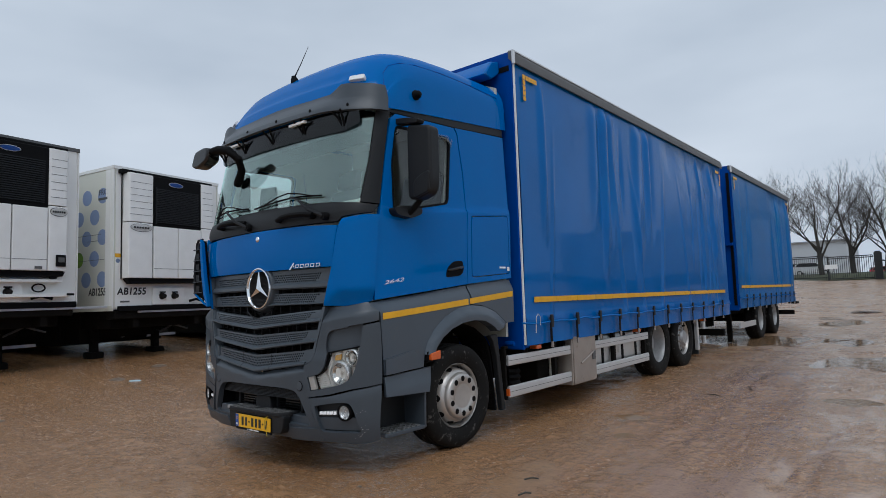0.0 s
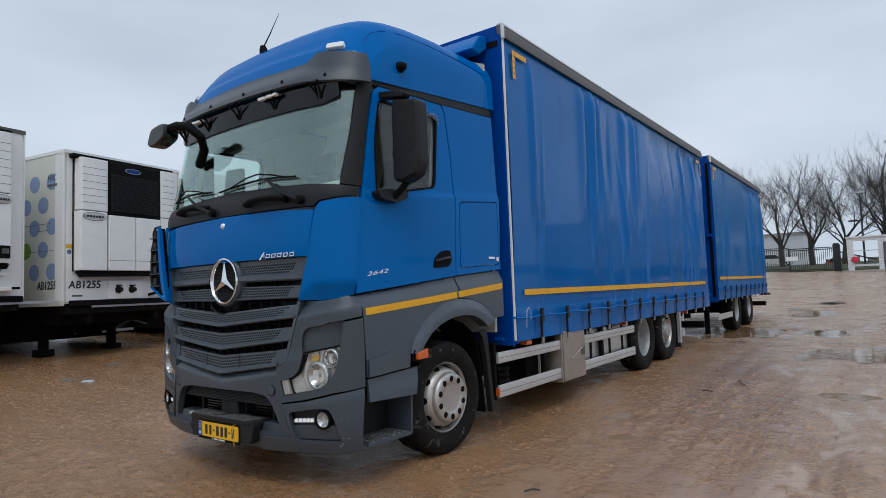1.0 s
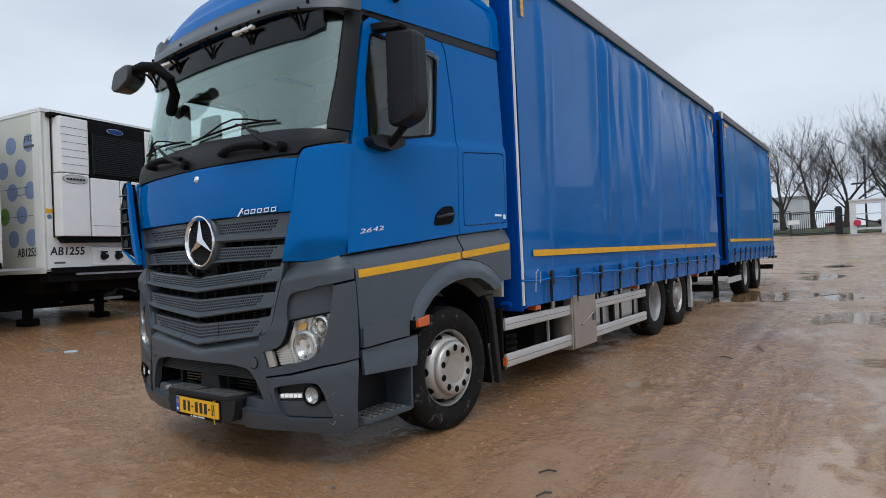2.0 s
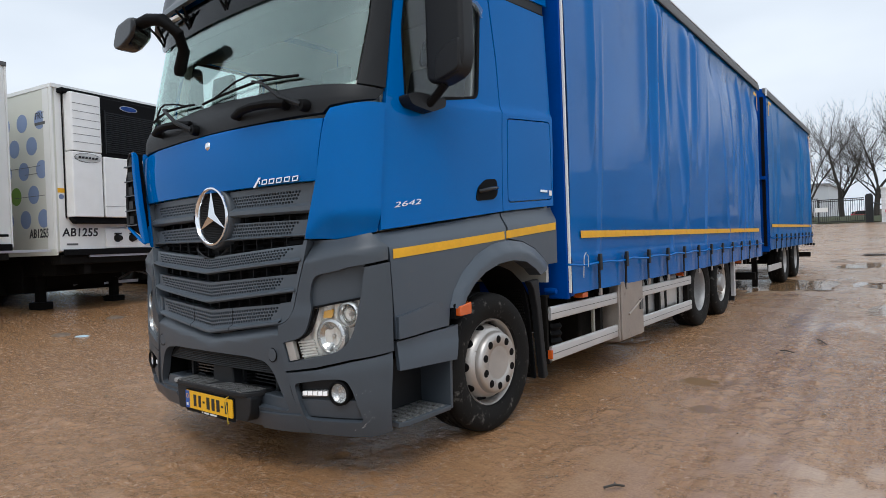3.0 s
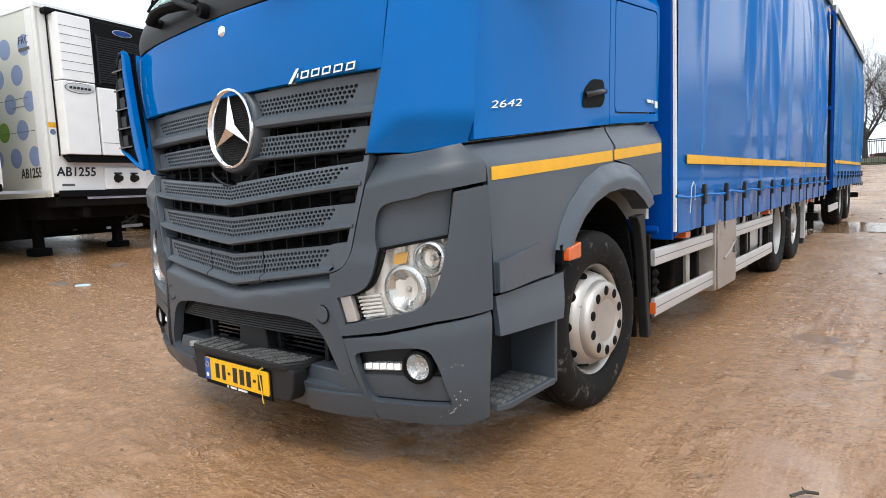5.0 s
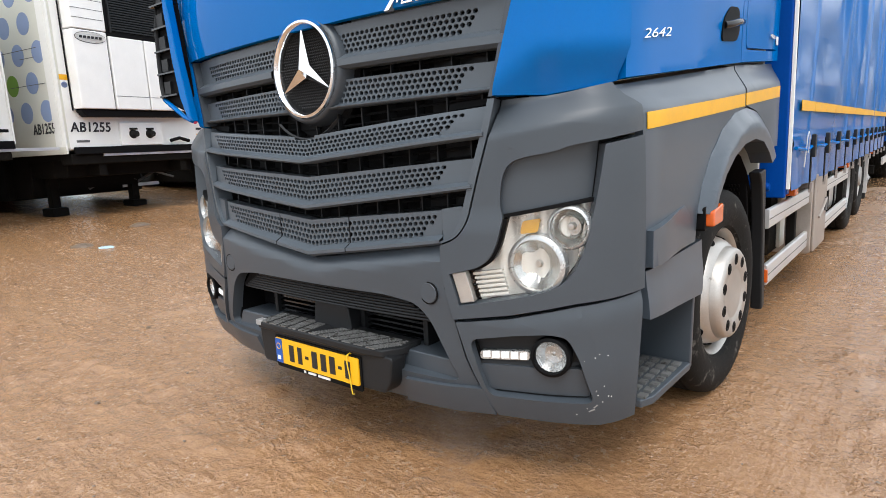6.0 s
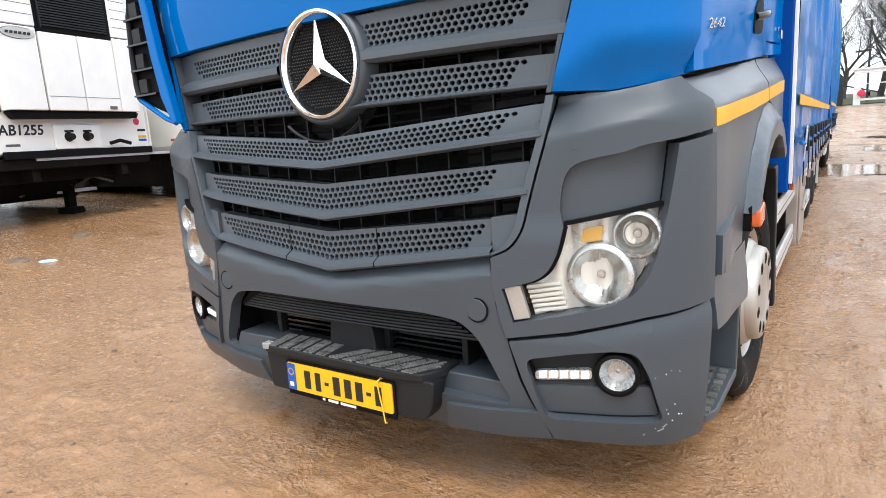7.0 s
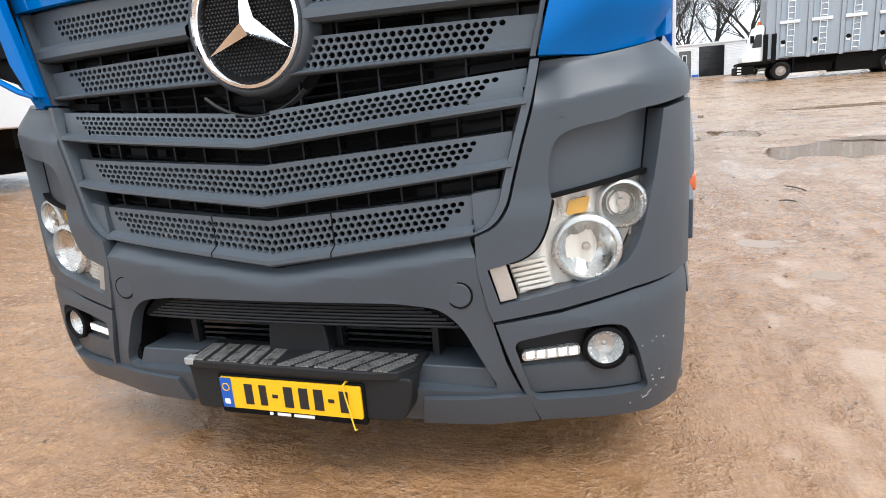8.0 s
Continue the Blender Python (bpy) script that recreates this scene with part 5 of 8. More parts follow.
def wheel(parent, x, y, z, side, kind, steer=0, tyre=1.0):
    """A wheel whose outer face looks along x: kind 'cover', 'dish' or 'hub'."""
    m = Matrix.Translation((x, y, z)) @ pose(0, 0, 0, 0, 0, steer) @ pose(0, 0, 0, 0, 90 * side, 0)
    lip_r = 0.290
    w = part("wheel", lathed([(r if r < 0.3 else 0.285 + (r - 0.285) * tyre, h) for r, h in TYRE], m, 56), RUBBER, parent, "muddy lorry tyre on a steel wheel", sharp=35)
    lip = [(lip_r - 0.030, -0.10), (lip_r - 0.027, 0.06), (lip_r - 0.020, 0.108), (lip_r - 0.006, 0.125), (lip_r, 0.118), (lip_r - 0.004, 0.100)]
    part("rim", lathed(lip, m, 56), RIM if kind != "dish" else RIM_GREY, w, "steel rim")
    if kind == "cover":
        part("wheel_disc", lathed([(0.256, 0.020), (0.252, 0.060), (0.240, 0.108), (0.222, 0.136), (0.208, 0.144), (0.203, 0.164), (0.197, 0.181), (0.188, 0.188), (0.165, 0.190), (0.120, 0.189), (0.113, 0.184), (0.106, 0.1835), (0.0, 0.1835)], m, 64), RIM, w, "brushed steel wheel cover")
        for k in range(10):
            a = 2 * math.pi * k / 10
            mm = m @ Matrix.Translation((0.154 * math.cos(a), 0.154 * math.sin(a), 0.1895))
            part("nut_hole", lathed([(0, 0.001), (0.0245, 0.001), (0.028, -0.004)], mm, 16), BLACK, w)
            part("wheel_nut", lathed([(0, 0.004), (0.010, 0.0035), (0.0125, 0.0012)], mm, 6), CHASSIS, w)
            a += math.pi / 10
            tilt_m = m @ pose(0, 0, 0, 0, 0, math.degrees(a)) @ Matrix.Translation((0.245, 0, 0.090)) @ pose(0, 0, 0, 0, 72, 0)
            part("hand_hole", lathed([(0, 0.004), (0.029, 0.004), (0.032, -0.004)], tilt_m, 16), BLACK, w)
    elif kind == "dish":
        part("wheel_disc", lathed([(0.266, 0.05), (0.255, -0.02), (0.235, -0.075), (0.20, -0.09), (0.15, -0.085), (0.14, -0.03), (0.125, 0.01), (0.10, 0.02), (0.0, 0.02)], m, 48), RIM_GREY, w, "deep dished grey wheel")
        for k in range(10):
            a = 2 * math.pi * k / 10
            mm = m @ Matrix.Translation((0.17 * math.cos(a), 0.17 * math.sin(a), -0.085))
            part("wheel_nut", lathed([(0, 0.03), (0.014, 0.028), (0.017, 0)], mm, 6), STEEL, w)
    else:
        part("wheel_disc", lathed([(0.264, 0.03), (0.245, 0.05), (0.225, 0.075), (0.19, 0.095), (0.135, 0.10), (0.13, 0.10), (0.118, 0.14), (0.105, 0.155), (0.0, 0.157)], m, 48), RIM_GREY, w, "grey steel wheel with hub")
        for k in range(10):
            a = 2 * math.pi * k / 10
            mm = m @ Matrix.Translation((0.165 * math.cos(a), 0.165 * math.sin(a), 0.095))
            part("wheel_nut", lathed([(0, 0.035), (0.014, 0.033), (0.017, 0)], mm, 6), STEEL, w)
            mm = m @ pose(0, 0, 0, 0, 0, math.degrees(a)) @ Matrix.Translation((0.226, 0, 0.070)) @ pose(0, 0, 0, 0, 50, 0)
            part("hand_hole", lathed([(0, 0.006), (0.026, 0.006), (0.03, -0.006)], mm, 12), BLACK, w)
    return w


for side in (1, -1):
    wheel(truck, side * 1.085, 1.513, 0.488, side, "cover", -2.5, 0.84)
    wheel(truck, side * 1.075, 6.56, 0.555, side, "dish")
    wheel(truck, side * 1.075, 7.72, 0.565, side, "hub")
    # liner over the front wheel, mudflap with spray bristles
    bm = bmesh.new()
    lathe(bm, [(0.60, -0.20), (0.60, 0.14)], Matrix.Translation((side * 1.07, 1.55, 0.53)) @ pose(0, 0, 0, 0, 90 * side, 0), 24, start=0.10 if side > 0 else 0.1, turn=math.pi * 2 - 0.001)
    bmesh.ops.delete(bm, geom=[v for v in bm.verts if v.co.z < 0.60], context="VERTS")
    part("wheel_liner", bm, BLACK, truck, "black wheel arch liner")
    flap = part("mudflap", prism([(1.97, 0.99), (2.10, 1.0), (2.125, 0.80), (2.16, 0.50), (2.195, 0.262), (2.135, 0.25), (2.10, 0.50), (2.065, 0.78), (2.02, 0.93)], "x", side * 1.205, side * 1.262), DARK, truck, "dark rear mudguard", bevel=0.01)
    part("spray_flap", prism([(1.96, 0.99), (2.02, 0.93), (2.065, 0.78), (2.10, 0.50), (2.135, 0.26), (2.115, 0.25), (2.085, 0.50), (2.045, 0.76), (2.00, 0.90)], "x", side * 0.90, side * 1.195), BLACK, flap, "black spray flap", bevel=0.004)
    bm = bmesh.new()
    for i in range(17):
        for j in range(30):
            z = 0.28 + 0.66 * j / 30
            y = np.interp(z, [0.25, 0.5, 0.76, 0.9, 0.99], [2.115, 2.085, 2.045, 2.00, 1.96])
            xx = 0.905 + 0.0155 * i + 0.0078 * (j % 2)
            box(bm, side * xx - 0.004, side * xx + 0.004, y - 0.012, y + 0.002, z, z + 0.012)
    tagged(part("spray_bristles", bm, CHASSIS, flap, smooth=False), kind="stuff")
    ob = part("side_marker", prism(rounded([(1.062, 0.845), (1.185, 0.850), (1.188, 0.925), (1.066, 0.905)], 0.012), "x", side * 1.250, side * 1.296), ORANGE, truck, "orange side marker lamp", bevel=0.008)
    part("marker_base", prism(rounded([(1.045, 0.83), (1.17, 0.835), (1.17, 0.94), (1.05, 0.92)], 0.012), "x", side * 1.21, side * 1.266), BLACK, truck)

# ---- chassis and what hangs on it ----
for side in (1, -1):
    part("frame_rail", boxed(side * 0.38 - 0.04, side * 0.38 + 0.04, 0.9, 10.45, 0.66, 0.92), CHASSIS, truck, "black chassis rail", bevel=0.008)
    tank = part("fuel_tank", prism(rounded([(side * 0.66, 0.36), (side * 1.17, 0.36), (side * 1.17, 0.865), (side * 0.66, 0.865)], 0.12, 6), "y", 4.25, 5.95), TANK, truck, "dull aluminium fuel tank", bevel=0.02)
    for y in (4.62, 5.25, 5.72):
        part("tank_strap", prism(rounded([(side * 0.65, 0.35), (side * 1.178, 0.35), (side * 1.178, 0.875), (side * 0.65, 0.875)], 0.125, 6), "y", y - 0.03, y + 0.03), BLACK, tank, "black tank strap")
    tool = part("tool_box", prism(rounded([(side * 0.80, 0.30), (side * 1.275, 0.30), (side * 1.275, 0.88), (side * 0.80, 0.88)], 0.03), "y", 3.60, 4.20), STEEL, truck, "dull stainless steel tool box", bevel=0.01)
    part("tool_lid", prism(rounded([(3.615, 0.315), (4.185, 0.315), (4.185, 0.865), (3.615, 0.865)], 0.02), "x", side * 1.275, side * 1.289), STEEL, tool, bevel=0.005)
    part("lock_bar", tubed([(side * 1.295, 3.78, 0.545), (side * 1.296, 3.96, 0.60), (side * 1.298, 4.10, 0.655)], 0.010, sides=6), STEEL, tool)
    part("lock_plate", boxed(side * 1.289, side * 1.303, 4.08, 4.15, 0.56, 0.66), SEAL, tool, "small dark latch")
    for y0, y1 in ((2.29, 3.66), (4.23, 6.02)):
        for z0, z1 in ((0.665, 0.770), (0.350, 0.465)):
            guard = part("side_guard", prism(rounded([(side * 1.222, z0), (side * 1.252, z0), (side * 1.252, z1), (side * 1.222, z1)], 0.012), "y", y0, y1), ALU, truck, "aluminium side guard rail", bevel=0.003)
            part("guard_groove", boxed(side * 1.251, side * 1.2545, y0 + 0.002, y1 - 0.002, (z0 + z1) / 2 - 0.002, (z0 + z1) / 2 + 0.002), SEAL, guard)
    for y in (2.30, 3.30, 4.9, 5.98):
        part("guard_post", boxed(side * 1.17, side * 1.222, y - 0.03, y + 0.03, 0.33, 0.86), CHASSIS, truck, bevel=0.004)
    part("rail_marker", boxed(side * 1.225, side * 1.256, 2.268, 2.292, 0.372, 0.44), ORANGE, truck, "amber rail marker")
    for y in (2.83, 5.62, 8.7):
        part("box_marker", boxed(side * 1.20, side * 1.292, y - 0.05, y + 0.05, 0.795, 0.838), ORANGE, truck, "orange marker lamp under the box", bevel=0.006)
    part("air_tank", lathed([(0, 0.42), (0.10, 0.41), (0.14, 0.36), (0.14, -0.36), (0.10, -0.41), (0, -0.42)], Matrix.Translation((side * 0.72, 2.95, 0.60)) @ pose(0, 0, 0, 90, 0, 0), 24), CHASSIS, truck, "black air tank")
    part("battery_box", boxed(side * 0.62, side * 1.10, 3.10, 3.52, 0.36, 0.78), CHASSIS, truck, "dark battery box", bevel=0.02)
    part("battery_plate", boxed(side * 1.10, side * 1.125, 3.34, 3.50, 0.38, 0.74), REEF_SIDE, truck, "cream cover plate", bevel=0.006)
    part("guard_end", boxed(side * 1.20, side * 1.222, 2.292, 2.33, 0.33, 0.84), ALU, truck, bevel=0.004)
    for y in (6.56, 7.72):
        bm = bmesh.new()
        lathe(bm, [(0.60, -0.30), (0.60, 0.14), (0.58, 0.15)], Matrix.Translation((side * 1.05, y, 0.555)) @ pose(0, 0, 0, 0, 90 * side, 0), 32)
        bmesh.ops.delete(bm, geom=[v for v in bm.verts if v.co.z < 0.80], context="VERTS")
        part("rear_mudguard", bm, BLACK, truck, "black rear mudguard")
    part("rear_mudflap", boxed(side * 0.80, side * 1.24, 8.36, 8.40, 0.22, 0.82), DARK, truck, "dark rear mudflap", bevel=0.006)
    part("flap_rail", boxed(side * 1.20, side * 1.25, 8.34, 8.43, 0.30, 0.84), ALU, truck)
part("front_axle", tubed([(-1.0, 1.513, 0.45), (1.0, 1.513, 0.45)], 0.07), CHASSIS, truck)
for y in (6.56, 7.72):
    part("rear_axle", tubed([(-1.0, y, 0.55), (1.0, y, 0.55)], 0.10), CHASSIS, truck)
# plain mass added between the rails to keep light from passing under the lorry
part("gearbox", boxed(-0.33, 0.33, 2.4, 3.9, 0.38, 0.95), CHASSIS, truck, bevel=0.04)
for k in range(9):
    part("cross_member", boxed(-1.18, 1.18, 2.7 + 0.86 * k, 2.78 + 0.86 * k, 0.74, 0.86), CHASSIS, truck)
part("propshaft", tubed([(0, 3.9, 0.60), (0, 7.7, 0.56)], 0.07), CHASSIS, truck)
part("engine_block", boxed(-0.45, 0.45, 0.7, 2.4, 0.42, 1.2), CHASSIS, truck)
part("air_spring", lathed([(0.09, 0), (0.11, 0.03), (0.09, 0.06), (0.11, 0.09), (0.09, 0.12), (0.11, 0.15), (0.09, 0.18)], Matrix.Translation((1.05, 2.62, 0.42)), 20), BLACK, truck, "black ribbed air spring")
part("blue_coupling", lathed([(0, 0.05), (0.022, 0.05), (0.028, 0.01), (0.025, -0.05), (0, -0.05)], Matrix.Translation((1.16, 2.47, 0.875)) @ pose(0, 0, 0, 0, 90, 0), 16), BLUE_MATT, truck, "blue coupling head")

# ---- the load box ----
def curtain_mesh(y0, y1, z0, z1, x, folds, seed, ny, nz, sag=0.02):
    """A hanging tarpaulin with upright folds, slanting creases and a hem pulled in at each strap."""
    rng = np.random.RandomState(seed)
    ys, zs = np.linspace(y0, y1, ny), np.linspace(z0, z1, nz)
    gy, gz = np.meshgrid(ys, zs)
    v = (gz - z0) / (z1 - z0)
    dx = 0.012 * np.sin(gy * 1.3 + seed) * np.sin(v * math.pi)
    for k in range(folds):
        c, wd = y0 + 0.1 + (y1 - y0 - 0.2) * rng.uniform(0, 1) ** (0.62 if k % 3 else 1.0), rng.uniform(0.04, 0.13)
        lo, hi = rng.uniform(0.0, 0.5), rng.uniform(0.75, 1.4)
        amp, lean = rng.uniform(0.022, 0.062) * rng.choice([1, 1, -0.6]), rng.uniform(-0.12, 0.12)
        fade = np.clip((v - lo) / 0.25, 0, 1) * np.clip((hi - v) / 0.25, 0, 1)
        dx += amp * fade * np.exp(-((gy - c - lean * (v - 0.5)) / wd) ** 2)
    for _ in range(folds // 3):
        c, wd, lean = rng.uniform(y0 + 0.5, y1 - 0.5), rng.uniform(0.02, 0.05), rng.uniform(0.25, 0.7) * rng.choice([-1, 1])
        fade = np.clip(v / 0.2, 0, 1) * np.clip((0.85 - v) / 0.3, 0, 1)
        dx += rng.uniform(0.014, 0.030) * fade * np.exp(-((gy - c - lean * (v - 0.4)) / wd) ** 2)
    dx += sag * np.sin(v * math.pi) * 0.5
    far = np.clip((gy - y0 - 0.55 * (y1 - y0)) / 0.4, 0, 1)
    dx -= 0.055 * far * np.clip((v - 0.80 + 0.02 * np.sin(gy * 7)) / 0.2, 0, 1)
    dx *= 1 - 0.9 * np.clip((v - 0.93) / 0.07, 0, 1)
    hem = np.clip((0.10 - v) / 0.10, 0, 1)
    dx += hem * 0.022 * np.abs(np.sin((gy - y0 - 0.45) * math.pi / 0.61)) + 0.012 * np.exp(-((v - 0.085) / 0.012) ** 2)
    co = np.stack([x + dx, gy, gz], axis=-1).reshape(-1, 3)
    bm = bmesh.new()
    vs = [bm.verts.new(c) for c in co]
    for j in range(nz - 1):
        for i in range(ny - 1):
            a = j * ny + i
            bm.faces.new([vs[a], vs[a + 1], vs[a + ny + 1], vs[a + ny]])
    return bm


def load_box(parent, y0, y1, z0, z1, mat, seed, folds, stripe_z, straps, ny):
    """Box body with curtains, pelmets, corner posts, straps and reflective tape."""
    part("box_floor", boxed(-1.27, 1.27, y0 + 0.02, y1 - 0.02, z0 + 0.02, z0 + 0.20), CHASSIS, parent, "dark box floor frame")
    part("box_front", boxed(-1.275, 1.275, y0, y0 + 0.045, z0 - 0.04, z1 + 0.03), BLUE_MATT, parent, "blue box front wall", bevel=0.01)
    part("box_rear", boxed(-1.275, 1.275, y1 - 0.05, y1, z0, z1), BLUE_MATT, parent, "blue box rear wall", bevel=0.01)
    part("box_roof", boxed(-1.25, 1.25, y0 + 0.05, y1 - 0.05, z1 - 0.03, z1 - 0.012), WHITE, parent, "pale box roof")
    for side in (1, -1):
        part("corner_post", boxed(side * 1.276, side * 1.296, y0 + 0.012, y0 + 0.03, z0 + 0.01, z1 - 0.10), WHITE if parent is truck else BLUE_MATT, parent, "edge strip at the box corner", bevel=0.003)
        part("post_panel", boxed(side * 1.24, side * 1.28, y0 + 0.03, y0 + 0.10, z0 - 0.02, z1 - 0.08), BLUE_MATT, parent)
        if side > 0:
            part("curtain", curtain_mesh(y0 + 0.04, y1 - 0.03, z0, z1 - 0.10, 1.283, folds, seed, ny, 70), mat, parent, "blue tarpaulin curtain with upright folds", sharp=180)
        else:
            part("curtain", boxed(-1.29, -1.28, y0 + 0.04, y1 - 0.03, z0, z1 - 0.10), mat, parent, "blue tarpaulin curtain")
        pel = part("pelmet", prism([(side * 1.24, z1 + 0.030), (side * 1.295, z1 + 0.022), (side * 1.318, z1 - 0.030), (side * 1.318, z1 - 0.115), (side * 1.304, z1 - 0.118), (side * 1.24, z1 - 0.05)], "y", y0 - 0.01, y1 + 0.005), SEAL, parent, "dark aluminium roof rail", bevel=0.004)
        part("pelmet_lip", boxed(side * 1.24, side * 1.304, y0 - 0.008, y1, z1 + 0.020, z1 + 0.036), ALU, pel)
        if side < 0:
            continue
        part("corner_cap", boxed(1.285, 1.322, y0 - 0.016, y0 + 0.012, z1 - 0.13, z1 + 0.030), ALU, parent, "pale corner cap", bevel=0.01)
        n = int((y1 - y0) / 0.5)
        ys = [y0 + 0.20 + (y1 - y0 - 0.55) * k / n for k in range(n + 1)]
        for a, b in zip(ys, ys[1:]):
            part("reflective_stripe", boxed(1.305, 1.3085, a + 0.004, b - 0.004, stripe_z - 0.030, stripe_z + 0.030), YELLOW, parent, "yellow reflective tape")
        for k in range(straps):
            y = y0 + 0.50 + 0.61 * k
            if y > y1 - 0.15:
                break
            strap = part("strap", boxed(1.322, 1.328, y - 0.022, y + 0.022, z0 - 0.03, stripe_z - 0.20), BLACK, parent, "black tension strap")
            part("buckle", prism(rounded([(y - 0.03, stripe_z - 0.31), (y + 0.03, stripe_z - 0.31), (y + 0.024, stripe_z - 0.17), (y - 0.024, stripe_z - 0.17)], 0.01), "x", 1.325, 1.35), DARK, strap, "black buckle", bevel=0.005)
            part("strap_hook", boxed(1.322, 1.34, y - 0.02, y + 0.02, z0 - 0.05, z0 + 0.01), STEEL, strap)
        for k in range(5):
            part("tape_mark", boxed(1.309, 1.312, y0 + 0.16, y0 + 0.21, z1 - 0.25 - 0.06 * k, z1 - 0.25 - 0.06 * k + 0.052), YELLOW, parent)
        for k in range(4):
            part("tape_mark", boxed(1.309, 1.312, y0 + 0.222 + 0.06 * k, y0 + 0.274 + 0.06 * k, z1 - 0.25, z1 - 0.198), YELLOW, parent)
            part("tape_mark", boxed(1.312, 1.315, y1 - 0.50 + 0.06 * k, y1 - 0.448 + 0.06 * k, z1 - 0.27, z1 - 0.218), YELLOW, parent)
            part("tape_mark", boxed(1.312, 1.315, y1 - 0.26, y1 - 0.21, z1 - 0.33 - 0.06 * k, z1 - 0.278 - 0.06 * k), YELLOW, parent)
        hem = [(1.335 + 0.008 * math.sin(k * 1.7), y0 - 0.1 + (y1 - y0) * k / 40, stripe_z - 0.235 - 0.02 * abs(math.sin(k * 0.9))) for k in range(41)]
        part("sealing_cord", tubed(hem, 0.011, sides=6), BLUE, parent, "glossy blue customs cord")


load_box(truck, 2.545, 10.46, 0.845, 3.985, CURTAIN, 4, 24, 1.322, 14, 330)
part("curtain_hook", tubed([(1.34, 2.70, 0.97), (1.35, 2.70, 1.14), (1.35, 2.74, 1.17), (1.35, 2.78, 1.14), (1.345, 2.785, 1.05)], 0.004, sides=6), ALU, truck, "pale wire hook")
part("roof_fairing", prism([(2.25, 3.72), (2.40, 3.90), (2.54, 3.93), (2.54, 3.80), (2.40, 3.70)], "x", -1.05, 1.12), BLUE, truck, "blue fairing lip behind the cab roof", bevel=0.02)
part("vent_slot", boxed(1.10, 1.24, 2.538, 2.546, 3.80, 3.86), BLACK, truck)
part("tow_coupling", boxed(-0.3, 0.3, 10.3, 10.6, 0.45, 0.8), CHASSIS, truck, bevel=0.02)
part("bumper_beam", boxed(-1.2, 1.2, 10.2, 10.32, 0.42, 0.55), CHASSIS, truck, bevel=0.01)

# ---- the trailer behind ----
trailer = thing("trailer", "faded blue curtain-sided drawbar trailer coupled behind the lorry", "trailer")
load_box(trailer, 11.22, 17.60, 0.93, 4.035, CURTAIN_OLD, 11, 10, 1.400, 11, 200)
for side in (1, -1):
    wheel(trailer, side * 1.085, 13.40, 0.63, side, "dish")
    wheel(trailer, side * 1.085, 14.98, 0.65, side, "dish")
    part("frame_rail", boxed(side * 0.42 - 0.04, side * 0.42 + 0.04, 11.3, 17.5, 0.70, 0.95), CHASSIS, trailer)
    part("side_guard", boxed(side * 1.22, side * 1.25, 11.35, 12.75, 0.50, 0.62), ALU, trailer, "aluminium side guard rail", bevel=0.004)
    part("landing_leg", boxed(side * 0.9 - 0.05, side * 0.9 + 0.05, 11.75, 11.85, 0.16, 0.9), CHASSIS, trailer, bevel=0.01)
    part("corner_brace", boxed(side * 1.19, side * 1.25, 11.205, 11.235, 1.0, 3.9), BLACK, trailer)
for y in (13.40, 14.98):
    part("axle", tubed([(-1.0, y, 0.63), (1.0, y, 0.63)], 0.08), CHASSIS, trailer)
part("drawbar", prism([(-0.35, 12.6), (0.35, 12.6), (0.12, 10.65), (-0.12, 10.65)], "z", 0.48, 0.62), CHASSIS, trailer, "dark drawbar", bevel=0.01)
part("jack", tubed([(0.55, 11.05, 0.20), (0.55, 11.05, 0.75)], 0.05), WHITE, trailer, "pale parking jack")
part("front_ledge", boxed(-1.25, 1.25, 11.14, 11.22, 2.3, 2.36), BLUE_MATT, trailer)
part("rear_underrun", boxed(-1.2, 1.25, 17.45, 17.58, 0.55, 0.68), CHASSIS, trailer, bevel=0.01)
part("rear_bracket", boxed(1.1, 1.32, 17.60, 17.95, 0.86, 0.92), CHASSIS, trailer)


# ---- the ground ----
PUDDLES = [(1.98, 3.58, 0.24, 0.21, -0.012), (2.19, 2.79, 0.10, 0.11, -0.012), (3.8, 9.3, 1.1, 1.15, -0.014), (1.2, 13.2, 1.25, 1.9, -0.012), (3.1, 12.6, 0.5, 0.9, -0.012), (3.75, 5.45, 0.36, 0.27, -0.012),
           (2.4, 18.5, 0.5, 1.3, -0.015), (8.3, 19.0, 2.8, 1.0, -0.015), (5.6, 10.5, 1.0, 0.4, -0.012),
           (0.5, 31.7, 1.0, 0.40, -0.015), (2.5, 23.4, 0.36, 0.45, -0.015), (1.75, 20.6, 0.30, 0.32, -0.015), (4.3, 27.0, 1.3, 0.5, -0.015)]


def axis(lo, hi, fine_lo, fine_hi, step, grow, far=1e9):
    out = list(np.arange(fine_lo, fine_hi, step))
    d, v = step, out[-1]
    while v < hi:
        d *= grow if v < far else 1.08
        v += d
        out.append(v)
    d, v = step, out[0]
    while v > lo:
        d *= 1.06
        v -= d
        out.insert(0, v)
    return np.array(out)


def fbm(x, y, seed):
    """Smooth noise from a sum of turned waves."""
    r = np.random.RandomState(seed)
    out = np.zeros_like(x)
    for k in range(26):
        f = 0.5 * 1.22 ** k
        a, p = r.uniform(0, 2 * math.pi), r.uniform(0, 2 * math.pi)
        out += np.sin((x * math.cos(a) + y * math.sin(a)) * f + p + 1.7 * np.sin((x * math.sin(a) - y * math.cos(a)) * f * 0.37 + p)) / (1.22 ** (k * 0.75))
    return out / 3.0


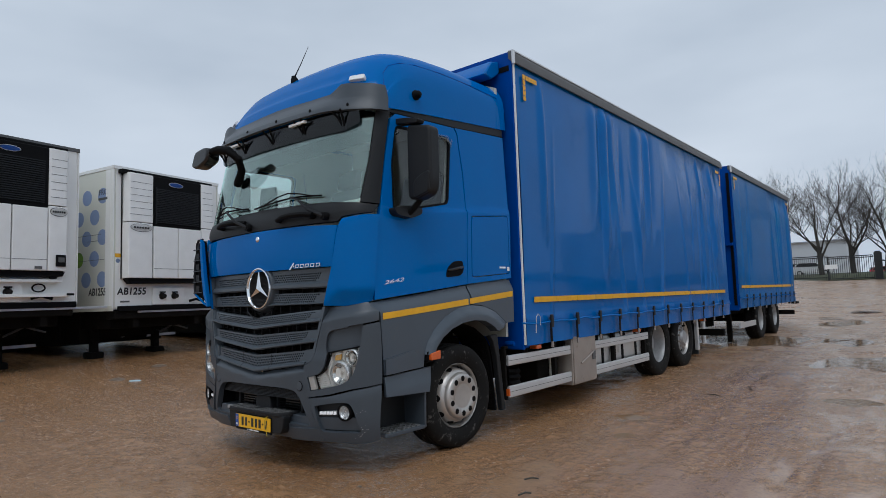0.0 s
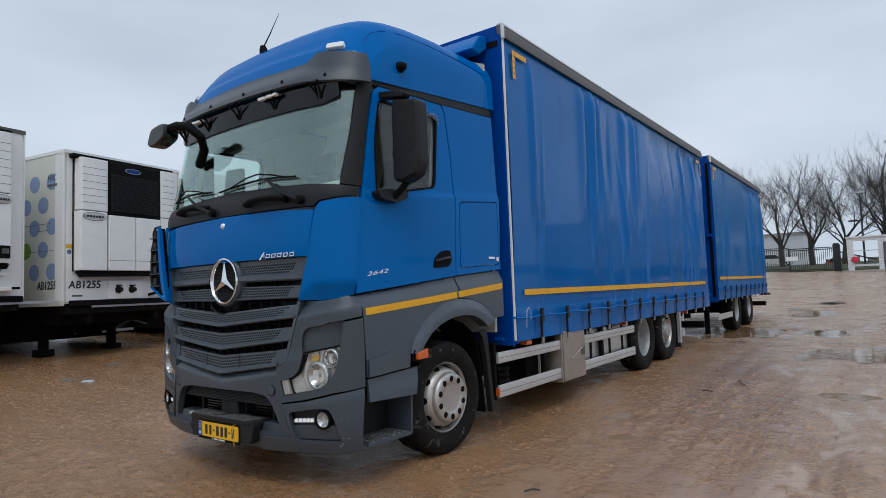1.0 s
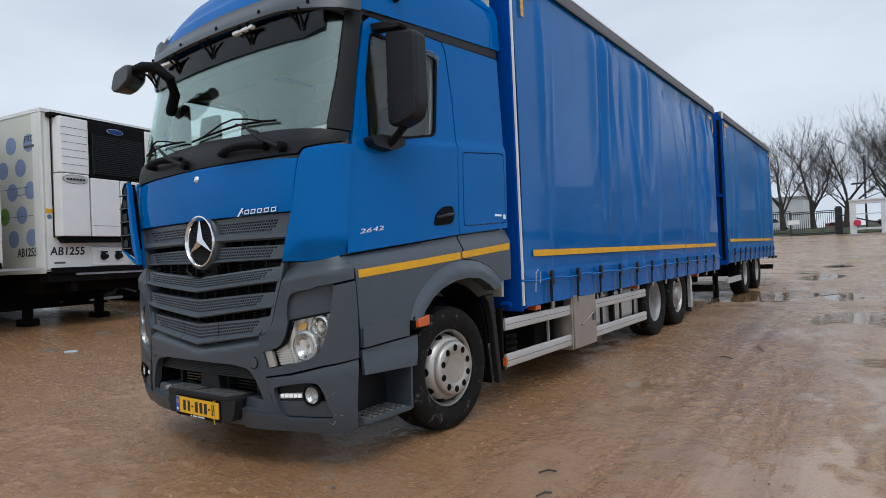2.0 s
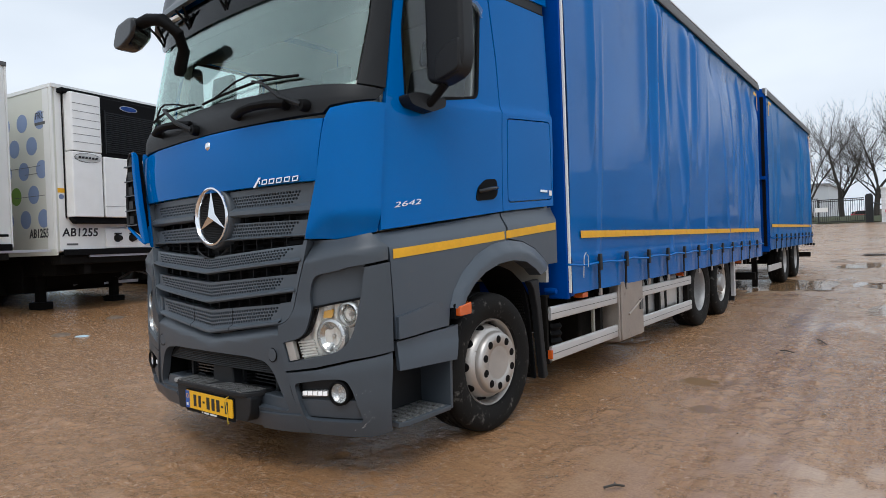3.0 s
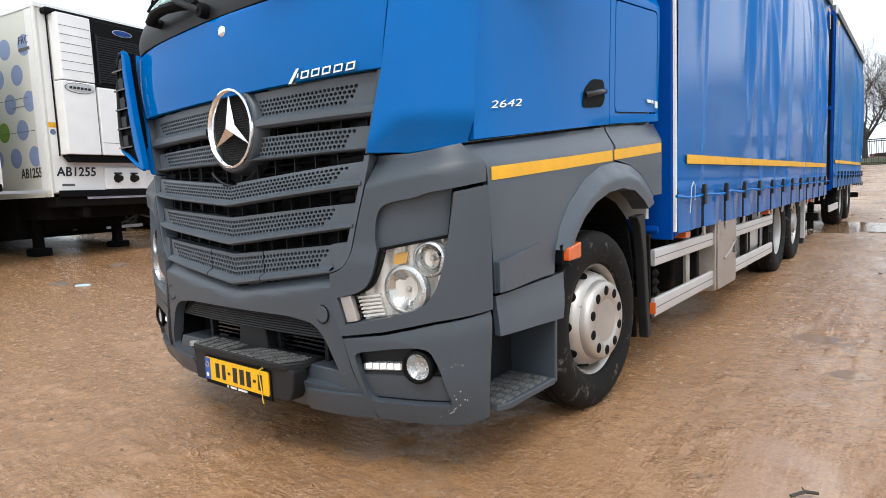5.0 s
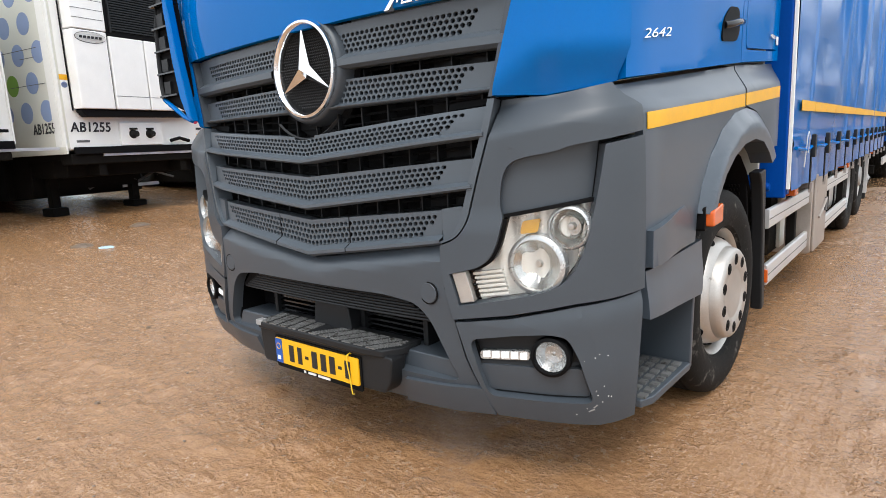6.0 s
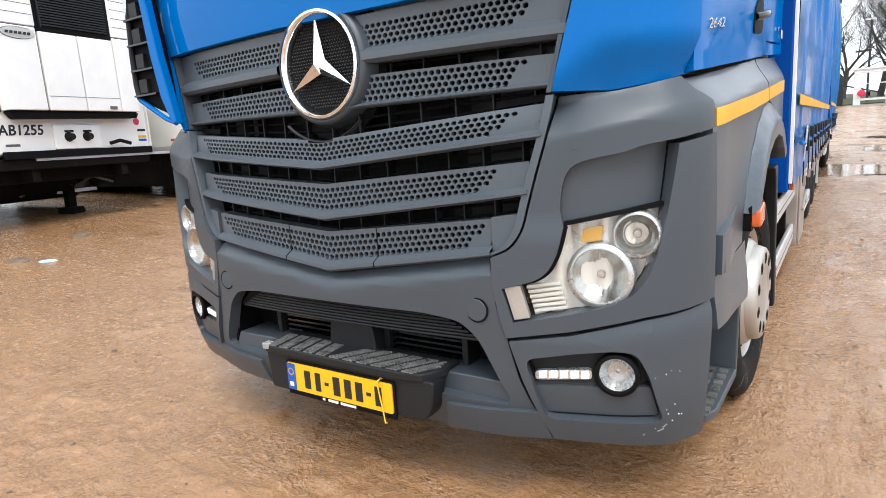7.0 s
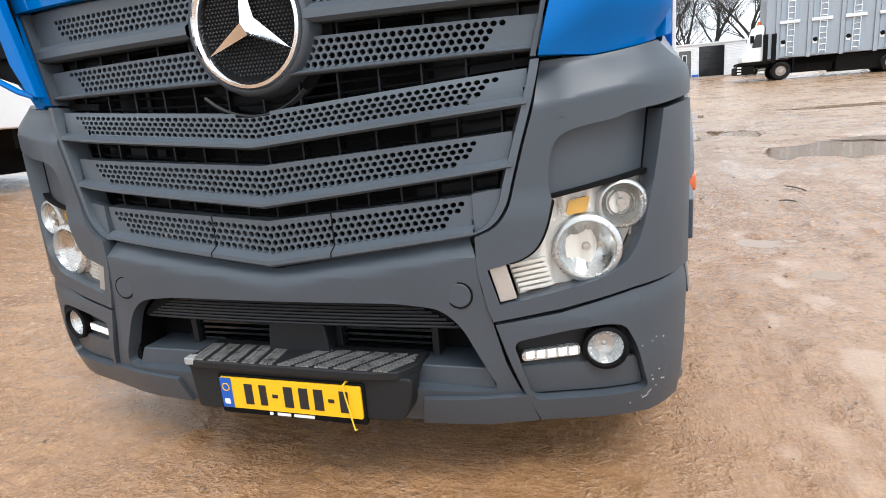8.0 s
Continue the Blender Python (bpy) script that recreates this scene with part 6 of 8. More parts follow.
def lattice(x, y, seed):
    """Smooth random hills of unit size, from 0 to 1."""
    r = np.random.RandomState(seed).rand(256, 256)
    ix, iy = np.floor(x).astype(int), np.floor(y).astype(int)
    fx, fy = x - ix, y - iy
    fx, fy = fx * fx * (3 - 2 * fx), fy * fy * (3 - 2 * fy)
    a, b = r[ix % 256, iy % 256], r[(ix + 1) % 256, iy % 256]
    c, d = r[ix % 256, (iy + 1) % 256], r[(ix + 1) % 256, (iy + 1) % 256]
    return (a + (b - a) * fx) * (1 - fy) + (c + (d - c) * fx) * fy


def combed(x, y, seed, long=1.1, across=0.042):
    """Ridges drawn out along y, broken and uneven."""
    wob = 0.10 * lattice(x * 0.8, y * 0.8, seed + 5) + 0.03 * lattice(x * 3, y * 3, seed + 6)
    y = y + 1.6 * lattice(x * 9, y * 0.3, seed + 8) + 0.5 * lattice(x * 23, y * 0.7, seed + 9)
    out = lattice((x + wob) / across, y / long, seed) + 0.6 * lattice((x + wob) / (across * 0.5), y / (long * 0.4), seed + 1) + 0.8 * lattice((x + wob) / (across * 2.6), y / (long * 1.5), seed + 2)
    return out / 2.4 - 0.5


gx, gy = axis(-3000, 3000, -2.2, 4.2, 0.019, 1.03, 16), axis(-3000, 3000, -2.4, 5.0, 0.019, 1.017, 42)
PX, PY = np.meshgrid(gx, gy)
flat = np.hypot(np.clip(np.abs(PX) - 40, 0, None), np.clip(np.abs(PY - 30) - 60, 0, None))
PZ = ground_z(np.clip(PX, -40, 40), np.clip(PY, -40, 60)) + 0.010 * fbm(PX * 0.7, PY * 0.7, 5) * np.exp(-np.hypot(PX, PY - 5) / 60) + 0.006 * fbm(PX * 3.0, PY * 3.0, 9) * np.exp(-np.hypot(PX, PY - 3) / 14)
for c, w, dep in ((2.35, 0.16, 0.016), (2.75, 0.12, 0.012), (3.3, 0.2, 0.014), (4.0, 0.15, 0.012), (4.5, 0.2, 0.015)):
    PZ -= 1.1 * dep * np.exp(-((PX - c - 0.25 * np.sin(PY * 0.22 + c)) / w) ** 2) * (0.5 + lattice(PX * 4, PY * 1.3, 61)) * np.clip((PY + 2) / 3, 0, 1) * np.exp(-np.maximum(0, PY - 5) / 25)
for c, w, dep in ((-1.4, 0.14, 0.016), (-0.75, 0.12, 0.012), (0.3, 0.16, 0.010), (-2.4, 0.2, 0.016)):
    PZ -= 1.1 * dep * np.exp(-((PY - c - 0.18 * PX - 0.2 * np.sin(PX * 0.4 + c)) / w) ** 2) * (0.5 + lattice(PX * 1.3, PY * 4, 62)) * np.clip((-PX + 0.5) / 2, 0, 1) * np.exp(-np.maximum(0, -PX - 5) / 10)
turned_x, turned_y = PX * math.cos(0.19) - PY * math.sin(0.19), PX * math.sin(0.19) + PY * math.cos(0.19)
side_w = np.clip((PX + 1.2 * lattice(PX * 0.5, PY * 0.5, 77) - 1.6) / 0.9, 0, 1)
near = np.exp(-(np.hypot(PX - 1, PY - 1) / 7) ** 4)
patch_y = 0.40 * lattice(PX * 1.7, PY * 0.7, 41) + 0.33 * lattice(PX * 5.0, PY * 2.2, 42) + 0.27 * lattice(PX * 12, PY * 7, 44)
patch_x = 0.45 * lattice(turned_x * 0.7, turned_y * 1.7, 45) + 0.33 * lattice(turned_x * 2.2, turned_y * 5.0, 46) + 0.22 * lattice(turned_x * 7, turned_y * 12, 47)
patch = side_w * patch_y + (1 - side_w) * patch_x
apron = np.exp(-((PX - 0.7) / 1.5) ** 4 - ((PY + 0.75) / 0.85) ** 4)
wet = np.clip((0.36 + 0.12 * side_w + 0.14 * apron - patch) / 0.14, 0, 1)
wet *= 1 - np.exp(-((PX - 0.0) / 1.4) ** 4 - ((PY - 2.2) / 2.1) ** 4)
for sx in (-1.1, 1.1):
    PZ += 0.030 * np.exp(-((PX - sx) / 0.45) ** 4 - ((PY - 1.5) / 0.6) ** 4)
worked = 1 - 0.92 * wet
clods = np.clip(lattice(PX * 9, PY * 9, 31) * 0.6 + lattice(PX * 21, PY * 21, 32) * 0.4 - 0.52, 0, 1)
PZ += near * worked * (0.011 * (side_w * combed(PX, PY, 11) + 0.6 * (1 - side_w) * combed(turned_y, turned_x, 21)) + 0.050 * clods * np.clip((patch - 0.42) / 0.2, 0, 1))
PZ += near * worked * 0.009 * (lattice(PX * 13, PY * 13, 51) * 0.55 + lattice(PX * 31, PY * 31, 52) * 0.45 - 0.5)
for cx, cy, rx, ry, lev in PUDDLES:
    far_one = cy > 15
    flat_w = np.exp(-(((PX - cx) / ((3.2 if far_one else 2.2) * rx)) ** 2 + ((PY - cy) / ((3.2 if far_one else 2.2) * ry)) ** 2) ** (1 if far_one else 2))
    PZ += flat_w * (float(ground_z(cx, cy)) - ground_z(np.clip(PX, -40, 40), np.clip(PY, -40, 60)))
    PZ -= (0.032 if cy < 7 else 0.046) * np.exp(-((PX - cx) / rx) ** 2 - ((PY - cy) / ry) ** 2)
gm = bpy.data.meshes.new("ground")
nx, ny = len(gx), len(gy)
ii = (np.arange(ny - 1)[:, None] * nx + np.arange(nx - 1)[None, :]).ravel()
quads = np.stack([ii, ii + 1, ii + nx + 1, ii + nx], -1).astype(np.int32)
gm.vertices.add(nx * ny)
gm.vertices.foreach_set("co", np.stack([PX, PY, PZ], -1).astype(np.float32).ravel())
gm.loops.add(quads.size)
gm.loops.foreach_set("vertex_index", quads.ravel())
gm.polygons.add(len(quads))
gm.polygons.foreach_set("loop_start", np.arange(0, quads.size, 4, dtype=np.int32))
gm.update(calc_edges=True)
gm.attributes.new("silt", "FLOAT", "POINT").data.foreach_set("value", wet.astype(np.float32).ravel())
# mask under the vehicles: rain-sheltered ground, its gloss cut to deepen the shade
dry_shade = np.exp(-(PX / 1.02) ** 6) * np.clip((PY - 0.25) / 0.4, 0, 1) * np.clip((17.4 - PY) / 0.4, 0, 1) * np.clip((np.abs(PY - 13.2) - 1.9) / 0.4 + (PX < 0.2), 0, 1)
dry_shade = np.maximum(dry_shade, np.clip((-8.6 - PX - 0.18 * (2.0 - PY)) / 0.4, 0, 1) * np.clip((PY + 2.6 + 0.18 * (PX + 8)) / 0.3, 0, 1) * np.clip((4.6 + 0.18 * (PX + 8) - PY) / 0.3, 0, 1) * (PX > -22))
gm.attributes.new("sheltered_shade", "FLOAT", "POINT").data.foreach_set("value", dry_shade.astype(np.float32).ravel())
gm.polygons.foreach_set("use_smooth", np.ones(len(quads), dtype=bool))


def mud_material():
    m = bpy.data.materials.new("wet sandy mud")
    m.use_nodes = True
    n, l = m.node_tree.nodes, m.node_tree.links
    b = n["Principled BSDF"]
    co = n.new("ShaderNodeTexCoord")

    def noise_at(scale, detail=8.0, rough=0.6, stretch=None):
        t = n.new("ShaderNodeTexNoise")
        t.inputs["Scale"].default_value, t.inputs["Detail"].default_value, t.inputs["Roughness"].default_value = scale, detail, rough
        if stretch:
            mp = n.new("ShaderNodeMapping")
            mp.inputs["Scale"].default_value, mp.inputs["Rotation"].default_value = stretch[0], stretch[1]
            l.new(co.outputs["Object"], mp.inputs["Vector"])
            l.new(mp.outputs["Vector"], t.inputs["Vector"])
        else:
            l.new(co.outputs["Object"], t.inputs["Vector"])
        return t.outputs["Fac"]

    def ramp(fac, stops):
        r = n.new("ShaderNodeValToRGB")
        e = r.color_ramp.elements
        e[0].position, e[0].color = stops[0][0], (*stops[0][1], 1)
        e[1].position, e[1].color = stops[-1][0], (*stops[-1][1], 1)
        for p, c in stops[1:-1]:
            e.new(p).color = (*c, 1)
        l.new(fac, r.inputs["Fac"])
        return r.outputs["Color"]

    def mix(fac, a, bb, mode="MIX"):
        x = n.new("ShaderNodeMix")
        x.data_type, x.blend_type = "RGBA", mode
        for sock, v in ((0, fac), (6, a), (7, bb)):
            if isinstance(v, (int, float)):
                x.inputs[sock].default_value = v
            elif isinstance(v, tuple):
                x.inputs[sock].default_value = (*v, 1)
            else:
                l.new(v, x.inputs[sock])
        return x.outputs[2]

    sep = n.new("ShaderNodeSeparateXYZ")
    l.new(co.outputs["Object"], sep.inputs[0])

    def span(v, a, b, lo=0.0, hi=1.0):
        r = n.new("ShaderNodeMapRange")
        r.inputs["From Min"].default_value, r.inputs["From Max"].default_value = a, b
        r.inputs["To Min"].default_value, r.inputs["To Max"].default_value = lo, hi
        l.new(v, r.inputs["Value"])
        return r.outputs[0]

    def calc(op, a, c, e=0.0):
        q = n.new("ShaderNodeMath")
        q.operation = op
        for k, v in enumerate((a, c, e)):
            if isinstance(v, (int, float)):
                q.inputs[k].default_value = v
            else:
                l.new(v, q.inputs[k])
        return q.outputs[0]

    # lorries pass along the side of the parked row and across in front of it, and leave combed tracks
    along = span(calc("ADD", sep.outputs[0], calc("MULTIPLY", noise_at(0.5), 1.6)), 1.5, 2.6)
    comb_y = noise_at(1.0, 3.0, 0.5, ((15.0, 1.6, 1), (0, 0, 0.05)))
    comb_x = noise_at(1.0, 3.0, 0.5, ((1.8, 13.0, 1), (0, 0, -0.19)))
    broad_y = noise_at(1.0, 5.0, 0.6, ((2.4, 0.22, 1), (0, 0, 0.05)))
    broad_x = noise_at(1.0, 5.0, 0.6, ((0.22, 2.4, 1), (0, 0, -0.19)))
    fine_y = noise_at(1.0, 2.0, 0.5, ((32.0, 7.0, 1), (0, 0, 0.05)))
    fine_x = noise_at(1.0, 2.0, 0.5, ((9.0, 30.0, 1), (0, 0, -0.19)))
    comb = mix(along, comb_x, comb_y)
    fine = mix(along, fine_x, fine_y)
    lanes = mix(along, broad_x, broad_y)
    broad, grain, lump, pebble = noise_at(0.35), noise_at(5.0, 8, 0.62), noise_at(22.0, 8, 0.7), noise_at(75.0, 8, 0.7)
    # smooth silt films lie in the lanes, broken up by lumps
    far_film = span(calc("ADD", calc("MULTIPLY_ADD", along, 0.045, calc("MULTIPLY", lanes, 0.75)), calc("ADD", calc("MULTIPLY", grain, 0.35), calc("MULTIPLY", lump, -0.12))), 0.485, 0.56)
    silt = n.new("ShaderNodeAttribute")
    silt.attribute_name = "silt"
    film = calc("MAXIMUM", silt.outputs["Fac"], calc("MULTIPLY", far_film, 0.45))
    base = ramp(broad, [(0.32, (0.257, 0.131, 0.057)), (0.55, (0.345, 0.188, 0.089)), (0.72, (0.414, 0.245, 0.128))])
    base = mix(0.22, base, ramp(lump, [(0.32, (0.118, 0.055, 0.023)), (0.52, (0.335, 0.182, 0.086)), (0.72, (0.464, 0.285, 0.156))]))
    base = mix(0.15, base, ramp(comb, [(0.34, (0.137, 0.067, 0.030)), (0.66, (0.464, 0.280, 0.152))]))
    base = mix(span(silt.outputs["Fac"], 0.0, 1.0, 0.06, 0.0), base, (0.198, 0.114, 0.057))
    base = mix(calc("MULTIPLY", film, span(along, 0.0, 1.0, 0.22, 0.32)), base, mix(along, (0.336, 0.203, 0.102), (0.425, 0.323, 0.230)))
    away = span(sep.outputs[1], 4.5, 11.0)
    churn = span(noise_at(1.0, 9.0, 0.68, ((0.9, 1.9, 1), (0, 0, 0.1))), 0.43, 0.57)
    base = mix(calc("MULTIPLY", calc("MULTIPLY", churn, away), 0.45), base, (0.46, 0.375, 0.285))
    base = mix(calc("MULTIPLY", calc("MULTIPLY", span(noise_at(1.0, 8.0, 0.7, ((1.6, 3.4, 1), (0, 0, 0.2))), 0.52, 0.66), away), 0.55), base, (0.16, 0.095, 0.052))
    base = mix(0.20, base, ramp(pebble, [(0.36, (0.070, 0.038, 0.019)), (0.64, (0.560, 0.370, 0.215))]))
    base = mix(1.0, base, (1.12, 1.06, 1.0), "MULTIPLY")
    l.new(base, b.inputs["Base Color"])
    rough = calc("ADD", calc("MULTIPLY", film, -0.09), span(lump, 0.3, 0.7, 0.16, 0.32))
    rough = calc("ADD", rough, calc("MULTIPLY", calc("MULTIPLY", churn, away), 0.16))
    l.new(rough, b.inputs["Roughness"])
    # less gloss under the vehicles makes their shade darker
    shelter_shade = n.new("ShaderNodeAttribute")
    shelter_shade.attribute_name = "sheltered_shade"
    l.new(span(shelter_shade.outputs["Fac"], 0.0, 1.0, 0.7, 0.08), b.inputs["Specular IOR Level"])
    relief = noise_at(24.0, 6.0, 0.66)
    crumb = calc("MULTIPLY", span(noise_at(46.0, 3.0, 0.55), 0.50, 0.72), span(noise_at(2.6, 6.0, 0.6), 0.44, 0.58))
    height = calc("MULTIPLY_ADD", comb, 0.60, calc("MULTIPLY_ADD", fine, 0.40, calc("MULTIPLY_ADD", crumb, 0.55, calc("MULTIPLY_ADD", pebble, 0.15, calc("MULTIPLY", relief, 0.6)))))
    height = calc("MULTIPLY_ADD", calc("MULTIPLY", noise_at(3.6, 9.0, 0.7), away), 3.2, height)
    bump = n.new("ShaderNodeBump")
    bump.inputs["Distance"].default_value = 0.05
    l.new(span(film, 0.0, 1.0, 0.62, 0.14), bump.inputs["Strength"])
    l.new(height, bump.inputs["Height"])
    l.new(bump.outputs["Normal"], b.inputs["Normal"])
    l.new(calc("MULTIPLY", span(lump, 0.35, 0.65, 0.55, 0.1), span(shelter_shade.outputs["Fac"], 0.0, 1.0, 1.0, 0.0)), b.inputs["Coat Weight"])
    b.inputs["Coat Roughness"].default_value, b.inputs["Coat IOR"].default_value = 0.16, 1.35
    skin_of_water = n.new("ShaderNodeBump")
    skin_of_water.inputs["Distance"].default_value = 0.05
    l.new(span(film, 0.0, 1.0, 0.40, 0.07), skin_of_water.inputs["Strength"])
    l.new(height, skin_of_water.inputs["Height"])
    l.new(skin_of_water.outputs["Normal"], b.inputs["Coat Normal"])
    return m


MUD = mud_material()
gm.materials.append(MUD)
gravel = bmesh.new()
grng = random.Random(12)
for k in range(2600):
    x, y = grng.uniform(-4.5, 6.5), grng.uniform(-3.0, 10.0) if k % 3 else grng.uniform(9, 26)
    if abs(x) < 1.15 and y > 0.3:
        continue
    i, j = int(np.searchsorted(gx, x)), int(np.searchsorted(gy, y))
    r = grng.uniform(0.003, 0.010) * (2.2 if grng.random() < 0.06 else 1.0) * (1.0 if y < 9 else 2.2)
    rot = Euler((grng.uniform(0, 6), grng.uniform(0, 6), grng.uniform(0, 6))).to_matrix()
    sc = Vector((grng.uniform(0.7, 1.4), grng.uniform(0.7, 1.4), grng.uniform(0.4, 0.8)))
    vs = [gravel.verts.new(Vector((x, y, float(PZ[j, i]) + r * 0.25)) + Vector([a * b for a, b in zip(rot @ Vector(c), sc)]) * r) for c in ((1, 0, 0), (-1, 0, 0), (0, 1, 0), (0, -1, 0), (0, 0, 1), (0, 0, -1))]
    for a, b, c in ((0, 2, 4), (2, 1, 4), (1, 3, 4), (3, 0, 4), (2, 0, 5), (1, 2, 5), (3, 1, 5), (0, 3, 5)):
        gravel.faces.new([vs[a], vs[b], vs[c]])
STONE = material("wet gravel", (0.16, 0.115, 0.08), 0.4, vary=0.4, scale=20.0, fine=90.0)
tagged(link("gravel", gravel, STONE, smooth=False), "scattered small wet stones on the mud", "gravel", kind="stuff")
for x, y, ang, ln in ((2.17, 1.06, 44, 0.11), (2.37, 5.02, -28, 0.15), (2.60, 5.90, -70, 0.36), (2.31, 0.76, 60, 0.10)):
    i, j = int(np.searchsorted(gx, x)), int(np.searchsorted(gy, y))
    z = float(PZ[j, i]) + 0.020
    c, sn = math.cos(radians(ang)), math.sin(radians(ang))
    tw = thing("twig", "short dark twig lying on the mud", "twig", "twigs on the mud")
    part("stem", tubed([(x, y, z), (x + 0.5 * ln * c, y + 0.5 * ln * sn + 0.01, z + 0.008), (x + ln * c, y + ln * sn, z)], 0.0065, sides=5), BARK, tw)
    part("spur", tubed([(x + 0.5 * ln * c, y + 0.5 * ln * sn + 0.01, z + 0.006), (x + 0.7 * ln * c - 0.03, y + 0.7 * ln * sn + 0.03, z + 0.004)], 0.003, sides=4), BARK, tw)
SCRAP = material("pale blue plastic scrap", (0.45, 0.62, 0.72), 0.4)
for name, label, cat, x, y, r, mat in (("plastic_scrap", "pale blue plastic scrap on the mud", "litter", -5.84, 1.68, 0.10, SCRAP), ("stone", "dark wet stone on the mud", "stone", -6.15, 1.51, 0.12, STONE), ("stone", "dark wet stone on the mud", "stone", -7.2, 2.7, 0.13, STONE), ("stone", "dark wet stone on the mud", "stone", -4.2, -0.6, 0.06, STONE)):
    i, j = int(np.searchsorted(gx, x)), int(np.searchsorted(gy, y))
    bm = bmesh.new()
    bmesh.ops.create_icosphere(bm, subdivisions=2, radius=r, matrix=Matrix.Translation((x, y, float(PZ[j, i]) + r * 0.12)))
    for v in bm.verts:
        v.co.z = float(PZ[j, i]) + (v.co.z - float(PZ[j, i])) * (0.12 if cat == "litter" else 0.38)
        v.co += Vector((grng.uniform(-1, 1), grng.uniform(-1, 1), grng.uniform(-0.3, 0.3))) * r * 0.16
    tagged(link(name, bm, mat, smooth=False), label, cat, "stones on the mud" if cat == "stone" else "")
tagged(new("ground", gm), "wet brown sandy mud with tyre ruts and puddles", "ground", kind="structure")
WATER = bpy.data.materials.new("muddy puddle water")
WATER.use_nodes = True
wb = WATER.node_tree.nodes["Principled BSDF"]
wb.inputs["Base Color"].default_value = (0.27, 0.165, 0.088, 1)
wb.inputs["Roughness"].default_value, wb.inputs["IOR"].default_value = 0.03, 1.33
wt, wv, wbu = (WATER.node_tree.nodes.new("ShaderNode" + k) for k in ("TexNoise", "TexCoord", "Bump"))
wt.inputs["Scale"].default_value, wt.inputs["Detail"].default_value = 9.0, 3.0
wbu.inputs["Strength"].default_value, wbu.inputs["Distance"].default_value = 0.12, 0.02
WATER.node_tree.links.new(wv.outputs["Object"], wt.inputs["Vector"])
WATER.node_tree.links.new(wt.outputs["Fac"], wbu.inputs["Height"])
WATER.node_tree.links.new(wbu.outputs["Normal"], wb.inputs["Normal"])
for cx, cy, rx, ry, lev in PUDDLES:
    z = float(ground_z(cx, cy)) - (0.015 if cy < 7 or cy > 15 else 0.013)
    bm = bmesh.new()
    bm.faces.new([bm.verts.new((cx + q * rx * math.cos(a), cy + q * ry * math.sin(a), z)) for a in np.linspace(0, 2 * math.pi, 73)[:-1] for q in [1.25 + 0.12 * math.sin(3 * a + cx) + 0.08 * math.sin(7 * a + cy) + 0.05 * math.sin(13 * a)]])
    tagged(link("water", bm, WATER, smooth=False), "shallow muddy puddle reflecting the grey sky", "puddle", "puddles in the yard", kind="structure")


# ---- refrigerated trailers ----
def gz(x, y):
    return float(ground_z(np.array(float(x)), np.array(float(y))))


def logo_oval(name, c, ry, rz, mat, parent, label=""):
    bm = bmesh.new()
    bm.faces.new([bm.verts.new((c[0], c[1] + ry * math.cos(a), c[2] + rz * math.sin(a))) for a in np.linspace(0, 2 * math.pi, 33)[:-1]])
    bmesh.ops.solidify(bm, geom=bm.faces[:], thickness=0.004)
    return part(name, bm, mat, parent, label, smooth=False)


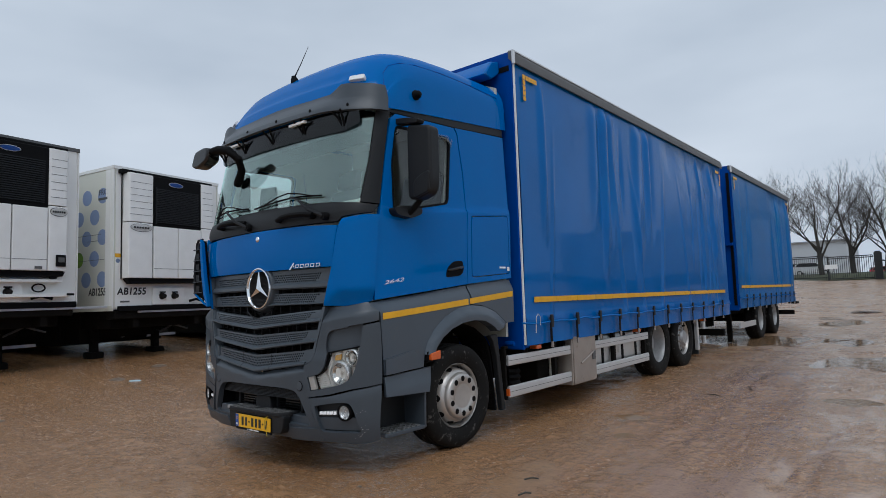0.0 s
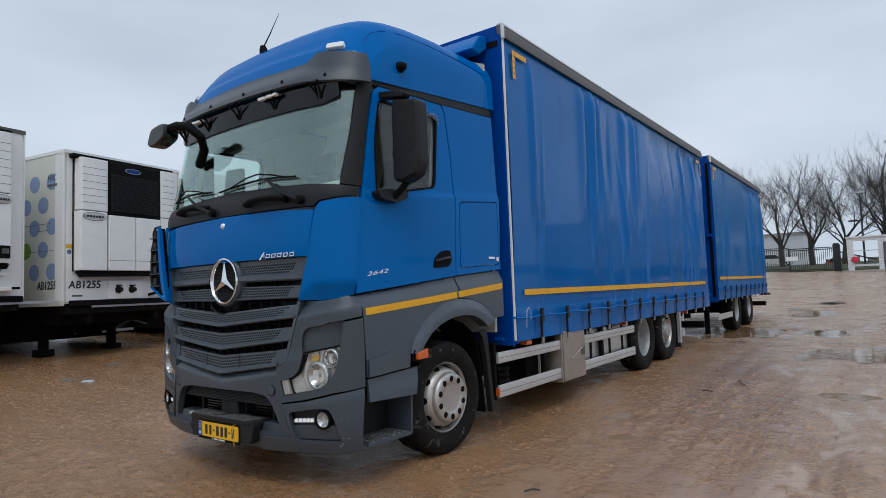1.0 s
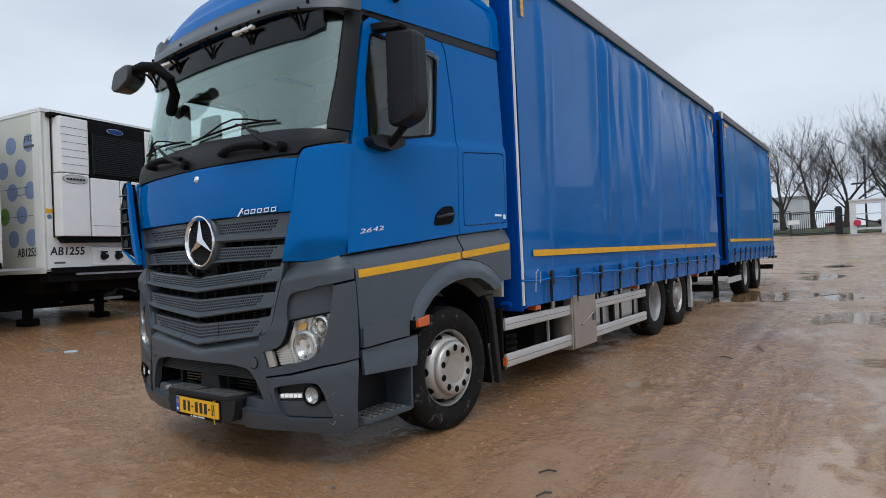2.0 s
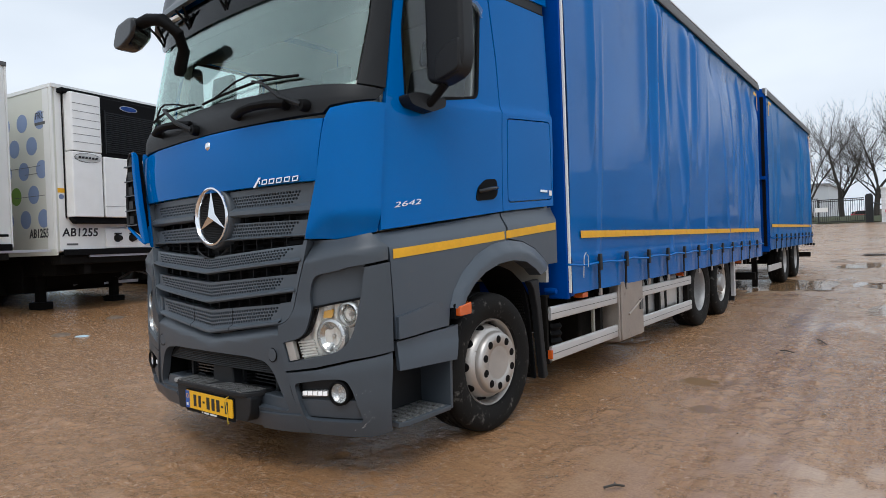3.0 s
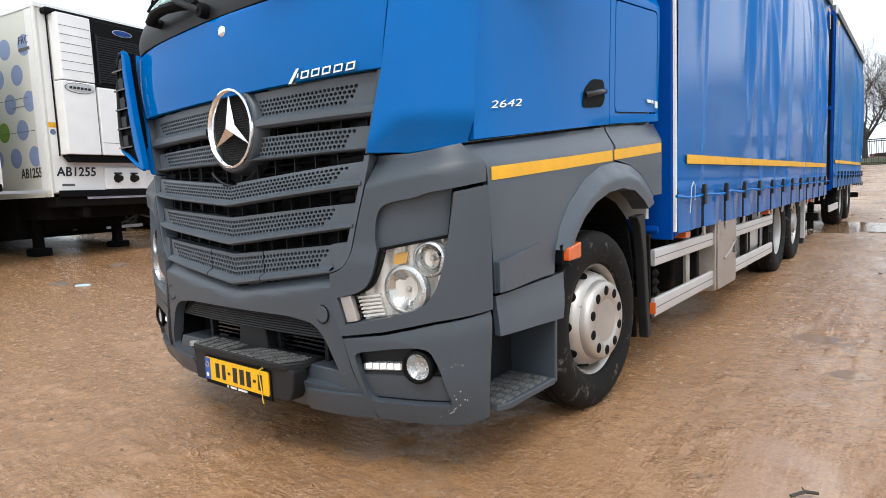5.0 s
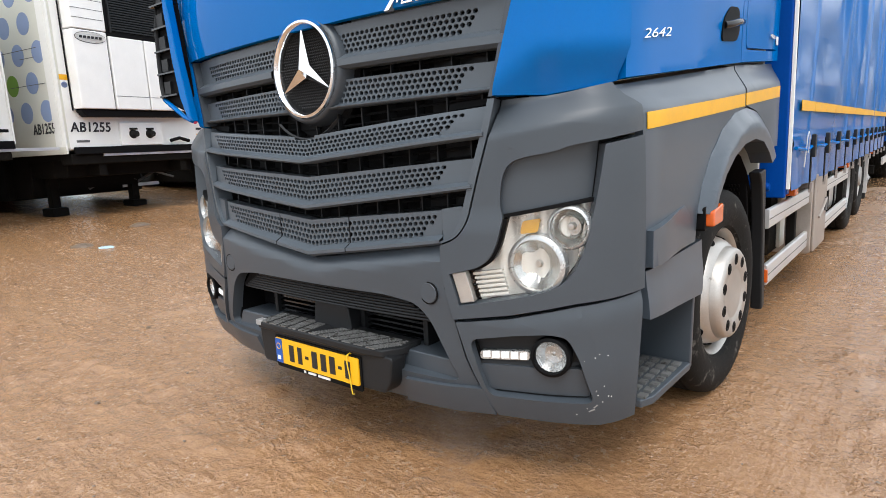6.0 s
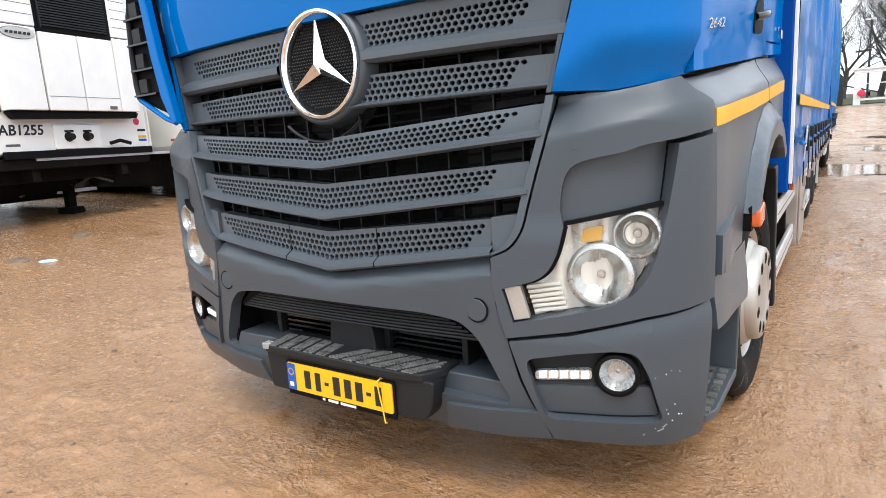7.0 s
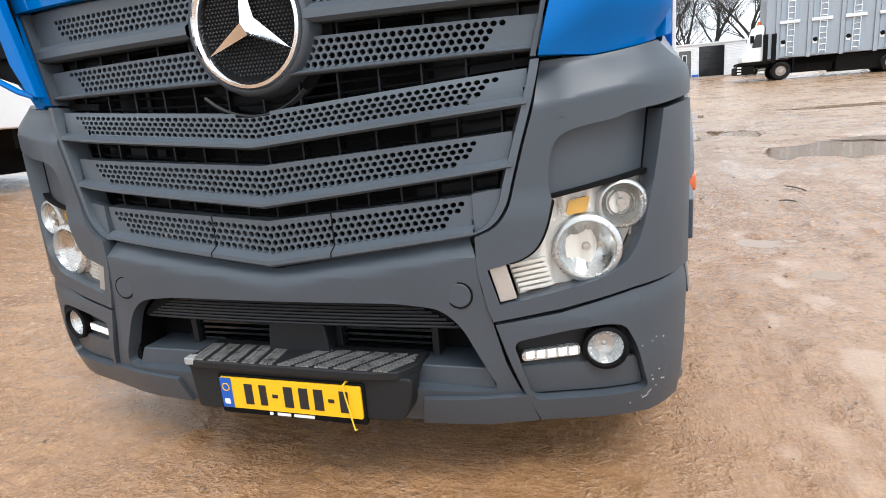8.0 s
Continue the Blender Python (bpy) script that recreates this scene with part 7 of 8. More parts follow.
def reefer(label, y0, y1, z0, z1, dots, number, place):
    """A white refrigerated trailer whose front wall, with its cooling unit, looks along x."""
    xf = 0.0
    r = thing("reefer_trailer", label, "trailer", "refrigerated trailers beside the lorry")
    part("body", boxed(xf - 13.2, xf, y0, y1, z0, z1), REEF_SIDE if dots else REEF, r, "smooth white insulated body", bevel=0.03)
    part("front_wall", boxed(xf, xf + 0.012, y0 + 0.05, y1 - 0.05, z0 + 0.02, z1 - 0.03), REEF, r, "white front wall", bevel=0.004)
    for y in (y0, y1):
        part("corner_post", boxed(xf - 0.06, xf + 0.02, y - 0.012, y + 0.012, z0, z1 + 0.005), REEF, r, bevel=0.006)
        part("edge_strip", boxed(xf - 0.26, xf - 0.08, y - 0.006, y + 0.006, z0 + 0.05, z1 - 0.05), REEF, r, bevel=0.002)
    part("top_rail", boxed(xf - 13.2, xf + 0.03, y0 - 0.015, y1 + 0.015, z1 - 0.06, z1 + 0.012), SEAL if not dots else REEF, r, bevel=0.006)
    part("bottom_rail", boxed(xf - 13.2, xf + 0.01, y0 - 0.012, y0 + 0.02, z0 - 0.05, z0 + 0.06), REEF_SIDE, r, bevel=0.006)
    part("front_sill", boxed(xf, xf + 0.06, y0 + 0.1, y1 - 0.02, z0 - 0.06, z0 + 0.05), BLACK, r, bevel=0.01)
    # cooling unit
    u0, u1 = y0 + 0.17, y1 - 0.30
    xb, xu = xf + 0.01, xf + 0.25
    zb, zt = z0 + 0.62, z1 - 0.14
    zm = zb + (zt - zb) * 0.535
    part("unit_frame", boxed(xb, xu - 0.05, u0 + 0.04, u1 - 0.04, zb - 0.02, zt), BLACK, r, "dark frame of the cooling unit", bevel=0.02)
    part("unit_top", boxed(xb, xu - 0.08, u0 - 0.09, u1 + 0.02, zt - 0.01, zt + 0.075), BLACK, r, "black unit lid", bevel=0.02)
    for y in (u0 - 0.012, u1 + 0.004):
        part("unit_gasket", boxed(xb, xb + 0.03, y, y + 0.008, zb - 0.02, zt), BLACK, r)
    w, v = 0.57, 0.36
    for sgn, a, b in ((1, u0, u0 + w), (-1, u1 - v, u1)):
        cheek = part("unit_cheek", prism(rounded([(xb + 0.02, a), (xu, a + 0.02 * (sgn > 0)), (xu, b - 0.02 * (sgn < 0)), (xb + 0.02, b)], 0.05), "z", zm, zt + 0.01), WHITE, r, "white ribbed cheek panel", bevel=0.012)
        for k in range(6):
            z = zm + 0.15 + (zt - zm - 0.2) * k / 6
            part("rib_groove", boxed(xu - 0.002, xu + 0.003, a + 0.04, b - 0.04, z, z + 0.007), SEAL, cheek)
        part("unit_door", prism(rounded([(xb + 0.02, a), (xu, a + 0.01), (xu, b - 0.016), (xb + 0.02, b - 0.016)], 0.03), "z", zb, zm - 0.016), WHITE, r, "white unit door", bevel=0.012)
    for k in range(2):
        half = (u1 - u0 - w - v) / 2
        a = u0 + w + half * k
        door = part("unit_door", boxed(xb + 0.02, xu + 0.004, a + 0.010, a + half - 0.010, zb, zm - 0.06), WHITE, r, "white unit door", bevel=0.015)
        if k:
            part("latch", boxed(xu, xu + 0.02, a + half - 0.22, a + half - 0.10, zb + 0.03, zb + 0.08), SEAL, door, "black latch")
        part("door_groove", boxed(xu + 0.003, xu + 0.007, a + 0.01, a + half - 0.01, zb + 0.20, zb + 0.207), SEAL, door)
    grill = part("unit_grille", boxed(xb + 0.02, xu - 0.02, u0 + w - 0.01, u1 - v + 0.01, zm - 0.05, zt + 0.01), BLACK, r, "black slatted condenser grille", bevel=0.02)
    n = 20
    for k in range(n):
        z = zm + 0.03 + (zt - zm - 0.30) * k / (n - 1)
        part("slat", boxed(xu - 0.022, xu + 0.006, u0 + w + 0.07, u1 - v - 0.07, z, z + 0.020), DARK, grill, bevel=0)
    part("slat_frame", prism([(u0 + w + 0.05, zm), (u0 + w + 0.07, zm), (u0 + w + 0.07, zt - 0.22), (u0 + w + 0.05, zt - 0.22)], "x", xu - 0.02, xu + 0.012), DARK, grill)
    logo_oval("maker_badge", (xu - 0.012, (u0 + u1) / 2 + 0.05, zt - 0.12), 0.18, 0.055, WHITE, r, "oval badge")
    logo_oval("maker_badge", (xu - 0.006, (u0 + u1) / 2 + 0.05, zt - 0.12), 0.165, 0.045, PLATE_BLUE, r, "blue oval badge")
    c, ry = ((u0 + w / 2, 0.24) if dots else (u1 - v / 2, 0.155))
    logo_oval("model_badge", (xu + 0.002, c, zm - 0.12), ry, 0.085, SEAL, r, "oval model badge")
    logo_oval("model_badge", (xu + 0.011, c, zm - 0.12), ry - 0.008, 0.077, WHITE, r)
    for k in range(6):
        y = c + (k - 2.5) * ry * 0.25
        part("badge_stroke", prism([(y - ry * 0.10, zm - 0.138), (y + ry * 0.07, zm - 0.138), (y + ry * 0.10, zm - 0.102), (y - ry * 0.07, zm - 0.102)], "x", xu + 0.010, xu + 0.018), LETTER, r)
    part("unit_tray", prism([(u0 + 0.02, zb - 0.02), (u1 - 0.02, zb - 0.02), (u1 - 0.06, zb - 0.10), (u0 + 0.10, zb - 0.12)], "x", xb + 0.02, xu - 0.05), BLACK, r, "black drip tray", bevel=0.01)
    # couplings under the unit
    board = part("coupling_board", boxed(xf + 0.012, xf + 0.06, y0 + 0.86, y0 + 1.62, z0 + 0.06, z0 + 0.42), WHITE, r, "white coupling board", bevel=0.006)
    for dy in (0.22, 0.52):
        part("coupling", lathed([(0, 0.10), (0.05, 0.09), (0.06, 0.02), (0.075, 0.0)], Matrix.Translation((xf + 0.06, y0 + 0.86 + dy, z0 + 0.24)) @ pose(0, 0, 0, 0, 90, 0), 16), RUBBER, board, "dark hose coupling")
        part("coupling_bolt", boxed(xf + 0.06, xf + 0.085, y0 + 0.80 + dy, y0 + 0.93 + dy, z0 + 0.31, z0 + 0.34), RUBBER, board)
    part("hose", tubed([(xf + 0.08, y0 + 1.75, z0 + 0.12), (xf + 0.13, y0 + 1.9, z0 + 0.16), (xf + 0.12, y0 + 2.1, z0 + 0.11)], 0.03), BLACK, r, "black hose")
    if not dots:
        for dz, inset in ((0.44, 0.34), (0.17, 0.20)):
            part("shelf_rail", boxed(xf + 0.012, xf + 0.16, y1 - 1.5, y1 - inset, z0 + dz - 0.03, z0 + dz + 0.03), REEF, r, "white rail below the cooling unit", bevel=0.008)
        for dy, dz in ((0.52, 0.50), (0.20, 0.185)):
            part("rail_buffer", boxed(xf + 0.16, xf + 0.18, y1 - dy - 0.07, y1 - dy + 0.07, z0 + dz - 0.022, z0 + dz + 0.022), BLACK, r, bevel=0.01)
        part("hose_coil", tubed([(xf + 0.08, y1 - 0.72 + 0.11 * math.cos(a), z0 + 0.31 + 0.07 * math.sin(a)) for a in np.linspace(0, 9, 26)], 0.014, sides=6), BLACK, r, "coiled black hose")
        part("control_box", boxed(xu - 0.01, xu + 0.035, u1 - 0.22, u1 - 0.05, z0 + 0.70, z0 + 0.92), BLACK, r, "black control box", bevel=0.012)
        part("control_screen", boxed(xu + 0.035, xu + 0.040, u1 - 0.19, u1 - 0.08, z0 + 0.78, z0 + 0.87), SEAL, r, "grey control screen")
    if dots:
        part("yellow_sticker", boxed(xf + 0.012, xf + 0.016, y0 + 0.04, y0 + 0.165, z0 + 1.05, z0 + 1.13), YELLOW, r, "yellow sticker")
        logo_oval("round_sticker", (xf + 0.014, y0 + 0.10, z0 + 0.98), 0.045, 0.045, DOT_BLUE, r, "round blue sticker")
        part("red_sticker", lathed([(0, 0.002), (0.06, 0.001)], Matrix.Translation((xf + 0.016, y1 - 0.24, z0 + 0.47)) @ pose(0, 0, 0, 0, 90, 0), 20), material("red sticker", (0.6, 0.03, 0.08), 0.5), r, "round red sticker")
        for k, mt in enumerate((PLATE_BLUE, YELLOW, WHITE, LETTER)):
            part("label_sticker", boxed(xf + 0.012, xf + 0.016, y1 - 0.24, y1 - 0.08, z0 + 0.14 + 0.055 * k, z0 + 0.18 + 0.055 * k), mt, r)
    if number:
        text("fleet_number", number, 0.205, Matrix.Translation((xf + 0.016, y0 + 0.41, z0 + 0.345)) @ FLANK @ Matrix.Diagonal((0.92, 1, 1, 1)), LETTER, r, 0.002, 1.06, 0.10, "black fleet number", 0.0045)
        text("fleet_number", number, 0.22, Matrix.Translation((xf - 0.53, y0 - 0.004, z0 + 0.345)) @ FRONT @ Matrix.Diagonal((0.82, 1, 1, 1)), LETTER, r, 0.002, 1.06, 0.10, "black fleet number", 0.0045)
        text("side_code", "FRC", 0.17, Matrix.Translation((xf - 0.36, y0 - 0.004, z1 - 0.52)) @ FRONT, LETTER, r, 0.002, 1.0, 0.0, "small black code")
        part("code_bar", boxed(xf - 0.52, xf - 0.20, y0 - 0.008, y0 - 0.002, z1 - 0.68, z1 - 0.63), SEAL, r)
        part("small_plate", boxed(xf + 0.012, xf + 0.016, y0 + 0.16, y0 + 0.36, z0 + 0.12, z0 + 0.155), SEAL, r)
    if dots:
        for k in range(20):
            for j in range(5):
                x = xf - 0.37 - 0.57 * k - (0.285 if j % 2 else 0.0)
                z = z0 + 0.615 + 0.437 * j
                mt = DOT_GREEN if j == 1 and k == 1 else DOT_BLUE
                part("dot", prism([(x + 0.170 * math.cos(a), z + 0.165 * math.sin(a)) for a in np.linspace(0, 2 * math.pi, 25)[:-1]], "y", y0 - 0.003, y0), mt, r, "green dot" if mt is DOT_GREEN else "pale blue dot", smooth=False)
        for z, a, b in ((z0 + 1.55, 0.4, 1.5), (z0 + 1.02, 0.3, 1.3), (z0 + 1.42, 0.5, 0.9)):
            part("scratch", boxed(xf - b, xf - a, y0 - 0.006, y0 - 0.001, z, z + 0.008, m=pose(0, 0, 0, 0, 3, 0) if z < 0 else None), SEAL, r)
    # chassis, legs and wheels
    g = gz(place[0] - 1.5, place[1] + (y0 + y1) / 2) - 0.02
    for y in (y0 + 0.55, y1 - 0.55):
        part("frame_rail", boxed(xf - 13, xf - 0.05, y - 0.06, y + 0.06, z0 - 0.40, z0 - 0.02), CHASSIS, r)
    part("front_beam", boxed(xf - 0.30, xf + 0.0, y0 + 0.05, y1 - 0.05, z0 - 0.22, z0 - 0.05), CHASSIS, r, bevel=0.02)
    part("pale_rail", boxed(xf - 0.02, xf + 0.03, y0 + 0.55, y1 + 0.6, z0 - 0.10, z0 - 0.055), ALU, r, "pale lower rail", bevel=0.004)
    for y in (y0 + 0.35, y1 - 0.80):
        leg = part("landing_leg", boxed(xf - 1.30, xf - 1.16, y - 0.07, y + 0.07, g + 0.12, z0 - 0.05), CHASSIS, r, "black landing leg", bevel=0.01)
        part("leg_foot", boxed(xf - 1.40, xf - 1.06, y - 0.14, y + 0.14, g - 0.02, g + 0.13), CHASSIS, leg, bevel=0.03)
    # solid dark blocks, added to shut out light and give near-black shade below
    part("locker", boxed(xf - 2.0, xf - 1.38, y0 + 0.12, y1 - 0.90, g + 0.30, z0 - 0.05), CHASSIS, r, "dark block added under the floor", bevel=0.02)
    part("pallet_box", boxed(xf - 7.6, xf - 2.05, y0 + 0.05, y1 - 0.05, g + 0.26, z0 - 0.02), CHASSIS, r, "long dark block added for the deep shade under the floor", bevel=0.02)
    part("underframe", boxed(xf - 2.0, xf - 0.35, y0 + 0.15, y1 - 0.15, z0 - 0.42, z0 - 0.05), CHASSIS, r, "dark block filling the underframe", bevel=0.02)
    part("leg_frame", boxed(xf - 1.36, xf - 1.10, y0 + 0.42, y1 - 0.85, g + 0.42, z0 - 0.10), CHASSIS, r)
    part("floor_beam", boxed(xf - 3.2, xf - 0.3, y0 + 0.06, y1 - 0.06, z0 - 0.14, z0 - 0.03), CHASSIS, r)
    for y in (y1 - 0.9, y1 - 0.1):
        part("brace", tubed([(xf - 1.2, y - 0.75, z0 - 0.65), (xf - 1.2, y + 0.15, z0 - 0.25)], 0.022, sides=6), SEAL, r)
        part("brace", tubed([(xf - 1.18, y - 0.75, z0 - 0.25), (xf - 1.18, y + 0.15, z0 - 0.55)], 0.022, sides=6), SEAL, r)
    part("cross_bar", boxed(xf - 1.95, xf - 1.85, y0 + 0.2, y1 + 0.2, g + 0.34, g + 0.40), ALU, r, "pale cross bar")
    for k in range(3):
        for sy, yy in ((-1, y0 + 0.18), (1, y1 - 0.18)):
            m = Matrix.Translation((xf - 8.6 - 1.31 * k, yy, gz(place[0] - 9, place[1]) + 0.50)) @ pose(0, 0, 0, 90 * -sy, 0, 0)
            wh = part("wheel", lathed(TYRE, m, 32), RUBBER, r, "black trailer tyre")
            part("wheel_disc", lathed([(0.27, 0.10), (0.26, -0.02), (0.15, -0.05), (0.12, 0.03), (0, 0.03)], m, 28), RIM_GREY, wh)
    r.matrix_world = pose(place[0], place[1], 0, 0, 0, 10)
    return r


reefer("white refrigerated trailer with pale blue dots on its side", 0.0, 2.60, 1.375, 4.325, True, "AB1255", (-8.3, 2.26))
reefer("plain white refrigerated trailer with a black-grilled cooling unit", -2.60, 0.0, 1.49, 4.54, False, "", (-8.3, 1.60))

# white trailer flank farther along the row
flank = thing("box_trailer", "plain white box trailer past the refrigerated ones", "trailer")
part("body", boxed(-18.5, -8.55, 5.55, 8.05, 1.40, 4.35), REEF, flank, "plain white body", bevel=0.03)
part("rail", boxed(-18.5, -8.53, 5.52, 5.57, 1.32, 1.41), ALU, flank, "pale lower rail", bevel=0.004)
part("red_mark", boxed(-9.25, -8.92, 5.543, 5.547, 1.50, 1.545), bpy.data.materials["red sticker"], flank, "faded red mark")
for y in (6.1, 7.5):
    part("frame_rail", boxed(-18.3, -8.7, y - 0.06, y + 0.06, 1.08, 1.40), CHASSIS, flank)
    part("landing_leg", boxed(-10.0, -9.86, y - 0.07, y + 0.07, gz(-8.4, y) - 0.02, 1.2), CHASSIS, flank, bevel=0.01)
# solid block added for the deep shade under this trailer's floor
part("pallet_box", boxed(-17.0, -9.8, 5.72, 7.9, 0.62, 1.36), CHASSIS, flank, "long dark block added for the deep shade under the floor", bevel=0.02)
for k in range(3):
    for y in (5.75, 7.85):
        m = Matrix.Translation((-13.2 - 1.31 * k, y, gz(-13, y) + 0.50)) @ pose(0, 0, 0, 90, 0, 0)
        part("wheel", lathed(TYRE, m, 28), RUBBER, flank, "black trailer tyre")


# ---- fence, gate and trees at the back of the yard ----
FY = 54.5
fence = thing("fence", "black steel bar fence at the back of the yard", "fence")
for k in range(12):
    x = -35.3 + 3.0 * k
    zb = gz(x, FY)
    part("post", boxed(x - 0.06, x + 0.06, FY - 0.06, FY + 0.06, zb, zb + 1.95), FENCE, fence)
    for z in (0.10, 1.72, 1.86):
        part("rail", boxed(x, x + 3.0, FY - 0.03, FY + 0.03, zb + z, zb + z + 0.07), FENCE, fence)
bar_bm = boxed(-0.018, 0.018, -0.018, 0.018, 0.10, 1.90)
bar_first = part("bar", bar_bm, FENCE, fence, smooth=False)
bar_first.location = (-35.4, FY, gz(-35.4, FY))
for k in range(1, 250):
    x = -35.4 + 0.145 * k
    if x > 0.75:
        break
    b = new("bar", bar_first.data)
    b.parent, b.location = fence, (x, FY, gz(x, FY))
part("sign", boxed(-2.5, -1.65, FY - 0.09, FY - 0.07, gz(-2, FY) + 0.95, gz(-2, FY) + 1.30), WHITE, fence, "small white sign")
post = thing("gate_post", "thick black gate post by the entrance", "post")
part("column", boxed(0.78, 1.28, FY - 0.25, FY + 0.25, gz(1.2, FY) - 0.05, gz(1.2, FY) + 2.1), FENCE, post, bevel=0.03)
part("cap", boxed(0.85, 1.2, FY - 0.2, FY + 0.2, gz(1.2, FY) + 2.1, gz(1.2, FY) + 2.2), FENCE, post)
part("barrier_arm", tubed([(1.2, FY - 0.3, gz(1.2, FY) + 1.5), (3.6, FY - 2.6, gz(3, FY) + 0.7)], 0.05), FENCE, post, "sloping black barrier arm")

# open-fronted white site cabin with a grey door and a dark roller gate
CY = 50.5
cabin = thing("site_cabin", "white corrugated site cabin with grey door and dark gate", "cabin")
cz = gz(5, CY) + 0.05


def corrugated(x0, x1, z0, z1, y):
    n = max(1, int((z1 - z0) / 0.11))
    prof = [(y + 0.09, z0)]
    for k in range(n):
        a, b = z0 + (z1 - z0) * k / n, z0 + (z1 - z0) * (k + 1) / n
        prof += [(y + 0.025, a), (y + 0.025, a + 0.012), (y, a + 0.03), (y, b - 0.018)]
    bm = prism(prof + [(y + 0.025, z1), (y + 0.09, z1)], "x", x0, x1)
    return bm


for x0, x1, z0, z1 in ((1.9, 2.3, 0, 2.45), (3.75, 4.05, 0, 2.45), (4.95, 5.5, 0, 2.45), (7.3, 8.75, 0, 2.45), (2.3, 3.75, 2.2, 2.45), (4.05, 4.95, 2.05, 2.45), (5.5, 7.3, 2.28, 2.45)):
    part("wall_panel", corrugated(x0, x1, cz + z0, cz + z1, CY), CABIN, cabin, "white corrugated cladding", smooth=False)
part("roof", boxed(1.85, 8.8, CY - 0.08, CY + 3.0, cz + 2.45, cz + 2.55), CABIN, cabin, "flat white roof edge")
part("back_wall", boxed(3.9, 8.75, CY + 2.8, CY + 2.9, cz, cz + 2.45), CABIN, cabin)
part("side_wall", boxed(8.66, 8.75, CY + 0.1, CY + 2.8, cz, cz + 2.45), CABIN, cabin)
part("partition", boxed(3.82, 3.9, CY + 0.1, CY + 2.8, cz, cz + 2.45), CABIN, cabin)
part("corner_post", boxed(1.9, 2.1, CY + 2.6, CY + 2.8, cz, cz + 2.45), CABIN, cabin)
d = part("door", boxed(4.08, 4.92, CY + 0.03, CY + 0.09, cz + 0.02, cz + 2.04), SEAL, cabin, "grey door")
part("door_glass", boxed(4.36, 4.60, CY + 0.005, CY + 0.03, cz + 0.45, cz + 1.70), GLOSSY, d, "narrow door pane")
part("door_frame", boxed(4.31, 4.65, CY + 0.012, CY + 0.035, cz + 0.38, cz + 1.77), ALU, d)
gate = part("roller_gate", boxed(5.52, 7.28, CY + 0.03, CY + 0.10, cz, cz + 2.27), GLOSSY, cabin, "dark glossy gate")
for k in range(5):
    part("gate_seam", boxed(5.52, 7.28, CY + 0.02, CY + 0.032, cz + 0.44 * k + 0.05, cz + 0.44 * k + 0.07), BLACK, gate)
part("inner_rail", boxed(2.3, 3.75, CY + 0.02, CY + 0.08, cz + 1.45, cz + 1.52), ALU, cabin)
part("inner_rail", boxed(2.3, 3.75, CY + 0.02, CY + 0.08, cz + 0.35, cz + 0.5), ALU, cabin)
part("red_lamp", lathed([(0, 0.12), (0.20, 0.10), (0.24, 0.0), (0.20, -0.1)], Matrix.Translation((2.35, CY - 0.08, cz + 0.85)) @ pose(0, 0, 0, 90, 0, 0), 20), bpy.data.materials["red sticker"], cabin, "round red lamp")
part("step_kerb", boxed(1.8, 8.8, CY - 0.4, CY + 0.1, cz - 0.15, cz + 0.06), STEEL, cabin)
part("blue_crate", boxed(5.0, 5.45, CY - 0.35, CY - 0.05, cz + 0.05, cz + 0.25), PLATE_BLUE, cabin, "small blue crate")

lamp_post = thing("street_lamp", "dark street lamp on a tall pole behind the gate", "street lamp")
part("pole", tubed([(2.8, 56, gz(3, 56)), (2.8, 56, gz(3, 56) + 6.2)], 0.08, radii=[0.085, 0.055]), FENCE, lamp_post)
part("head", boxed(1.9, 2.9, 55.9, 56.1, gz(3, 56) + 3.85, gz(3, 56) + 3.97), FENCE, lamp_post)
part("head", boxed(2.4, 3.1, 55.9, 56.1, gz(3, 56) + 6.15, gz(3, 56) + 6.25), ALU, lamp_post)


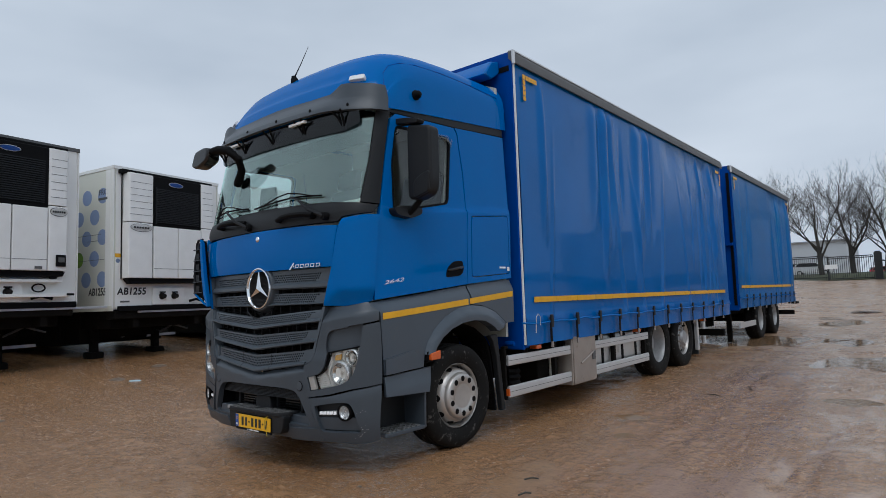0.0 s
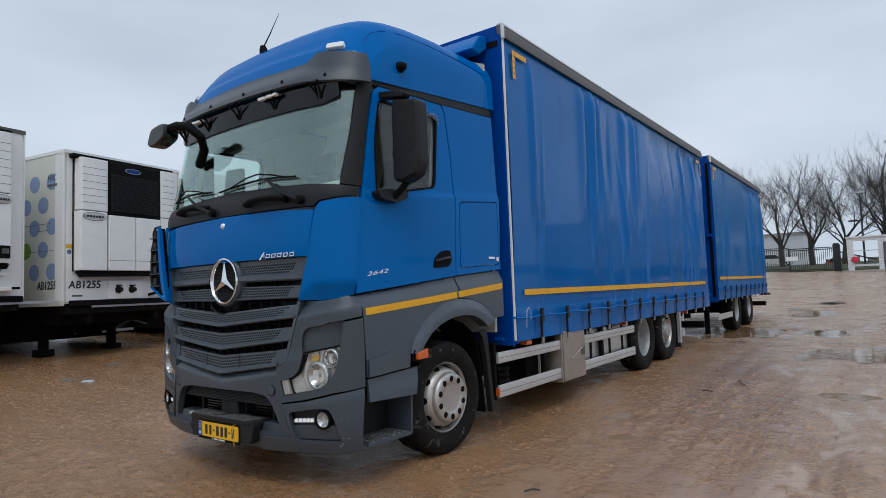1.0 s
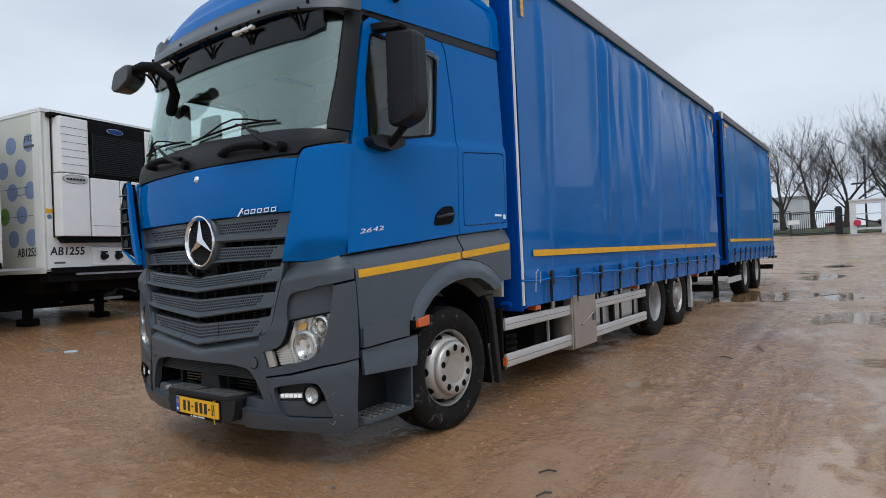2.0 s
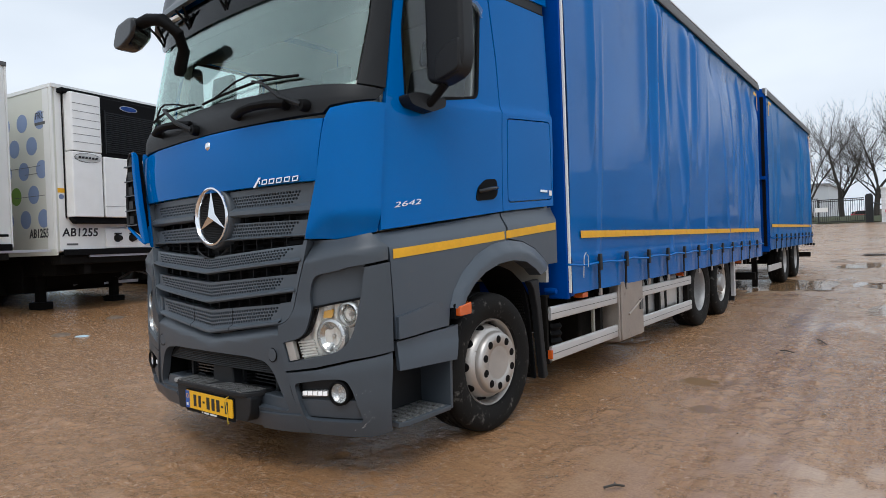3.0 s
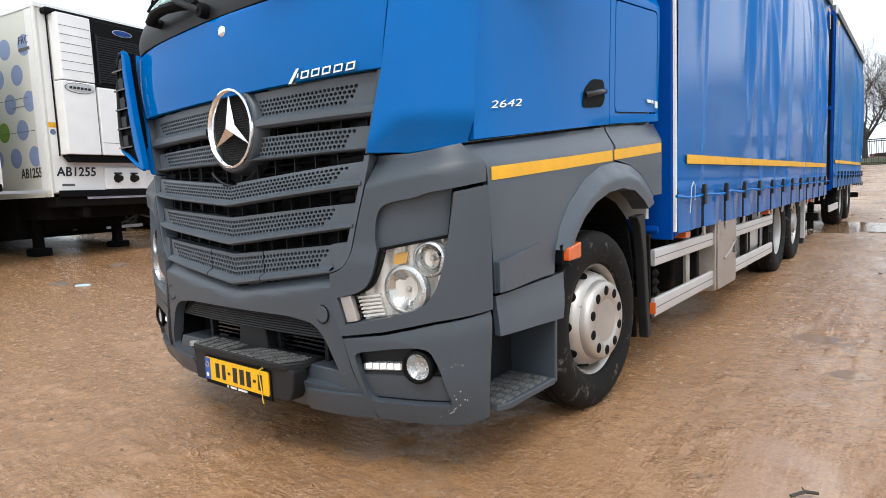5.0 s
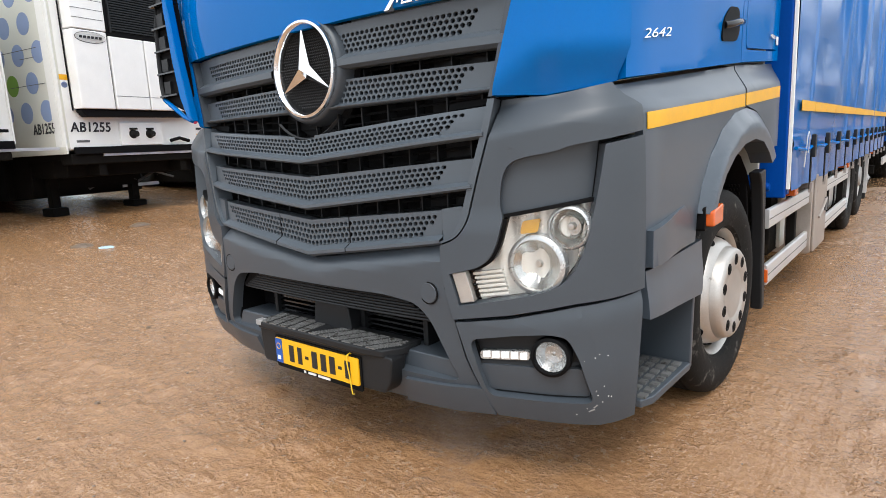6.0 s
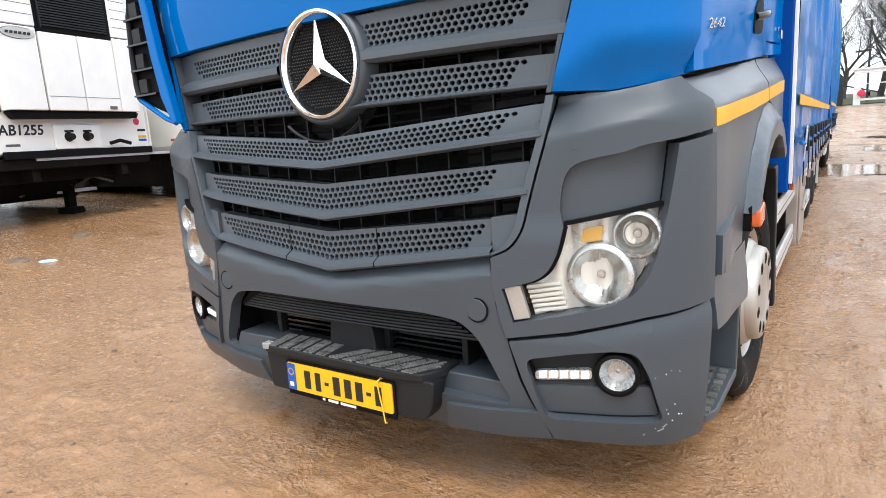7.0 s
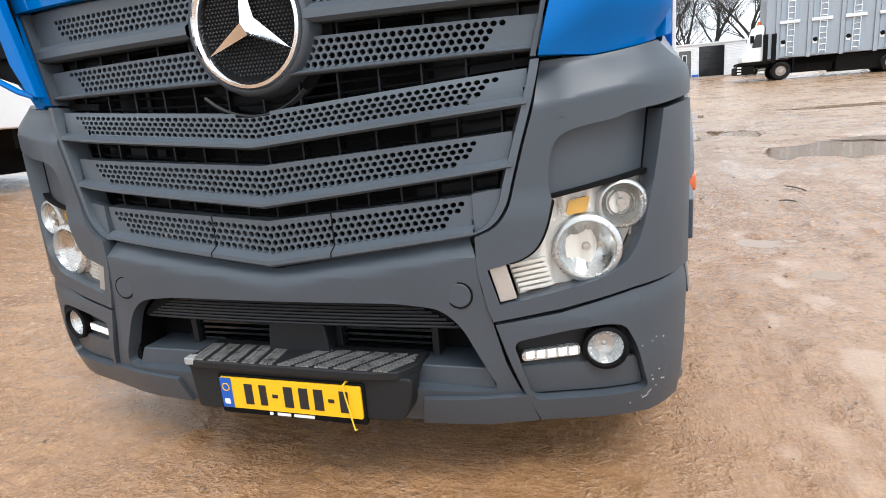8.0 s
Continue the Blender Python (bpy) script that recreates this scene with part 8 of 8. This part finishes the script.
def tree_meshes(seed, height, spread):
    """A bare winter tree: a tapered trunk that forks into rising limbs, and a crown of many thin twigs."""
    rng = random.Random(seed)
    wood, twigs = bmesh.new(), bmesh.new()

    def grow(p, d, r, length, depth):
        n = 5
        pts, radii = [p], [r]
        q, dd = p.copy(), d.copy()
        for _ in range(n):
            bend = (0.05, 0.16, 0.20, 0.22, 0.26, 0.30)[depth]
            dd = (dd + Vector((rng.uniform(-1, 1), rng.uniform(-1, 1), rng.uniform(-0.5, 0.9))) * bend).normalized()
            q = q + dd * length / n
            pts.append(q.copy())
            radii.append(r * (1 - (0.30 if depth == 0 else 0.60) * len(pts) / (n + 1)))
        tube(wood if depth < 3 else twigs, pts, r, sides=8 if depth < 2 else (5 if depth < 3 else 3), radii=radii, cap=False)
        if depth >= 5:
            return
        for k in range((5, 6, 5, 5, 2)[depth]):
            t = 1.0 if k == 0 else rng.uniform((0.62, 0.25, 0.25, 0.15, 0.1)[depth], 1.0)
            i = min(n - 1, int(t * n))
            base = pts[i].lerp(pts[i + 1], min(1, t * n - i))
            ang = rng.uniform(0, 2 * math.pi)
            out = Vector((math.cos(ang), math.sin(ang), 0))
            lean = rng.uniform(0.05, 0.30) if k == 0 else rng.uniform(0.45, 1.05) * spread
            tip = (dd * 0.8 + out * lean + Vector((0, 0, 0.12))).normalized()
            grow(base, tip, max(0.009, radii[i] * (0.80 if k == 0 else rng.uniform(0.42, 0.66))), length * (rng.uniform(1.05, 1.45) if depth == 0 else rng.uniform(0.48, 0.74)), depth + 1)

    grow(Vector((0, 0, -0.1)), Vector((rng.uniform(-0.06, 0.06), rng.uniform(-0.06, 0.06), 1)).normalized(), height * 0.024, height * 0.25, 0)
    top = max(v.co.z for v in twigs.verts)
    for bm in (wood, twigs):
        bmesh.ops.scale(bm, vec=(height / top * 0.95, height / top * 0.95, height / top), verts=bm.verts[:])
    return wood, twigs


TWIG = material("thin grey twigs", (0.060, 0.052, 0.045), 0.9, vary=0.3)
kinds = []
for seed, h, sp in ((3, 11.2, 1.0), (8, 11.8, 0.9), (21, 10.8, 1.0), (34, 11.3, 0.95)):
    wood, twigs = tree_meshes(seed, h, sp)
    t = thing("tree", "bare winter tree with a dense crown of thin twigs", "tree", "bare trees behind the fence")
    part("trunk", wood, BARK, t, "damp mossy trunk")
    part("crown", twigs, TWIG, t, "leafless crown of twigs", smooth=False)
    kinds.append(t)
SPOTS = [(-9.6, 61, 0, 0.95), (-6.6, 62, 1, 0.92), (-3.6, 61, 2, 1.0), (-1.25, 62, 3, 1.0), (1.2, 61, 0, 0.92), (3.8, 62, 1, 1.04), (5.2, 61, 3, 0.98), (7.9, 62, 2, 1.05), (10.8, 61, 0, 1.05), (13.6, 62, 1, 1.0), (16.6, 61, 3, 1.05), (20.0, 62, 2, 1.0)]
used = set()
for i, (x, y, k, sc) in enumerate(SPOTS):
    m = pose(x, y, gz(x, y) - 0.05, 0, 0, 47 * i) @ Matrix.Scale(sc, 4)
    if k not in used:
        used.add(k)
        kinds[k].matrix_basis = m
    else:
        c = copy_thing(kinds[k], pose(x, y, gz(x, y) - 0.05, 0, 0, 47 * i))
        c.scale = (sc, sc, sc)

# field, far hedge and hall behind
FIELD = material("dull winter grass", (0.058, 0.066, 0.030), 0.9, vary=0.3, scale=0.3, fine=4.0)
verge = link("verge", prism([(54.7, 0.0), (54.7, gz(0, 54.7) + 0.06), (58.0, gz(0, 58) + 0.30), (64.0, gz(0, 58) + 0.62), (95.0, gz(0, 58) + 0.70), (95.0, 0.0)], "x", -60, 60), FIELD, smooth=False)
tagged(verge, "dull green grass verge behind the fence", "grass", kind="structure")
HAZE = material("far grey hedge", (0.16, 0.165, 0.15), 0.95, vary=0.2, scale=0.05, fine=1.0)
bm = bmesh.new()
rng = random.Random(5)
for k in range(160):
    x = -170 + 2.4 * k
    h = 2.2 + 1.6 * rng.random()
    box(bm, x, x + 3.2, 175, 180, 0, gz(0, 60) + h)
tagged(link("backdrop", bm, HAZE, smooth=False), "distant grey hedge line", "hedge", kind="structure")
hall = thing("warehouse", "distant pale grey warehouse behind the trees", "building")
part("wall", boxed(-34, -7.4, 120, 140, 0, 9.0), material("pale hall cladding", (0.46, 0.50, 0.53), 0.6, vary=0.06, scale=0.2), hall)
part("roof", boxed(-34.4, -7.1, 119.6, 140.4, 9.0, 9.2), SILVER, hall)
CARPAINT = material("car paint", (0.45, 0.46, 0.48), 0.2, 0.3, vary=0.05, coat=0.6, per_piece=0.5)


def car(label, x, y, turn, paint, lift=0.0):
    c = thing("car", label, "car", "", pose(x, y, gz(x, min(y, 58)) + lift, 0, 0, turn))
    prof = [(-2.15, 0.35), (2.15, 0.35), (2.2, 0.75), (2.0, 0.98), (1.15, 1.08), (0.45, 1.62), (-1.5, 1.66), (-2.05, 1.10), (-2.2, 0.85)]
    part("body", prism(rounded(prof, 0.12), "y", -0.9, 0.9), paint, c, bevel=0.08)
    part("glass", prism(rounded([(0.95, 1.10), (0.40, 1.56), (-1.42, 1.58), (-1.85, 1.12)], 0.06), "y", -0.905, 0.905), GLOSSY, c, "dark windows")
    part("rear_glass", prism([(-0.7, 1.14), (0.7, 1.14), (0.62, 1.54), (-0.62, 1.54)], "x", -2.12, -1.60), GLOSSY, c)
    for sx in (-0.75, 0.75):
        part("tail_lamp", boxed(-2.22, -2.0, sx - 0.12, sx + 0.12, 0.85, 1.15), bpy.data.materials["red sticker"], c, "red tail lamp")
    for wx in (-1.35, 1.35):
        for wy in (-0.82, 0.82):
            m = Matrix.Translation((wx, wy, 0.33)) @ pose(0, 0, 0, 90 if wy < 0 else -90, 0, 0) @ Matrix.Scale(0.66, 4)
            w = part("wheel", lathed(TYRE, m, 24), RUBBER, c)
            part("rim", lathed([(0.28, 0.1), (0.2, 0.08), (0, 0.1)], m, 20), RIM, w)
    return c


car("dark blue estate car parked by the cabin", 9.6, 48.6, 95, material("dark blue car paint", (0.02, 0.03, 0.06), 0.2, coat=0.8))
car("white car parked behind the fence", -7.5, 84.0, 2, material("white car paint", (0.6, 0.6, 0.6), 0.25, coat=0.6), 0.52)
car("red car parked behind the fence", -1.6, 112.0, 5, material("red car paint", (0.26, 0.06, 0.055), 0.4, coat=0.3), 0.50)

# silver livestock lorry across the yard
lorry = thing("livestock_lorry", "white-cabbed lorry with a silver livestock body and ladders", "truck", "", pose(8.7, 37.8, gz(9, 38) + 0.02, 0, 0, -2))
part("body", boxed(-0.85, 10.5, 0.0, 2.5, 1.15, 4.6), SILVER, lorry, "silver panelled livestock body", bevel=0.03)
PALE = material("pale silver panel", (0.29, 0.34, 0.385), 0.4, 0.2, vary=0.08, stain=(0.20, 0.21, 0.21), stain_at=0.6, stain_scale=1.2)
for k in range(7):
    x = -0.75 + 1.55 * k
    part("body_panel", boxed(x + 0.62, x + 1.48, -0.03, 0.0, 1.22, 4.5), PALE, lorry, bevel=0.01)
    part("panel_post", boxed(x + 0.38, x + 0.56, -0.08, 0.0, 1.1, 4.6), SILVER, lorry, bevel=0.01)
    part("upper_rail", boxed(x + 0.55, x + 1.55, -0.14, -0.02, 2.95, 3.12), ALU, lorry, bevel=0.01)
    ladder = part("ladder", tubed([(x + 0.95, -0.10, 1.25), (x + 0.95, -0.10, 4.4)], 0.024, sides=6), ALU, lorry, "aluminium ladder")
    part("ladder_side", tubed([(x + 1.28, -0.10, 1.25), (x + 1.28, -0.10, 4.4)], 0.024, sides=6), ALU, ladder)
    for j in range(10):
        part("rung", tubed([(x + 0.95, -0.10, 1.4 + 0.3 * j), (x + 1.28, -0.10, 1.4 + 0.3 * j)], 0.018, sides=5), ALU, ladder)
    part("valve", lathed([(0, 0.12), (0.08, 0.10), (0.12, 0.0)], Matrix.Translation((x + 0.78, -0.03, 2.0)) @ pose(0, 0, 0, 90, 0, 0), 14), BLACK, lorry, "dark round fitting")
    part("valve_plate", boxed(x + 0.66, x + 0.86, -0.05, -0.028, 1.78, 1.96), WHITE, lorry)
part("frame", boxed(-1.9, 10.4, 0.5, 2.0, 0.75, 1.1), CHASSIS, lorry)
cab_prof = [(-2.0, 1.08), (-0.90, 1.08), (-0.90, 2.95), (-1.02, 3.05), (-1.30, 3.02), (-1.62, 2.0), (-1.72, 1.62), (-2.0, 1.45)]
part("cab", prism(rounded(cab_prof, 0.08), "y", 0.05, 2.35), WHITE, lorry, "white cab", bevel=0.05)
part("cab_window", prism(rounded([(-1.52, 1.85), (-1.02, 1.85), (-1.02, 2.55), (-1.32, 2.55)], 0.05), "y", 0.035, 0.06), GLOSSY, lorry, "dark cab window")
part("beacon", lathed([(0, 0.25), (0.10, 0.22), (0.12, 0.0)], Matrix.Translation((-1.12, 0.5, 3.03)), 14), ORANGE, lorry, "orange beacon")
part("front_deck", boxed(-2.2, -0.6, 0.05, 2.35, 0.90, 1.07), CHASSIS, lorry, "dark front platform", bevel=0.03)
part("bumper", boxed(-2.3, -1.35, 0.0, 2.4, 0.42, 0.86), CHASSIS, lorry, "dark front bumper", bevel=0.05)
for k in range(3):
    part("bumper_lamp", boxed(-2.24, -2.02, -0.012, 0.0, 0.46 + 0.16 * k, 0.54 + 0.16 * k), ALU, lorry, "small pale lamp")
part("cab_mirror", boxed(-1.62, -1.42, -0.10, 0.0, 2.1, 2.5), BLACK, lorry, bevel=0.02)
for k in range(2):
    part("step_rack", boxed(-0.95 + 0.42 * k, -0.72 + 0.42 * k, -0.10, 0.05, 0.95, 2.5), BLACK, lorry)
for x in (0.0, 5.2, 6.55, 9.4):
    for y, sy in ((0.18, -1), (2.3, 1)):
        m = Matrix.Translation((x, y, 0.48)) @ pose(0, 0, 0, 90 if sy < 0 else -90, 0, 0)
        w = part("wheel", lathed(TYRE, m, 32), RUBBER, lorry, "dusty lorry tyre")
        part("wheel_disc", lathed([(0.27, 0.10), (0.22, 0.05), (0.15, 0.06), (0.12, 0.12), (0, 0.12)], m, 24), STEEL, w)
# dark masses under the body, added and lowered to cover the bright gap
part("under_box", boxed(0.7, 2.6, 0.5, 2.3, 0.32, 1.14), CHASSIS, lorry, bevel=0.03)
part("under_box", boxed(2.7, 5.0, 0.25, 2.3, 0.20, 1.14), CHASSIS, lorry, bevel=0.05)
part("under_box", boxed(5.1, 10.3, 0.55, 2.3, 0.22, 1.14), CHASSIS, lorry, bevel=0.03)
part("mudguard", boxed(0.56, 0.62, 0.05, 0.6, 0.35, 1.1), BLACK, lorry)
